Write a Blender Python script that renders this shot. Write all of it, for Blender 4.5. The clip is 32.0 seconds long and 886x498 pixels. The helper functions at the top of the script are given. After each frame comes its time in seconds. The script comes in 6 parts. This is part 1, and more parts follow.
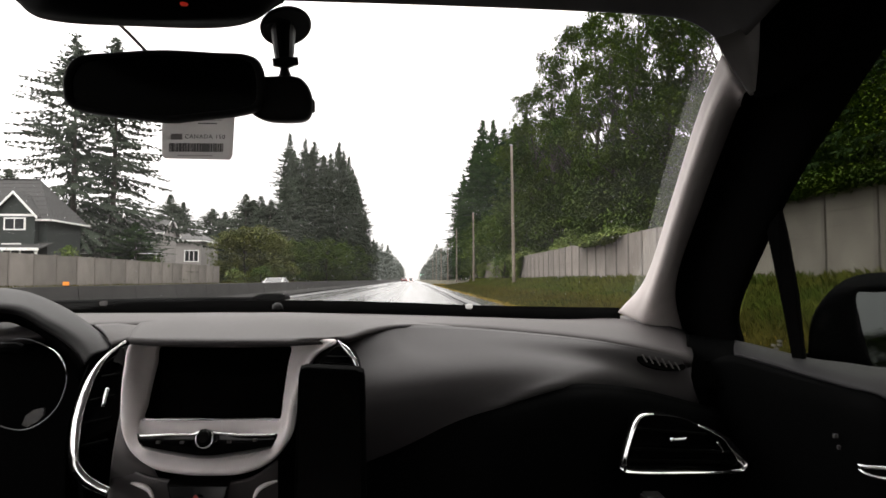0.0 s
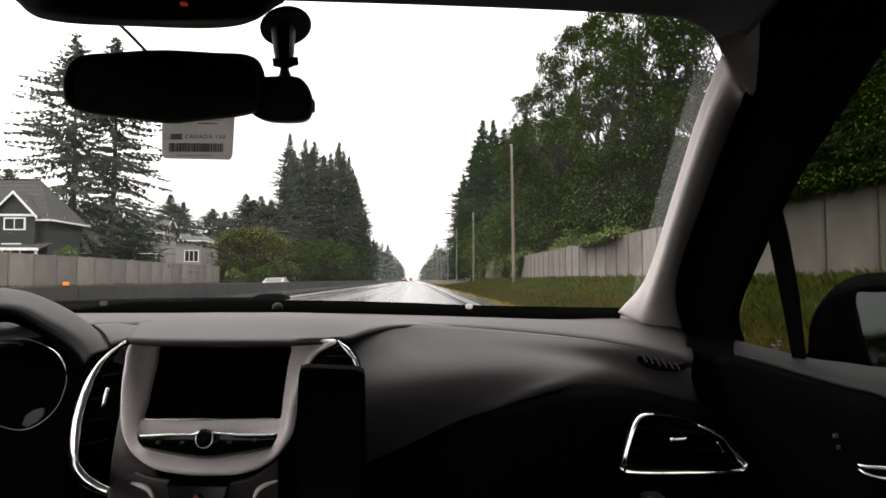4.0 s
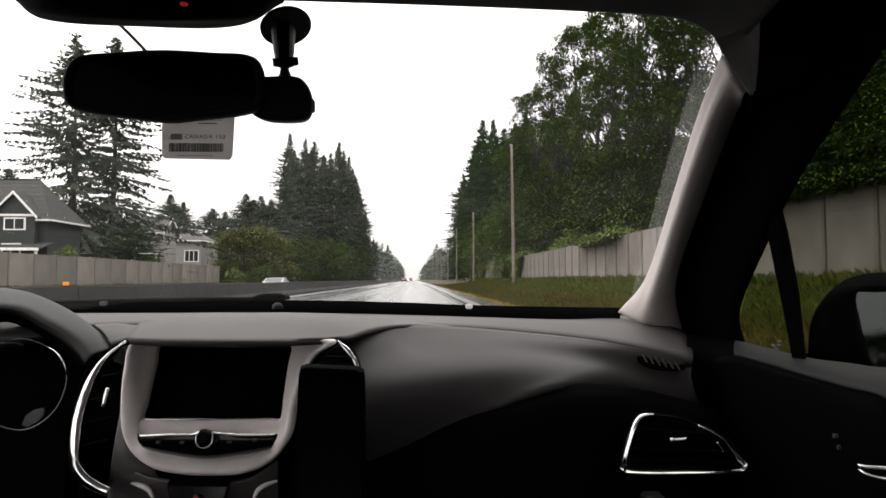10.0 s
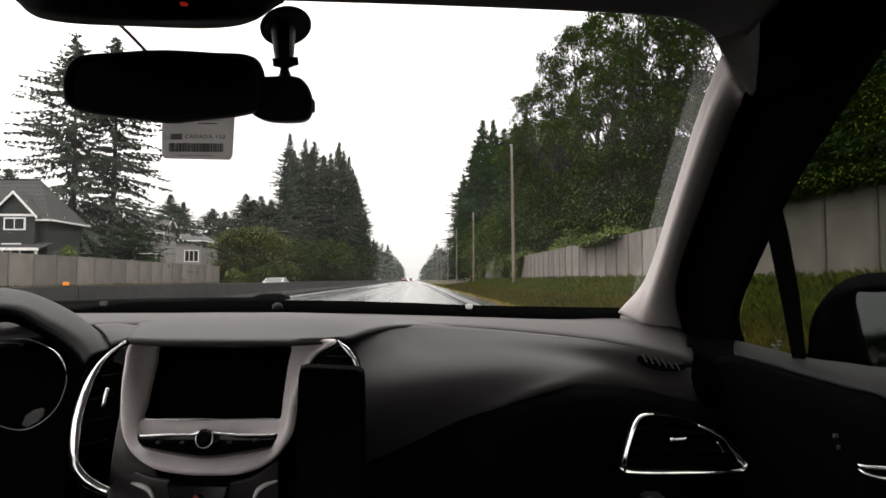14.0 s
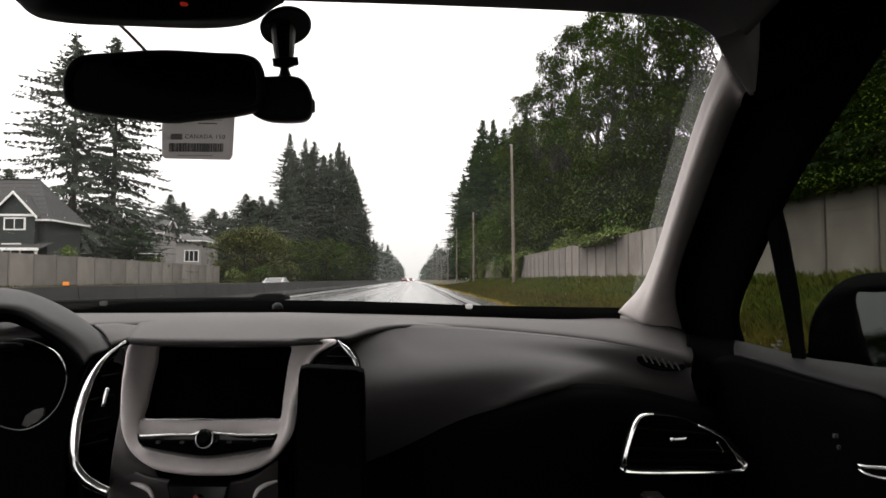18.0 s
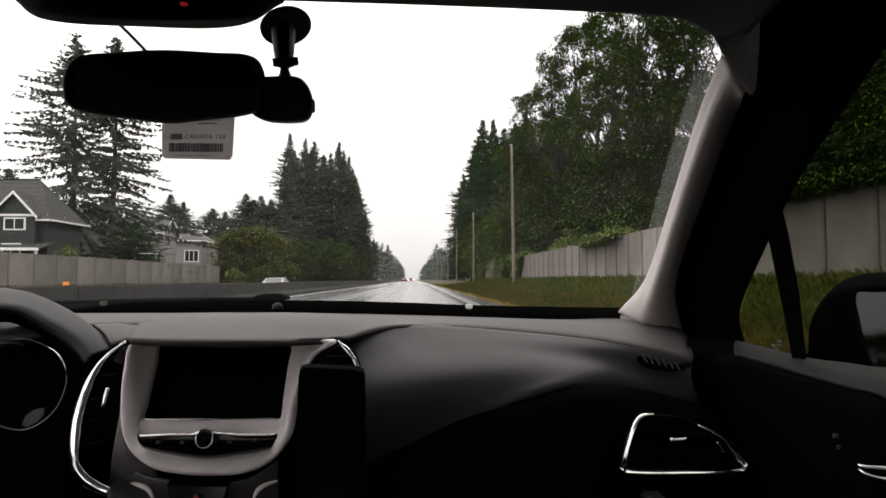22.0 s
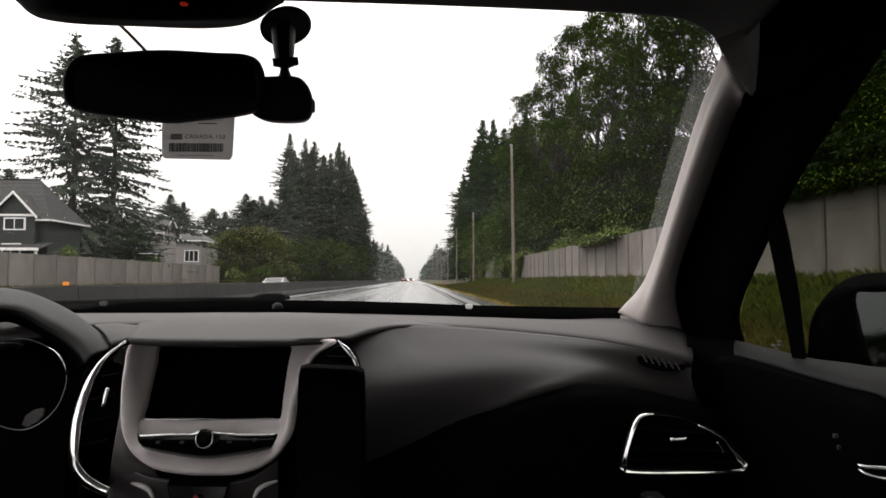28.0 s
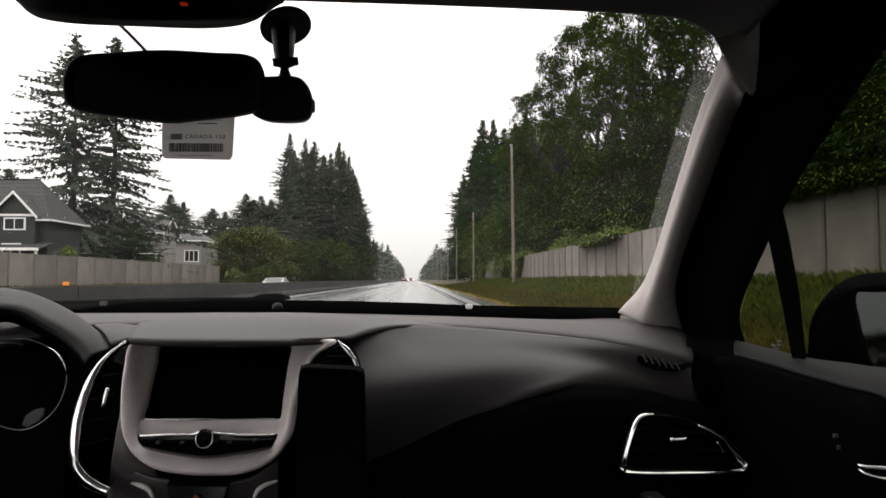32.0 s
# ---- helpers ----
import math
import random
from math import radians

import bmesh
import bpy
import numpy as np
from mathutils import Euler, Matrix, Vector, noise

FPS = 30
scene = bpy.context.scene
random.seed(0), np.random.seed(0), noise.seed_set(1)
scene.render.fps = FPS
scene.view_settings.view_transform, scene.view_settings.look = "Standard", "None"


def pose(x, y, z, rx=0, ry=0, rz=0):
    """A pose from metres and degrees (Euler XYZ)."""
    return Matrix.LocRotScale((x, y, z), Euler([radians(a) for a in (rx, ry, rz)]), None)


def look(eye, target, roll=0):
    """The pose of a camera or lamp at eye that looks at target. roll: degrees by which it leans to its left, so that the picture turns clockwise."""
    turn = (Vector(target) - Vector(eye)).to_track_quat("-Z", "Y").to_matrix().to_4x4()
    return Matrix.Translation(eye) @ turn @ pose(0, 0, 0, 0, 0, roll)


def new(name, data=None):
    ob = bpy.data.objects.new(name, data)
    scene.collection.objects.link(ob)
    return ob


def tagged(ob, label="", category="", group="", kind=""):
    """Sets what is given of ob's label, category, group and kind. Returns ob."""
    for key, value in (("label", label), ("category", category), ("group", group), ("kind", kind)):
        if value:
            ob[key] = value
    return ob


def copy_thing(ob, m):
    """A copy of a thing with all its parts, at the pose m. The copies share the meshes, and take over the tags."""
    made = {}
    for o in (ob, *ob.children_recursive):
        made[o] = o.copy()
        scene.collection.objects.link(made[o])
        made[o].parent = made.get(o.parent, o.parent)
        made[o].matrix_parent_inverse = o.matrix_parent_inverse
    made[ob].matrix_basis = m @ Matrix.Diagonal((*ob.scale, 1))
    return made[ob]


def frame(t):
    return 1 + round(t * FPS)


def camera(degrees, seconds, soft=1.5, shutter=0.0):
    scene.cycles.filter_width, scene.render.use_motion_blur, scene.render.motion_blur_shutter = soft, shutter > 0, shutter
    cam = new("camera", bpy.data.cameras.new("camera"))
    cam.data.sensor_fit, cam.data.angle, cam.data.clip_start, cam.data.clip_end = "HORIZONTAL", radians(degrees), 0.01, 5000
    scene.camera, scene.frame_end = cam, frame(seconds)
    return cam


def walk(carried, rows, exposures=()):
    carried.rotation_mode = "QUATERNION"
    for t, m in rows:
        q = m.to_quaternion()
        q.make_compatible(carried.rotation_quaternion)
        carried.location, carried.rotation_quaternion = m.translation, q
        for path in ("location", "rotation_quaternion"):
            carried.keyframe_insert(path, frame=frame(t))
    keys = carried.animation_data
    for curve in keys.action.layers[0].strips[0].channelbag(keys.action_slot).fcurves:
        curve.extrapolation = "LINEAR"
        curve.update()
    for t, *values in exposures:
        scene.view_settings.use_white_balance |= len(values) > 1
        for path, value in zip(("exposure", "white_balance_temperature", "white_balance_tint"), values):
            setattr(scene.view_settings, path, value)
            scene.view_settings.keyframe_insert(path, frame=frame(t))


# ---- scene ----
# Camera: fixed inside a saloon car standing in its lane, looking out over the dashboard to the road.
cam = camera(70.0, 32.0, soft=1.6)
VIEW = pose(0.27, 0.0, 0.95, 92.76, 0, -2.6)
walk(cam, [(0.0, VIEW), (8.0, VIEW), (16.0, VIEW), (24.0, VIEW), (32.0, VIEW)], exposures=[(t, stops, 6850, 11.5) for t, stops in ((0.0, 1.02), (2.0, 0.92), (3.5, 0.88), (6.0, 0.86), (10.0, 0.76), (14.0, 0.66), (18.0, 0.62), (21.0, 0.52), (23.0, 0.46), (25.0, 0.5), (28.0, 0.48), (32.0, 0.52))])

# ---------------------------------------------------------------- world and sun
world = bpy.data.worlds.new("overcast_sky")
scene.world = world
world.use_nodes = True
wn, wl = world.node_tree.nodes, world.node_tree.links
wn.clear()
w_out = wn.new("ShaderNodeOutputWorld")
w_bg = wn.new("ShaderNodeBackground")
w_sky = wn.new("ShaderNodeTexSky")
w_sky.sky_type, w_sky.sun_disc = "NISHITA", False
w_sky.sun_elevation, w_sky.sun_rotation = radians(55), radians(200)
w_hsv = wn.new("ShaderNodeHueSaturation")
w_hsv.inputs["Saturation"].default_value = 0.08
w_hsv.inputs["Value"].default_value = 0.1
w_co = wn.new("ShaderNodeTexCoord")
w_sep = wn.new("ShaderNodeSeparateXYZ")
w_noise = wn.new("ShaderNodeTexNoise")
w_noise.inputs["Scale"].default_value = 2.2
w_noise.inputs["Detail"].default_value = 4
w_ramp = wn.new("ShaderNodeValToRGB")
w_ramp.color_ramp.elements[0].position, w_ramp.color_ramp.elements[0].color = 0.0, (0.6, 0.6, 0.6, 1)
w_ramp.color_ramp.elements[1].position, w_ramp.color_ramp.elements[1].color = 0.75, (2.1, 2.1, 2.12, 1)
for at_z, value in ((0.06, 0.73), (0.18, 0.97), (0.32, 1.3)):
    w_ramp.color_ramp.elements.new(at_z).color = (value, value, value * 1.01, 1)
w_cloud = wn.new("ShaderNodeMapRange")
w_cloud.inputs["To Min"].default_value, w_cloud.inputs["To Max"].default_value = 0.93, 1.06
w_mul = wn.new("ShaderNodeMix")
w_mul.data_type, w_mul.blend_type = "RGBA", "MULTIPLY"
w_mul.inputs[0].default_value = 1.0
w_mix = wn.new("ShaderNodeMix")
w_mix.data_type = "RGBA"
w_mix.inputs[0].default_value = 0.9
wl.new(w_sky.outputs[0], w_hsv.inputs["Color"])
wl.new(w_co.outputs["Generated"], w_sep.inputs[0])
wl.new(w_co.outputs["Generated"], w_noise.inputs["Vector"])
wl.new(w_sep.outputs["Z"], w_ramp.inputs[0])
wl.new(w_noise.outputs[0], w_cloud.inputs[0])
wl.new(w_ramp.outputs[0], w_mul.inputs[6])
wl.new(w_cloud.outputs[0], w_mul.inputs[7])
wl.new(w_hsv.outputs[0], w_mix.inputs[6])
wl.new(w_mul.outputs[2], w_mix.inputs[7])
wl.new(w_mix.outputs[2], w_bg.inputs["Color"])
wl.new(w_bg.outputs[0], w_out.inputs["Surface"])
w_bg.inputs["Strength"].default_value = 1.0

sun = new("sun", bpy.data.lights.new("sun", "SUN"))
sun.data.energy, sun.data.angle, sun.data.color = 0.5, radians(40), (1.0, 0.97, 0.93)
sun.matrix_world = look((0, 0, 60), (14, 30, 0))


# ---------------------------------------------------------------- materials
def material(name, color, rough=0.6, metal=0.0, vary=0.25, scale=6.0, bump=0.0, bump_scale=60.0, second=None, spec=0.5, by_object=0.0, by_island=0.0, coat=0.0):
    m = bpy.data.materials.new(name)
    m.use_nodes = True
    nt = m.node_tree
    n, l = nt.nodes, nt.links
    b = n["Principled BSDF"]
    b.inputs["Roughness"].default_value = rough
    b.inputs["Metallic"].default_value = metal
    b.inputs["Specular IOR Level"].default_value = spec
    b.inputs["Coat Weight"].default_value = coat
    co = n.new("ShaderNodeTexCoord")
    big = n.new("ShaderNodeTexNoise")
    big.inputs["Scale"].default_value = scale
    big.inputs["Detail"].default_value = 5
    l.new(co.outputs["Object"], big.inputs["Vector"])
    ramp = n.new("ShaderNodeMapRange")
    ramp.inputs["From Min"].default_value, ramp.inputs["From Max"].default_value = 0.3, 0.7
    l.new(big.outputs[0], ramp.inputs[0])
    mix = n.new("ShaderNodeMix")
    mix.data_type = "RGBA"
    other = second or tuple(c * (1 - vary) for c in color)
    mix.inputs[6].default_value = (*color, 1)
    mix.inputs[7].default_value = (*other, 1)
    l.new(ramp.outputs[0], mix.inputs[0])
    out = mix.outputs[2]
    for amount, node, socket in ((by_object, "ShaderNodeObjectInfo", "Random"), (by_island, "ShaderNodeNewGeometry", "Random Per Island")):
        if amount:
            info = n.new(node)
            rng = n.new("ShaderNodeMapRange")
            rng.inputs["To Min"].default_value, rng.inputs["To Max"].default_value = 1 - amount, 1 + amount
            l.new(info.outputs[socket], rng.inputs[0])
            mul = n.new("ShaderNodeMix")
            mul.data_type, mul.blend_type = "RGBA", "MULTIPLY"
            mul.inputs[0].default_value = 1.0
            l.new(out, mul.inputs[6])
            l.new(rng.outputs[0], mul.inputs[7])
            out = mul.outputs[2]
    l.new(out, b.inputs["Base Color"])
    if bump:
        fine = n.new("ShaderNodeTexNoise")
        fine.inputs["Scale"].default_value = bump_scale
        fine.inputs["Detail"].default_value = 3
        l.new(co.outputs["Object"], fine.inputs["Vector"])
        bp = n.new("ShaderNodeBump")
        bp.inputs["Strength"].default_value = bump
        bp.inputs["Distance"].default_value = 0.6 / bump_scale
        l.new(fine.outputs[0], bp.inputs["Height"])
        l.new(bp.outputs[0], b.inputs["Normal"])
    return m


def glow(name, color, strength):
    m = bpy.data.materials.new(name)
    m.use_nodes = True
    b = m.node_tree.nodes["Principled BSDF"]
    b.inputs["Base Color"].default_value = (*color, 1)
    b.inputs["Emission Color"].default_value = (*color, 1)
    b.inputs["Emission Strength"].default_value = strength
    return m


def pane_glass(name, tint=(1, 1, 1), gloss=0.04, rough=0.0):
    m = bpy.data.materials.new(name)
    m.use_nodes = True
    n, l = m.node_tree.nodes, m.node_tree.links
    n.remove(n["Principled BSDF"])
    clear = n.new("ShaderNodeBsdfTransparent")
    clear.inputs[0].default_value = (*tint, 1)
    shine = n.new("ShaderNodeBsdfGlossy")
    shine.inputs["Roughness"].default_value = rough
    mix = n.new("ShaderNodeMixShader")
    mix.inputs[0].default_value = gloss
    l.new(clear.outputs[0], mix.inputs[1])
    l.new(shine.outputs[0], mix.inputs[2])
    l.new(mix.outputs[0], n["Material Output"].inputs["Surface"])
    return m


SOFT_PAD = material("soft_dash_plastic", (0.064, 0.0575, 0.058), 0.58, bump=0.25, bump_scale=900, scale=5, vary=0.16, spec=0.28)
PANEL = material("grained_panel_plastic", (0.042, 0.0385, 0.04), 0.5, bump=0.3, bump_scale=700, scale=9, vary=0.15, spec=0.3)
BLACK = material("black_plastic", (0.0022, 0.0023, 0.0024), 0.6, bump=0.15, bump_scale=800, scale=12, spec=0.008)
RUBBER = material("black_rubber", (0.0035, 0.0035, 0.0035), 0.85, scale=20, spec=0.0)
GLOSS_BLACK = material("gloss_black", (0.004, 0.004, 0.004), 0.12, scale=10, spec=0.25)
SCREEN = material("dark_screen_glass", (0.002, 0.002, 0.002), 0.15, scale=10, spec=0.08)
SILVER = material("satin_silver_paint", (0.92, 0.85, 0.855), 0.42, metal=0.12, vary=0.06, scale=30, bump=0.05, bump_scale=1500)
CHROME = material("chrome", (0.95, 0.95, 0.955), 0.13, metal=1.0, vary=0.03)
FABRIC = material("beige_grey_pillar_cloth", (0.55, 0.50, 0.49), 0.85, vary=0.1, scale=40, bump=0.2, bump_scale=1200)
# Front of the pale headliner, with its darkness put into the colour.
LINER = material("shaded_headliner_cloth", (0.04, 0.038, 0.0375), 0.9, vary=0.15, scale=40, bump=0.2, bump_scale=900)
HOOD = material("dark_grained_hood", (0.0095, 0.0088, 0.0092), 0.55, bump=0.25, bump_scale=900, vary=0.12, scale=9, spec=0.22)
BELT = material("door_top_plastic", (0.02, 0.019, 0.021), 0.6, vary=0.12, scale=15, bump=0.2, bump_scale=900, spec=0.15)
GLASS = pane_glass("car_glass", (0.97, 0.975, 0.97), 0.015)
SIDE_GLASS = pane_glass("side_glass", (0.7, 0.72, 0.69), 0.004)
MIRROR = material("mirror_silver", (0.10, 0.104, 0.11), 0.02, metal=1.0, vary=0.02)
DIM_MIRROR = material("dimmed_mirror", (0.022, 0.024, 0.024), 0.2, metal=1.0, vary=0.05)
CARD = material("printed_card", (0.5, 0.485, 0.48), 0.6, vary=0.05)
ct, cl = CARD.node_tree.nodes, CARD.node_tree.links
c_tr = ct.new("ShaderNodeBsdfTranslucent")
c_tr.inputs[0].default_value = (0.52, 0.507, 0.50, 1)
c_mx = ct.new("ShaderNodeMixShader")
c_mx.inputs[0].default_value = 0.8
cl.new(ct["Principled BSDF"].outputs[0], c_mx.inputs[1])
cl.new(c_tr.outputs[0], c_mx.inputs[2])
cl.new(c_mx.outputs[0], ct["Material Output"].inputs["Surface"])
CARD_DARK = material("card_ink", (0.06, 0.055, 0.06), 0.6)
CARD_GREY = material("card_grey_ink", (0.3, 0.28, 0.28), 0.6)
BAR_INK = material("faded_bar_ink", (0.13, 0.122, 0.125), 0.6)
PAINT_GREY = material("car_paint_grey", (0.12, 0.12, 0.125), 0.3, metal=0.4, vary=0.05, coat=0.5)
WET_PLASTIC = material("wet_black_plastic", (0.004, 0.004, 0.0045), 0.5, bump=0.2, bump_scale=160, spec=0.002)
RED_MARK = glow("red_indicator", (0.7, 0.04, 0.02), 0.1)


DARK_CHROME = material("dark_chrome", (0.14, 0.14, 0.145), 0.3, metal=1.0, vary=0.05)
# Near-black for the vents, and for shade painted under the cluster hood.
DEEP = material("matt_black_and_shade", (0.002, 0.002, 0.002), 0.7, spec=0.02)
GREY_SLAT = material("grey_plastic", (0.09, 0.085, 0.085), 0.5)
DIM_RED = material("red_print", (0.35, 0.02, 0.015), 0.5)
# Lower stack is the same silver; its shade goes into these darker tones.
STACK_SHADED = material("shaded_stack_silver", (0.1, 0.092, 0.093), 0.45, metal=0.2, vary=0.06, scale=30)
FLANK_SHADED = material("shaded_flank_silver", (0.2, 0.185, 0.186), 0.45, metal=0.15, vary=0.06, scale=30)
CAM_PLASTIC = material("dark_grey_plastic", (0.012, 0.012, 0.0125), 0.5, bump=0.1, bump_scale=700, spec=0.1)
ROUND = (CHROME, DARK_CHROME)


# ---------------------------------------------------------------- building helpers
def thing(name, at, label, category, group="", kind=""):
    ob = new(name)
    ob.empty_display_size = 0.2
    ob.location = at
    return tagged(ob, label, category, group, kind)


def mount(ob, parent):
    if parent is not None:
        ob.parent = parent
        if parent.parent is None:
            ob.matrix_parent_inverse = Matrix.Translation(-parent.location)
    return ob


def part(name, bm, mat, parent, label="", smooth=False):
    smooth = smooth or mat in ROUND
    me = bpy.data.meshes.new(name)
    bm.normal_update()
    bm.to_mesh(me)
    bm.free()
    return put_mesh(name, me, mat, parent, label, smooth)


def put_mesh(name, me, mat, parent, label="", smooth=False):
    if mat is not None and not me.materials:
        me.materials.append(mat)
    if smooth:
        me.polygons.foreach_set("use_smooth", [True] * len(me.polygons))
    ob = mount(new(name, me), parent)
    if label:
        ob["label"] = label
    return ob


def raw(name, verts, faces, mat, parent, label="", smooth=False):
    me = bpy.data.meshes.new(name)
    me.from_pydata([tuple(v) for v in verts], [], [tuple(f) for f in faces])
    me.update()
    return put_mesh(name, me, mat, parent, label, smooth)


def spline(pts, count, closed=False):
    """A Catmull-Rom line through pts, in count even steps of the parameter."""
    p = [Vector(q) for q in pts]
    n = len(p)
    spans = n if closed else n - 1
    out = []
    for i in range(count):
        s = i / count * spans if closed else i / (count - 1) * spans
        k = min(int(s), spans - 1)
        f = s - k
        if closed:
            a, b, c, d = (p[(k + j) % n] for j in (-1, 0, 1, 2))
        else:
            b, c = p[k], p[k + 1]
            a = p[k - 1] if k > 0 else b * 2 - c
            d = p[k + 2] if k + 2 < n else c * 2 - b
        out.append(0.5 * ((2 * b) + (c - a) * f + (2 * a - 5 * b + 4 * c - d) * f * f + (3 * b - a - 3 * c + d) * f ** 3))
    return out


def loft(rows, along=40, across=4, closed=False):
    """A smooth sheet through several rows of points."""
    lines = [spline(r, along, closed) for r in rows]
    cols = [spline([l[i] for l in lines], (len(rows) - 1) * across + 1) for i in range(along)]
    bm = bmesh.new()
    grid = [[bm.verts.new(v) for v in c] for c in cols]
    n = len(grid)
    for i in range(n if closed else n - 1):
        for j in range(len(grid[0]) - 1):
            bm.faces.new((grid[i][j], grid[(i + 1) % n][j], grid[(i + 1) % n][j + 1], grid[i][j + 1]))
    return bm


def skin(name, rows, mat, parent, label="", along=40, across=4, closed=False, thick=0.004, side=-1):
    ob = part(name, loft(rows, along, across, closed), mat, parent, label, True)
    if thick:
        sol = ob.modifiers.new("thickness", "SOLIDIFY")
        sol.thickness, sol.offset = thick, side
    return ob


def slab(outline, push, steps=0, bevel=0.003):
    """A closed outline pushed along a vector, with rounded edges."""
    pts = spline(outline, steps, True) if steps else [Vector(p) for p in outline]
    bm = bmesh.new()
    a = [bm.verts.new(p) for p in pts]
    b = [bm.verts.new(p + Vector(push)) for p in pts]
    n = len(pts)
    fa = bm.faces.new(a)
    bm.faces.new(b[::-1])
    for i in range(n):
        bm.faces.new((a[i], b[i], b[(i + 1) % n], a[(i + 1) % n]))
    bmesh.ops.recalc_face_normals(bm, faces=bm.faces)
    if bevel:
        edges = [e for e in fa.edges]
        bmesh.ops.bevel(bm, geom=edges, offset=bevel, segments=3, affect="EDGES", profile=0.5)
    return bm


def sweep(pts, radius, steps=24, sides=8, flat=1.0, closed=False, taper=None):
    """A round or flattened bar along a smooth line."""
    line = spline(pts, steps, closed)
    bm = bmesh.new()
    rings = []
    n = len(line)
    for i, p in enumerate(line):
        t = (line[(i + 1) % n] - line[i - 1]) if closed or 0 < i < n - 1 else (line[1] - line[0] if i == 0 else line[-1] - line[-2])
        t.normalize()
        u = t.cross(Vector((0, 1, 0)))
        if u.length < 0.05:
            u = t.cross(Vector((0, 0, 1)))
        u.normalize()
        v = t.cross(u)
        r = radius * (taper(i / (n - 1)) if taper else 1)
        rings.append([bm.verts.new(p + u * r * math.cos(a) + v * r * flat * math.sin(a)) for a in (2 * math.pi * k / sides for k in range(sides))])
    for i in range(n if closed else n - 1):
        for k in range(sides):
            bm.faces.new((rings[i][k], rings[i][(k + 1) % sides], rings[(i + 1) % n][(k + 1) % sides], rings[(i + 1) % n][k]))
    if not closed:
        bm.faces.new(rings[0][::-1])
        bm.faces.new(rings[-1])
    bmesh.ops.recalc_face_normals(bm, faces=bm.faces)
    return bm


def ribbon(pts, wide, face, steps=40, thick=0.0016, closed=False, taper=None):
    """A flat bright strip along a smooth line, its broad side turned towards face."""
    line = spline(pts, steps, closed)
    n = len(line)
    bm = bmesh.new()
    rings = []
    for i, p in enumerate(line):
        t = (line[(i + 1) % n] - line[i - 1]) if closed or 0 < i < n - 1 else (line[1] - line[0] if i == 0 else line[-1] - line[-2])
        t.normalize()
        f = Vector(face)
        f = (f - t * f.dot(t)).normalized()
        w = t.cross(f) * (wide * 0.5 * (taper(i / (n - 1)) if taper else 1))
        rings.append([bm.verts.new(p + a * w + b * f * thick) for a, b in ((-1, -0.6), (-0.86, 0.5), (0, 0.75), (0.86, 0.5), (1, -0.6))])
    for i in range(n if closed else n - 1):
        for k in range(5):
            bm.faces.new((rings[i][k], rings[i][(k + 1) % 5], rings[(i + 1) % n][(k + 1) % 5], rings[(i + 1) % n][k]))
    if not closed:
        bm.faces.new(rings[0][::-1])
        bm.faces.new(rings[-1])
    bmesh.ops.recalc_face_normals(bm, faces=bm.faces)
    return bm


def box(lo, hi, bevel=0.0):
    bm = bmesh.new()
    bmesh.ops.create_cube(bm, size=1)
    for v in bm.verts:
        v.co = Vector([lo[i] + (v.co[i] + 0.5) * (hi[i] - lo[i]) for i in range(3)])
    if bevel:
        bmesh.ops.bevel(bm, geom=bm.edges[:], offset=bevel, segments=2, affect="EDGES")
    return bm


def disc(center, axis, radius, depth, sides=28, bevel=0.0, squash=1.0):
    bm = bmesh.new()
    bmesh.ops.create_cone(bm, cap_ends=True, segments=sides, radius1=radius, radius2=radius, depth=depth)
    if bevel:
        bmesh.ops.bevel(bm, geom=[e for e in bm.edges if abs(e.verts[0].co.z - e.verts[1].co.z) < 1e-6], offset=bevel, segments=3, affect="EDGES")
    turn = Vector(axis).to_track_quat("Z", "Y").to_matrix().to_4x4()
    bm.transform(Matrix.Translation(center) @ turn @ Matrix.Diagonal((1, squash, 1, 1)))
    return bm


# ---------------------------------------------------------------- ground, road, verge
ROAD_L, ROAD_R = -7.3, 3.6


def wet_asphalt():
    m = material("wet_asphalt", (0.06, 0.06, 0.063), 0.4, vary=0.2, scale=0.4, bump=0.1, bump_scale=45)
    n, l = m.node_tree.nodes, m.node_tree.links
    b = n["Principled BSDF"]
    co = n.new("ShaderNodeTexCoord")
    mp = n.new("ShaderNodeMapping")
    mp.inputs["Scale"].default_value = (0.7, 0.008, 1)
    ns = n.new("ShaderNodeTexNoise")
    ns.inputs["Scale"].default_value = 1.0
    ns.inputs["Detail"].default_value = 4
    rg = n.new("ShaderNodeMapRange")
    rg.inputs["From Min"].default_value, rg.inputs["From Max"].default_value = 0.38, 0.62
    rg.inputs["To Min"].default_value, rg.inputs["To Max"].default_value = 0.14, 0.32
    l.new(co.outputs["Object"], mp.inputs[0])
    l.new(mp.outputs[0], ns.inputs["Vector"])
    l.new(ns.outputs[0], rg.inputs[0])
    l.new(rg.outputs[0], b.inputs["Roughness"])
    return m


ASPHALT = wet_asphalt()
GRASS_SOIL = material("rough_verge_grass", (0.026, 0.026, 0.008), 0.95, second=(0.042, 0.034, 0.012), scale=0.5, bump=0.8, bump_scale=9)
GRASS = material("grass_blades", (0.03, 0.036, 0.006), 0.7, second=(0.072, 0.056, 0.012), scale=0.35, by_island=0.35, spec=0.08)
DRY = material("dry_grass_blades", (0.24, 0.165, 0.035), 0.8, second=(0.15, 0.12, 0.025), scale=0.4, by_island=0.3, spec=0.08)
ROAD_PAINT = material("worn_road_paint", (0.22, 0.22, 0.215), 0.3, second=(0.09, 0.09, 0.09), scale=1.2)
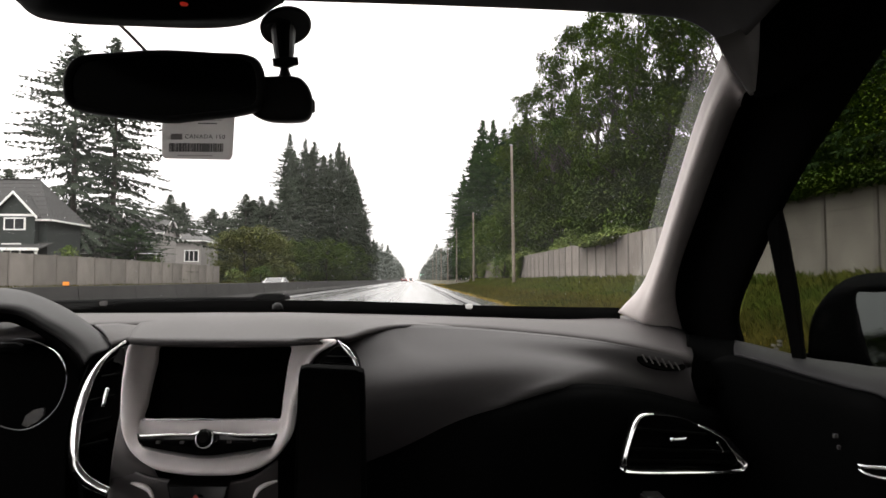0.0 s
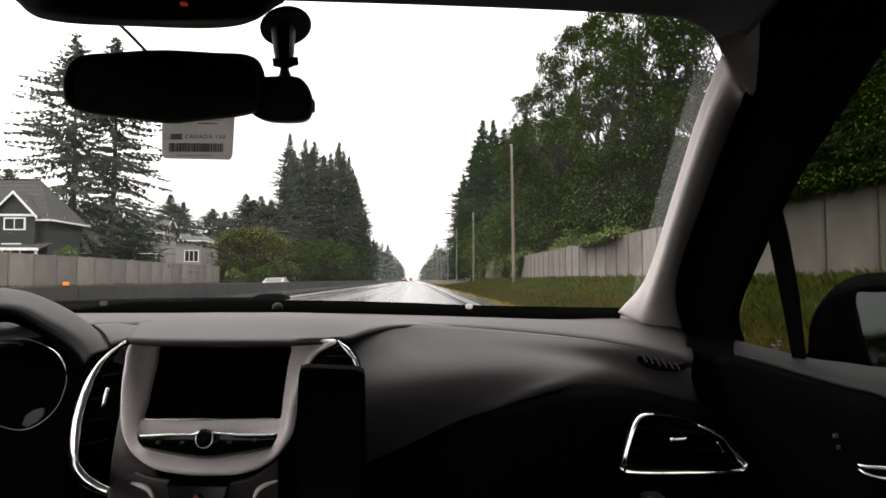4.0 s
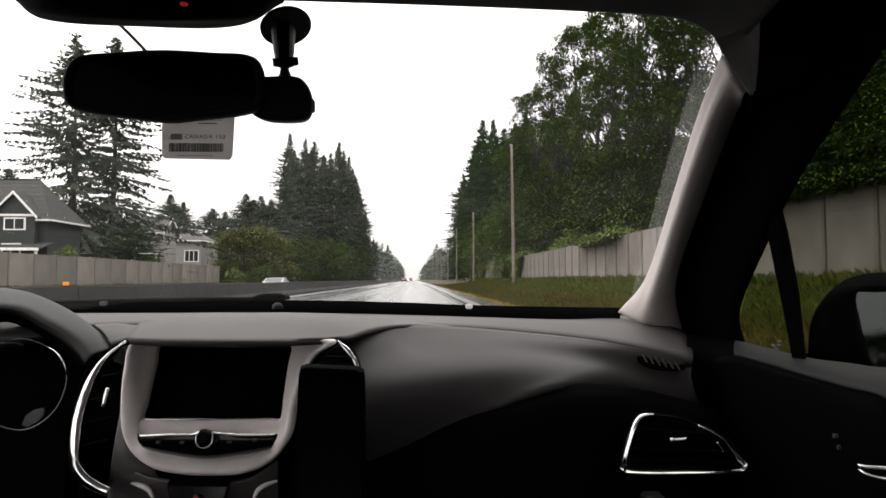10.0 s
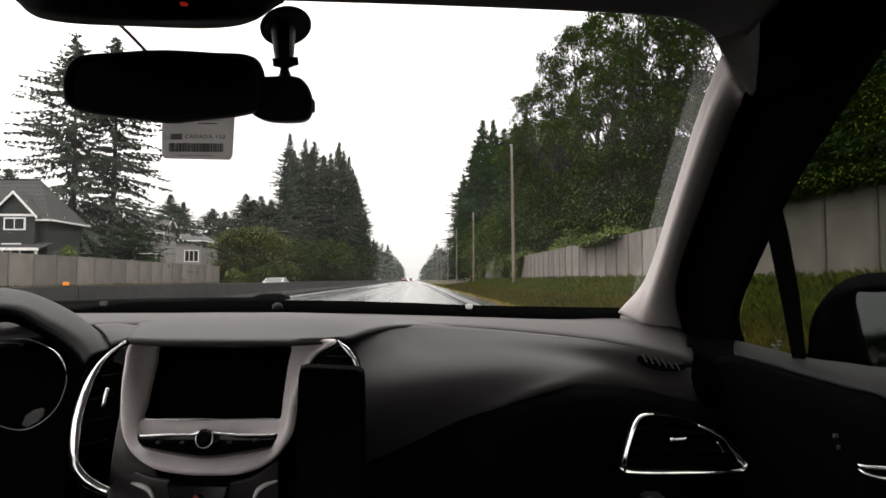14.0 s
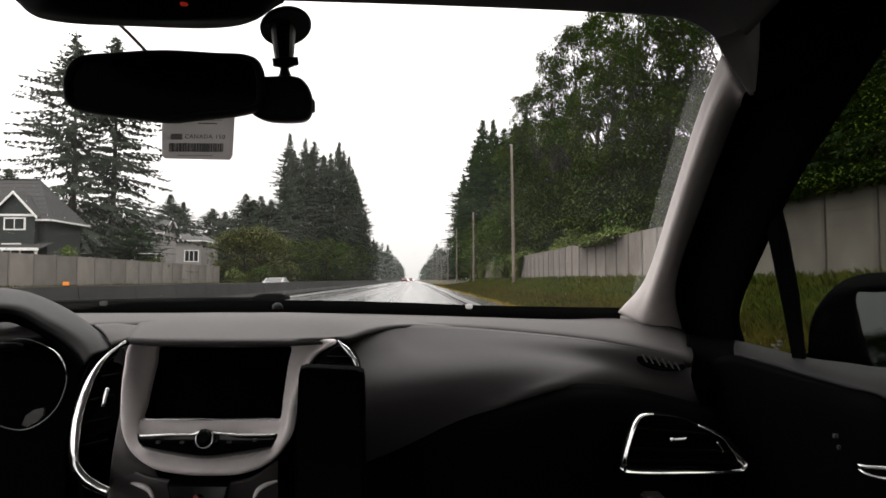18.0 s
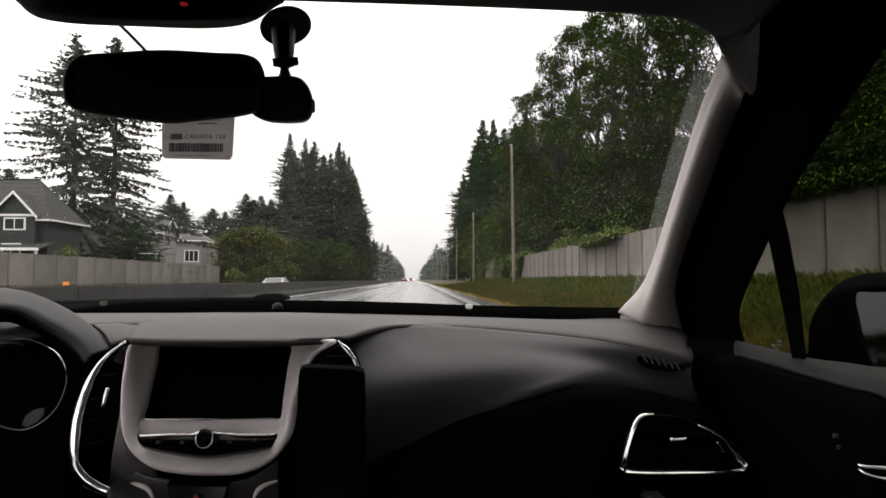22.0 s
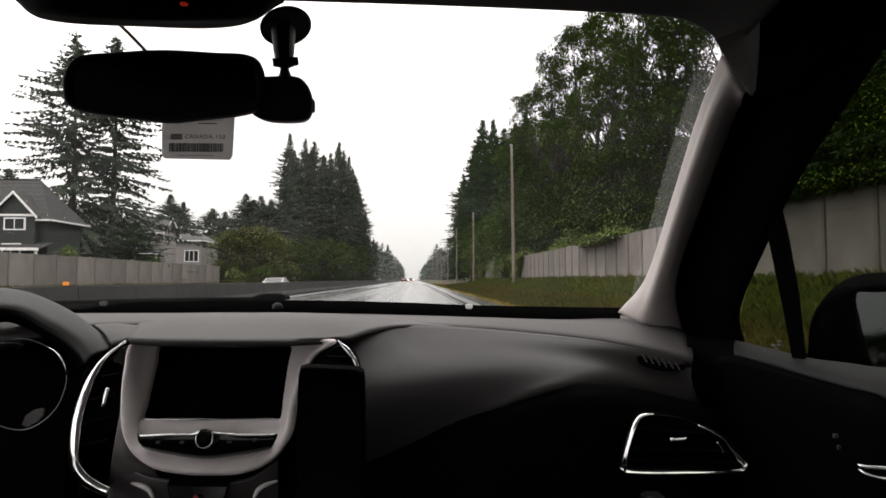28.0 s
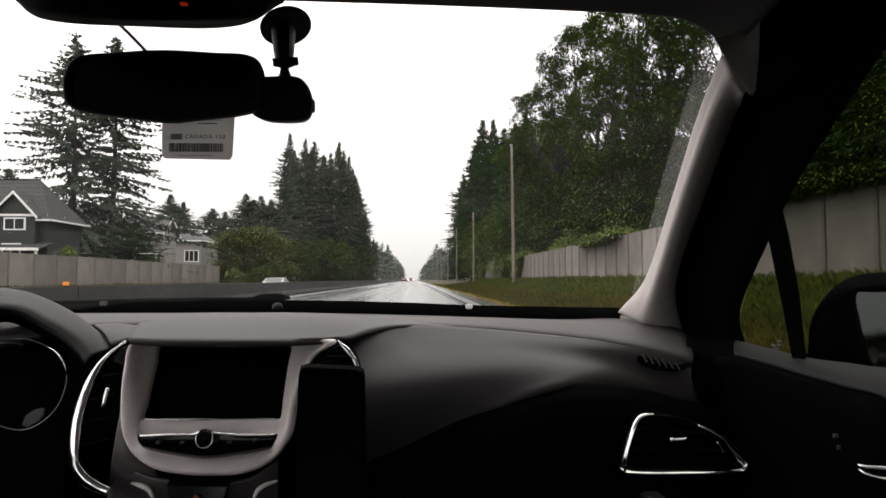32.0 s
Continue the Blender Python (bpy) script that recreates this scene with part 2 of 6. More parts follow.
TAR_AND_SHADE = material("tar_and_shade_line", (0.012, 0.012, 0.013), 0.9, vary=0.2, spec=0.05)
CONCRETE = material("weathered_barrier_concrete", (0.022, 0.0205, 0.0185), 0.85, second=(0.011, 0.0102, 0.0092), scale=1.4, bump=0.4, bump_scale=40, by_object=0.12)
WALL_CONC = material("grey_noise_wall_concrete", (0.21, 0.185, 0.165), 0.85, second=(0.14, 0.122, 0.108), scale=0.9, bump=0.35, bump_scale=30, by_object=0.2)
FAR_WALL_CONC = material("grey_green_panel_concrete", (0.19, 0.172, 0.154), 0.85, second=(0.11, 0.098, 0.086), scale=0.6, bump=0.35, bump_scale=30, by_object=0.2)
POST_CONC = material("noise_wall_post", (0.15, 0.132, 0.118), 0.85, vary=0.3, scale=2, bump=0.3, bump_scale=30, by_object=0.1)


def verge_height(x, y):
    """Height of the land across the road: flat carriageways, banks to both sides."""
    if x > ROAD_R:
        d = x - ROAD_R
        h = -0.10 * min(d, 1.0) + 0.78 * max(0.0, min((d - 1.6) / 5.5, 1.0)) ** 1.3
        return h + 0.07 * noise.noise((x * 0.7, y * 0.35, 3)) * min(d, 1)
    if x < -16.8:
        d = -16.8 - x
        return -0.28 + 0.38 * min(d / 4.0, 1.0) + 0.06 * noise.noise((x * 0.6, y * 0.3, 7)) * min(d, 1)
    return -0.28 if x < -8.2 else -0.03


def build_ground():
    xs = [-1500, -600, -250, -120, -70, -45, -33, -27, -24.5, -22.5, -20.5, -18.5, -16.8, -12, -8.38, -8.02, ROAD_L, 0.0, ROAD_R, 4.1, 4.6, 5.2, 5.8, 6.5, 7.2, 8, 9, 10, 11.3, 13, 18, 30, 60, 120, 250, 600, 1500]
    ys = [-900, -500, -400, -300, -200, -150, -100, -60, -30] + [-20 + 1.5 * i for i in range(90)] + [120 + 8 * i for i in range(30)] + [400, 600, 900, 1400, 2200]
    v = [(x, y, verge_height(x, y)) for y in ys for x in xs]
    w = len(xs)
    f = [(j * w + i, j * w + i + 1, (j + 1) * w + i + 1, (j + 1) * w + i) for j in range(len(ys) - 1) for i in range(w - 1)]
    g = raw("ground", v, f, GRASS_SOIL, None, smooth=True)
    tagged(g, "rough yellow-green grass verges and banks beside the road", "ground", kind="structure")


def strip(name, x0, x1, y0, y1, z, mat, parent=None, label="", thick=0.02):
    ys = np.linspace(y0, y1, max(2, int((y1 - y0) / 40)))
    v, f = [], []
    for y in ys:
        v += [(x0, y, z), (x1, y, z), (x1, y, z - thick), (x0, y, z - thick)]
    for i in range(len(ys) - 1):
        a, b = 4 * i, 4 * i + 4
        f += [(a, a + 1, b + 1, b), (a + 1, a + 2, b + 2, b + 1), (a + 3, a, b, b + 3)]
    f += [(0, 3, 2, 1), (len(v) - 4, len(v) - 3, len(v) - 2, len(v) - 1)]
    return raw(name, v, f, mat, parent, label)


build_ground()
road = tagged(strip("road", ROAD_L, ROAD_R, -700, 1500, 0.0, ASPHALT), "rain-wet grey asphalt carriageway reflecting the sky", "road", kind="structure")
tagged(strip("road_opposite", -16.7, -8.4, -700, 1500, -0.25, ASPHALT), "wet asphalt carriageway beyond the median barrier", "road", kind="structure")
strip("edge_line", 2.62, 2.74, -400, 700, 0.006, ROAD_PAINT, road, "worn white edge line", 0.004)
strip("edge_line", -6.35, -6.23, -400, 700, 0.006, ROAD_PAINT, road, "worn yellow edge line", 0.004)
for k in range(26):
    strip("lane_dash", -1.56, -1.44, -4 + 9.0 * k, -1 + 9.0 * k, 0.006, ROAD_PAINT, road, "", 0.004)


def wavy_line(name, x, wide, y0, y1, seed):
    ys = np.arange(y0, y1, 0.8)
    v, f = [], []
    for y in ys:
        c = x + 0.05 * noise.noise((y * 0.3, seed, 0)) + 0.12 * noise.noise((y * 0.03, seed, 5))
        w = wide * (0.7 + 0.5 * abs(noise.noise((y * 0.9, seed, 2))))
        v += [(c - w / 2, y, 0.005), (c + w / 2, y, 0.005)]
    for i in range(len(ys) - 1):
        f.append((2 * i, 2 * i + 1, 2 * i + 3, 2 * i + 2))
    raw(name, v, f, TAR_AND_SHADE, road, "dark line on the wet asphalt: tar joint, painted barrier-foot shade")


wavy_line("tar_and_shade_line", 2.30, 0.16, 2, 180, 1)
# Shade at the barrier's foot, painted as a dark line.
wavy_line("tar_and_shade_line", -7.2, 0.22, 2, 260, 7)
wavy_line("tar_and_shade_line", 2.08, 0.07, 2, 120, 4)


def median_barrier():
    b = thing("median_barrier", (-7.8, 0, 0), "weathered dark grey concrete median barrier along the road", "barrier", kind="structure")
    prof = [(-0.30, 0.0), (-0.30, 0.08), (-0.16, 0.28), (-0.09, 0.79), (0.09, 0.79), (0.16, 0.28), (0.30, 0.08), (0.30, 0.0)]

    def section(y0, y1, name):
        v = [(-7.65 + px, y, pz) for y in (y0, y1) for px, pz in prof]
        n = len(prof)
        f = [(i, i + 1, n + i + 1, n + i) for i in range(n - 1)] + [tuple(range(n))[::-1], tuple(range(n, 2 * n))]
        return v, f
    v, f = section(0, 3.0, "")
    me = bpy.data.meshes.new("section")
    me.from_pydata(v, [], f)
    me.materials.append(CONCRETE)
    for k in range(-4, 44):
        ob = mount(new("section", me), b)
        ob.location = (0, k * 3.03, 0)
    vv, ff = [], []
    for k in range(44, 300):
        v, f = section(k * 3.03, k * 3.03 + 3.0, "")
        ff += [tuple(i + len(vv) for i in q) for q in f]
        vv += v
    tagged(raw("far_sections", vv, ff, CONCRETE, b), kind="stuff")


median_barrier()


def noise_wall(name, x, y0, count, bay, top, base, label, mat, near_step=0.0):
    w = thing(name, (x, y0, base), label, "wall", kind="structure")
    v, f = [], []
    rows = 6
    h = (top - base) / rows
    for r in range(rows):
        z0, z1 = base + r * h + 0.002, base + (r + 1) * h - 0.002
        o = len(v)
        v += [(x, y0, z0), (x, y0 + bay - 0.02, z0), (x, y0 + bay - 0.02, z1), (x, y0, z1), (x + 0.12, y0, z0), (x + 0.12, y0 + bay - 0.02, z0), (x + 0.12, y0 + bay - 0.02, z1), (x + 0.12, y0, z1)]
        f += [tuple(o + i for i in q) for q in ((0, 3, 2, 1), (4, 5, 6, 7), (0, 1, 5, 4), (3, 7, 6, 2), (0, 4, 7, 3), (1, 2, 6, 5))]
    me = bpy.data.meshes.new("panel")
    me.from_pydata(v, [], f)
    me.materials.append(mat)
    core = box((x + 0.02, y0, base - 0.5), (x + 0.10, y0 + bay - 0.02, top - 0.01))
    cm = bpy.data.meshes.new("panel_core")
    core.to_mesh(cm)
    cm.materials.append(POST_CONC)
    pb = box((x - 0.05, y0 - 0.07, base - 0.5), (x + 0.16, y0 + 0.07, top + 0.03), 0.012)
    pm = bpy.data.meshes.new("post")
    pb.to_mesh(pm)
    pm.materials.append(POST_CONC)
    rng = random.Random(4)
    for k in range(count):
        step = near_step if y0 + k * bay < 16.5 else 0.0
        dz = step + rng.uniform(-0.025, 0.025)
        for nm, m in (("panel", me), ("panel_core", cm), ("post", pm)):
            ob = mount(new(nm, m), w)
            ob.location = (0, k * bay, dz if nm != "post" else step)
    return w


noise_wall("noise_wall", 11.3, -45.9, 88, 1.95, 3.30, 0.85, "tall grey concrete panel noise wall above the grass bank", WALL_CONC, 0.3)
noise_wall("far_noise_wall", -22.5, 7.6, 28, 2.4, 2.48, 0.0, "low pale grey panel wall beyond the opposite carriageway", FAR_WALL_CONC)

# ---------------------------------------------------------------- trees
FIR = material("fir_needles", (0.013, 0.028, 0.0095), 0.8, second=(0.026, 0.046, 0.014), scale=0.25, by_island=0.35, by_object=0.2, spec=0.03)
# Rain haze over the farthest firs is put into paler needles.
FIR_HAZE_FAR = material("haze_paled_fir_needles", (0.07, 0.082, 0.072), 0.8, second=(0.09, 0.102, 0.09), scale=0.25, by_island=0.3, by_object=0.2, spec=0.2)
LEAF = material("wet_broad_leaves", (0.028, 0.06, 0.008), 0.6, second=(0.076, 0.104, 0.013), scale=0.55, by_island=0.12, by_object=0.2, spec=0.06)
IVY = material("ivy_leaves", (0.075, 0.12, 0.018), 0.5, second=(0.12, 0.145, 0.024), scale=0.6, by_island=0.45, spec=0.12)
BARK = material("dark_wet_bark", (0.05, 0.04, 0.033), 0.9, vary=0.4, scale=3, bump=0.6, bump_scale=14)


def trunk_mesh(height, r0, r1, lean, rng, z0=-0.6, sides=8, steps=8):
    v, f = [], []
    for i in range(steps + 1):
        t = i / steps
        r = r0 * (1 - t) + r1 * t
        cx, cy = lean * t * t + 0.06 * math.sin(3 * t + lean), 0.05 * math.sin(4 * t)
        for k in range(sides):
            a = 2 * math.pi * k / sides
            v.append((cx + r * math.cos(a), cy + r * math.sin(a), z0 + (height - z0) * t))
    for i in range(steps):
        for k in range(sides):
            f.append((i * sides + k, i * sides + (k + 1) % sides, (i + 1) * sides + (k + 1) % sides, (i + 1) * sides + k))
    return v, f


def kite(vs, fs, base, way, long, wide, cross):
    """One narrow needle spray from base along way, its width along cross."""
    o = len(vs)
    bx, by, bz = base
    wx, wy, wz = way
    cx, cy, cz = cross
    vs.append(base)
    vs.append((bx + wx * long * 0.45 + cx * wide, by + wy * long * 0.45 + cy * wide, bz + wz * long * 0.45 + cz * wide))
    vs.append((bx + wx * long, by + wy * long, bz + wz * long))
    vs.append((bx + wx * long * 0.4 - cx * wide, by + wy * long * 0.4 - cy * wide, bz + wz * long * 0.4 - cz * wide))
    fs.append((o, o + 1, o + 2, o + 3))


def fir_tree(seed, height, spread, bare=0.06, whorl=0.42, per=11, gaps=0.06, power=0.6, mat=None, step=0.26, droop=0.28, label="tall dark green fir with drooping branches"):
    """A conifer: whorls of drooping boughs, each a fan of small needle sprays."""
    rng = random.Random(seed)
    tree = thing("fir_tree", (0, 0, 0), label, "tree")
    v, f = trunk_mesh(height * 0.97, height * 0.012 + 0.05, 0.03, rng.uniform(-0.4, 0.4), rng)
    raw("trunk", v, f, BARK, tree, smooth=True)
    vs, fs = [], []
    z = height * bare
    while z < height * 0.985:
        t = (z / height - bare) / (1 - bare)
        reach = spread * ((1 - t) ** power) * (0.6 + 0.4 * min(1, t * 4 + 0.3)) * min(1, 0.26 + 3.2 * (1 - t)) + 0.12
        bulge = 1 + 0.3 * noise.noise((z * 0.3, seed, 0.5))
        for b in range(per):
            if rng.random() < gaps:
                continue
            a = rng.uniform(0, 2 * math.pi)
            ca, sa = math.cos(a), math.sin(a)
            side = 1 + 0.5 * noise.noise((ca * 1.3 + seed, sa * 1.3, z * 0.22))
            ln = reach * bulge * side * rng.uniform(0.55, 1.15)
            rise = 0.5 * t - 0.05 + rng.uniform(-0.12, 0.12)
            zb = z + rng.uniform(-0.5, 0.5) * whorl
            n = max(3, int(ln / step))
            for k in range(n):
                u = (k + rng.random()) / n
                if u < 0.3 and t < 0.8 and rng.random() < 0.6:
                    continue
                r = ln * u
                base = (ca * r, sa * r, zb + rise * r - droop * r * u + 0.35 * droop * r * u ** 3)
                fan = (0.36 + 0.5 * (1 - u)) * min(1.0, 0.35 + ln / 3.5)
                for sd in (-1, 1):
                    c, d = rng.uniform(0.45, 0.9), rng.uniform(0.1, 0.75)
                    way = (ca * c - sa * sd * (1.1 - c), sa * c + ca * sd * (1.1 - c), -d)
                    kite(vs, fs, base, way, fan * rng.uniform(0.6, 1.35), rng.uniform(0.07, 0.14), (-sa * 0.7 * sd, ca * 0.7 * sd, rng.uniform(0.3, 0.9)))
                if rng.random() < 0.75:
                    q = rng.uniform(0, 6.28)
                    kite(vs, fs, base, (ca * 0.3, sa * 0.3, -0.95), fan * rng.uniform(0.5, 1.0), rng.uniform(0.08, 0.16), (math.cos(q), math.sin(q), 0.1))
        z += whorl * rng.uniform(0.7, 1.3) * (0.65 + 0.5 * (1 - t))
    for k in range(18):
        q = rng.uniform(0, 6.28)
        zt = height * (0.91 + 0.085 * k / 17)
        kite(vs, fs, (0, 0, zt), (0.8 * math.cos(q), 0.8 * math.sin(q), 0.1), 0.8 - 0.038 * k, 0.09, (0, 0, 1))
    kite(vs, fs, (0, 0, height * 0.965), (0, 0, 1), height * 0.035, 0.05, (1, 0, 0))
    kite(vs, fs, (0, 0, height * 0.965), (0, 0, 1), height * 0.035, 0.05, (0, 1, 0))
    raw("crown", vs, fs, mat or FIR, tree)
    return tree


def leaf_cloud(rng, clumps, leaves, size, vs, fs):
    for cx, cy, cz, cr in clumps:
        for _ in range(leaves):
            while True:
                dx, dy, dz = (rng.uniform(-1, 1) for _ in range(3))
                d = dx * dx + dy * dy + dz * dz
                if 0.4 < d < 1 and dz > -0.62:
                    break
            px, py, pz = cx + dx * cr, cy + dy * cr, cz + dz * cr * 0.75
            s = size * rng.uniform(0.6, 1.3)
            a, tl = rng.uniform(0, 6.28), rng.uniform(-0.9, 0.5)
            ux, uy = math.cos(a), math.sin(a)
            o = len(vs)
            vs.append((px, py, pz))
            vs.append((px + ux * s * 0.6 - uy * s * 0.38, py + uy * s * 0.6 + ux * s * 0.38, pz + tl * s * 0.5))
            vs.append((px + ux * s * 1.3, py + uy * s * 1.3, pz + tl * s * 1.1 - 0.1 * s))
            vs.append((px + ux * s * 0.6 + uy * s * 0.38, py + uy * s * 0.6 - ux * s * 0.38, pz + tl * s * 0.3))
            fs.append((o, o + 1, o + 2, o + 3))


def broad_tree(seed, height, spread, low=0.15, count=130, leaves=40, size=0.30, name="broadleaf_tree", label="full green broadleaf tree with wet leaves", mat=None, boughs=0):
    """A broadleaf tree; with boughs, its leaf clumps gather in that many separate masses with gaps between."""
    rng = random.Random(seed)
    tree = thing(name, (0, 0, 0), label, "tree")
    v, f = trunk_mesh(height * 0.8, height * 0.018 + 0.04, 0.05, rng.uniform(-0.6, 0.6), rng)
    clumps = []
    masses = []
    for _ in range(boughs):
        t = rng.random() ** 0.9
        reach = spread * math.sin(math.pi * (0.16 + 0.8 * t)) ** 0.7 * rng.uniform(0.5, 1.05)
        a = rng.uniform(0, 6.28)
        masses.append((reach * math.cos(a), reach * math.sin(a), height * (low + (1 - low) * t), spread * rng.uniform(0.22, 0.4)))
    for i in range(count):
        if masses:
            mx, my, mz, mr = masses[i % boughs]
            dx, dy, dz = rng.gauss(0, 0.5), rng.gauss(0, 0.5), rng.gauss(0, 0.3)
            clumps.append((mx + dx * mr, my + dy * mr, min(mz + dz * mr, height), mr * rng.uniform(0.3, 0.55)))
            if i < boughs:
                o = len(v)
                v += [(0.12 * math.cos(1.57 * k), 0.12 * math.sin(1.57 * k), mz * 0.72) for k in range(4)] + [(mx, my, mz)]
                f += [(o, o + 1, o + 4), (o + 1, o + 2, o + 4), (o + 2, o + 3, o + 4), (o + 3, o, o + 4)]
            continue
        t = rng.random() ** 0.95
        zz = height * (low + (1 - low) * t)
        prof = math.sin(math.pi * (0.13 + 0.86 * t)) ** 0.8 * (1 + 0.25 * noise.noise((seed, t * 5, 1)))
        r = spread * prof * math.sqrt(rng.uniform(0.3, 1.0)) * rng.uniform(0.75, 1.12)
        a = rng.uniform(0, 6.28)
        zz *= 1 + 0.16 * noise.noise((math.cos(a) * 1.4 + seed, math.sin(a) * 1.4, r * 0.5))
        cr = spread * rng.uniform(0.15, 0.32)
        clumps.append((r * math.cos(a), r * math.sin(a), zz, cr))
        if i % 9 == 0:
            o = len(v)
            zb = zz * 0.55
            for k in range(4):
                an = 1.57 * k
                v.append((0.09 * math.cos(an), 0.09 * math.sin(an), zb))
            v.append((r * math.cos(a), r * math.sin(a), zz))
            f += [(o, o + 1, o + 4), (o + 1, o + 2, o + 4), (o + 2, o + 3, o + 4), (o + 3, o, o + 4)]
    raw("trunk", v, f, BARK, tree)
    vs, fs = [], []
    leaf_cloud(rng, clumps, leaves, size, vs, fs)
    raw("crown", vs, fs, mat or LEAF, tree)
    return tree


def place(kinds, spots, group, label=""):
    """Sets copies of the tree kinds at spots of (x, y, kind, height factor, width factor)."""
    rng = random.Random(len(spots) * 7 + len(group))
    for x, y, k, sz, wd in spots:
        src = kinds[k]
        turn = Euler((rng.uniform(-0.02, 0.02), rng.uniform(-0.02, 0.02), rng.uniform(0, 6.28)))
        m = Matrix.LocRotScale((x, y, verge_height(x, y)), turn, (wd, wd, sz))
        if src.get("used"):
            ob = copy_thing(src, m @ Matrix.Diagonal((1 / src.scale[0], 1 / src.scale[1], 1 / src.scale[2], 1)))
        else:
            src.matrix_basis = m
            src["used"] = 1
            ob = src
        ob["group"] = group
        if label:
            ob["label"] = label


firs = [fir_tree(11, 28, 6.8, power=0.5), fir_tree(12, 26, 6.2, gaps=0.15, power=0.54), fir_tree(13, 28, 7.2, power=0.46), fir_tree(14, 25, 5.2, bare=0.15, gaps=0.2)]
# Mid-distance haze is mixed into this needle colour.
FIR_HAZE_MID = material("haze_greyed_fir_needles", (0.03, 0.038, 0.027), 0.8, second=(0.044, 0.053, 0.038), scale=0.25, by_island=0.2, by_object=0.15, spec=0.03)
mid_firs = [fir_tree(51, 26, 6.8, power=0.48, mat=FIR_HAZE_MID, step=0.3), fir_tree(52, 26, 6.2, gaps=0.15, power=0.55, mat=FIR_HAZE_MID, step=0.3), fir_tree(53, 27, 7.2, power=0.44, mat=FIR_HAZE_MID, step=0.3)]
SPARSE = "tall open old fir with long tiered drooping boughs"
# Needles greyed for the haze in front of the old firs.
FIR_HAZE_OLD = material("haze_washed_fir_needles", (0.034, 0.043, 0.032), 0.8, second=(0.05, 0.06, 0.045), scale=0.25, by_island=0.2, by_object=0.1, spec=0.03)
old_firs = [fir_tree(61, 26, 7.6, bare=0.2, whorl=0.72, per=11, gaps=0.16, power=0.62, droop=0.34, mat=FIR_HAZE_OLD, label=SPARSE), fir_tree(62, 26, 7.2, bare=0.16, whorl=0.7, per=11, gaps=0.18, power=0.6, droop=0.3, mat=FIR_HAZE_OLD, label=SPARSE)]
slim = [fir_tree(21, 18, 3.2, whorl=0.6, per=6, power=0.5, mat=FIR_HAZE_FAR, step=0.4), fir_tree(22, 15, 3.6, whorl=0.65, per=6, gaps=0.2, power=0.42, mat=FIR_HAZE_FAR, step=0.4)]
DARK_LEAF = material("shaded_broad_leaves", (0.024, 0.054, 0.006), 0.65, second=(0.076, 0.11, 0.011), scale=0.3, by_island=0.2, by_object=0.2, spec=0.04)
broad = [broad_tree(31, 12, 4.8, low=0.04, count=150, leaves=78, size=0.25, mat=DARK_LEAF), broad_tree(32, 10, 4.4, low=0.0, count=140, leaves=78, size=0.24, mat=DARK_LEAF), broad_tree(33, 15, 5.4, low=0.1, count=165, leaves=78, size=0.26)]
YELLOW_LEAF = material("yellow_green_leaves", (0.06, 0.08, 0.012), 0.6, second=(0.12, 0.125, 0.02), scale=0.5, by_island=0.15, by_object=0.15, spec=0.06)
broad.append(broad_tree(38, 9, 4.4, low=0.0, count=170, leaves=80, size=0.22, mat=YELLOW_LEAF, label="rounded yellow-green broadleaf tree"))
bush = [broad_tree(41, 3.2, 1.9, low=0.02, count=60, leaves=40, size=0.16, name="bush", label="dense green roadside bush"), broad_tree(42, 2.4, 1.5, low=0.0, count=50, leaves=40, size=0.14, name="bush", label="bright green leafy bush spilling over the wall", mat=IVY)]

rr = random.Random(5)


def spots(kinds, heights, rows):
    """Rows of (x, y, top height, width) become spots, with the kinds taken in turn."""
    return [(x, y, kinds[n % len(kinds)], (top - verge_height(x, y)) / heights[kinds[n % len(kinds)]], w * rr.uniform(0.94, 1.06)) for n, (x, y, top, w) in enumerate(rows)]


FIR_H, BROAD_H = (28, 26, 28, 25), (12, 10, 15, 9)
right_firs = spots((0, 2, 1, 0, 3, 2, 1), FIR_H, [(15.3, 205.0, 28.6, 0.78), (14.2, 175.0, 30.9, 0.81), (14.6, 152.0, 33.5, 0.88), (15.3, 136.0, 36.1, 0.94), (16.3, 126.0, 33.8, 0.94), (17.4, 119.0, 30.4, 0.88), (18.4, 112.0, 29.3, 0.88), (18.8, 101.0, 28.0, 0.90), (20.0, 97.0, 23.6, 0.78), (20.8, 93.0, 23.5, 0.78), (21.8, 90.0, 24.4, 0.78), (22.4, 85.0, 21.8, 0.75), (23.5, 83.0, 18.4, 0.62), (24.2, 79.0, 19.5, 0.65), (24.9, 76.0, 19.9, 0.65), (24.8, 71.0, 17.1, 0.62), (24.3, 66.0, 19.8, 0.78), (25.6, 66.0, 15.7, 0.62), (25.5, 62.0, 18.8, 0.69), (25.4, 58.0, 14.6, 0.69), (24.9, 53.0, 14.1, 0.69)])
right_firs += [(15.5, 6, 0, 0.62, 0.75), (16.5, 13, 1, 0.66, 0.75), (16.2, 22.5, 2, 0.62, 0.58), (18.5, 25.5, 0, 0.66, 0.6), (21.5, 29.5, 2, 0.66, 0.6), (17.0, 18, 0, 0.66, 0.7), (24.0, 31, 1, 0.7, 0.7), (24.0, 24, 0, 0.72, 0.9)]
# Added firs behind the view, to shade the car's right rear and for reflections.
for i in range(5):
    right_firs.append((19.0 + rr.uniform(-1, 1.5), -30 + i * 7, i % 3, rr.uniform(0.6, 0.8), 0.8))
place(firs, right_firs, "firs behind the noise wall")
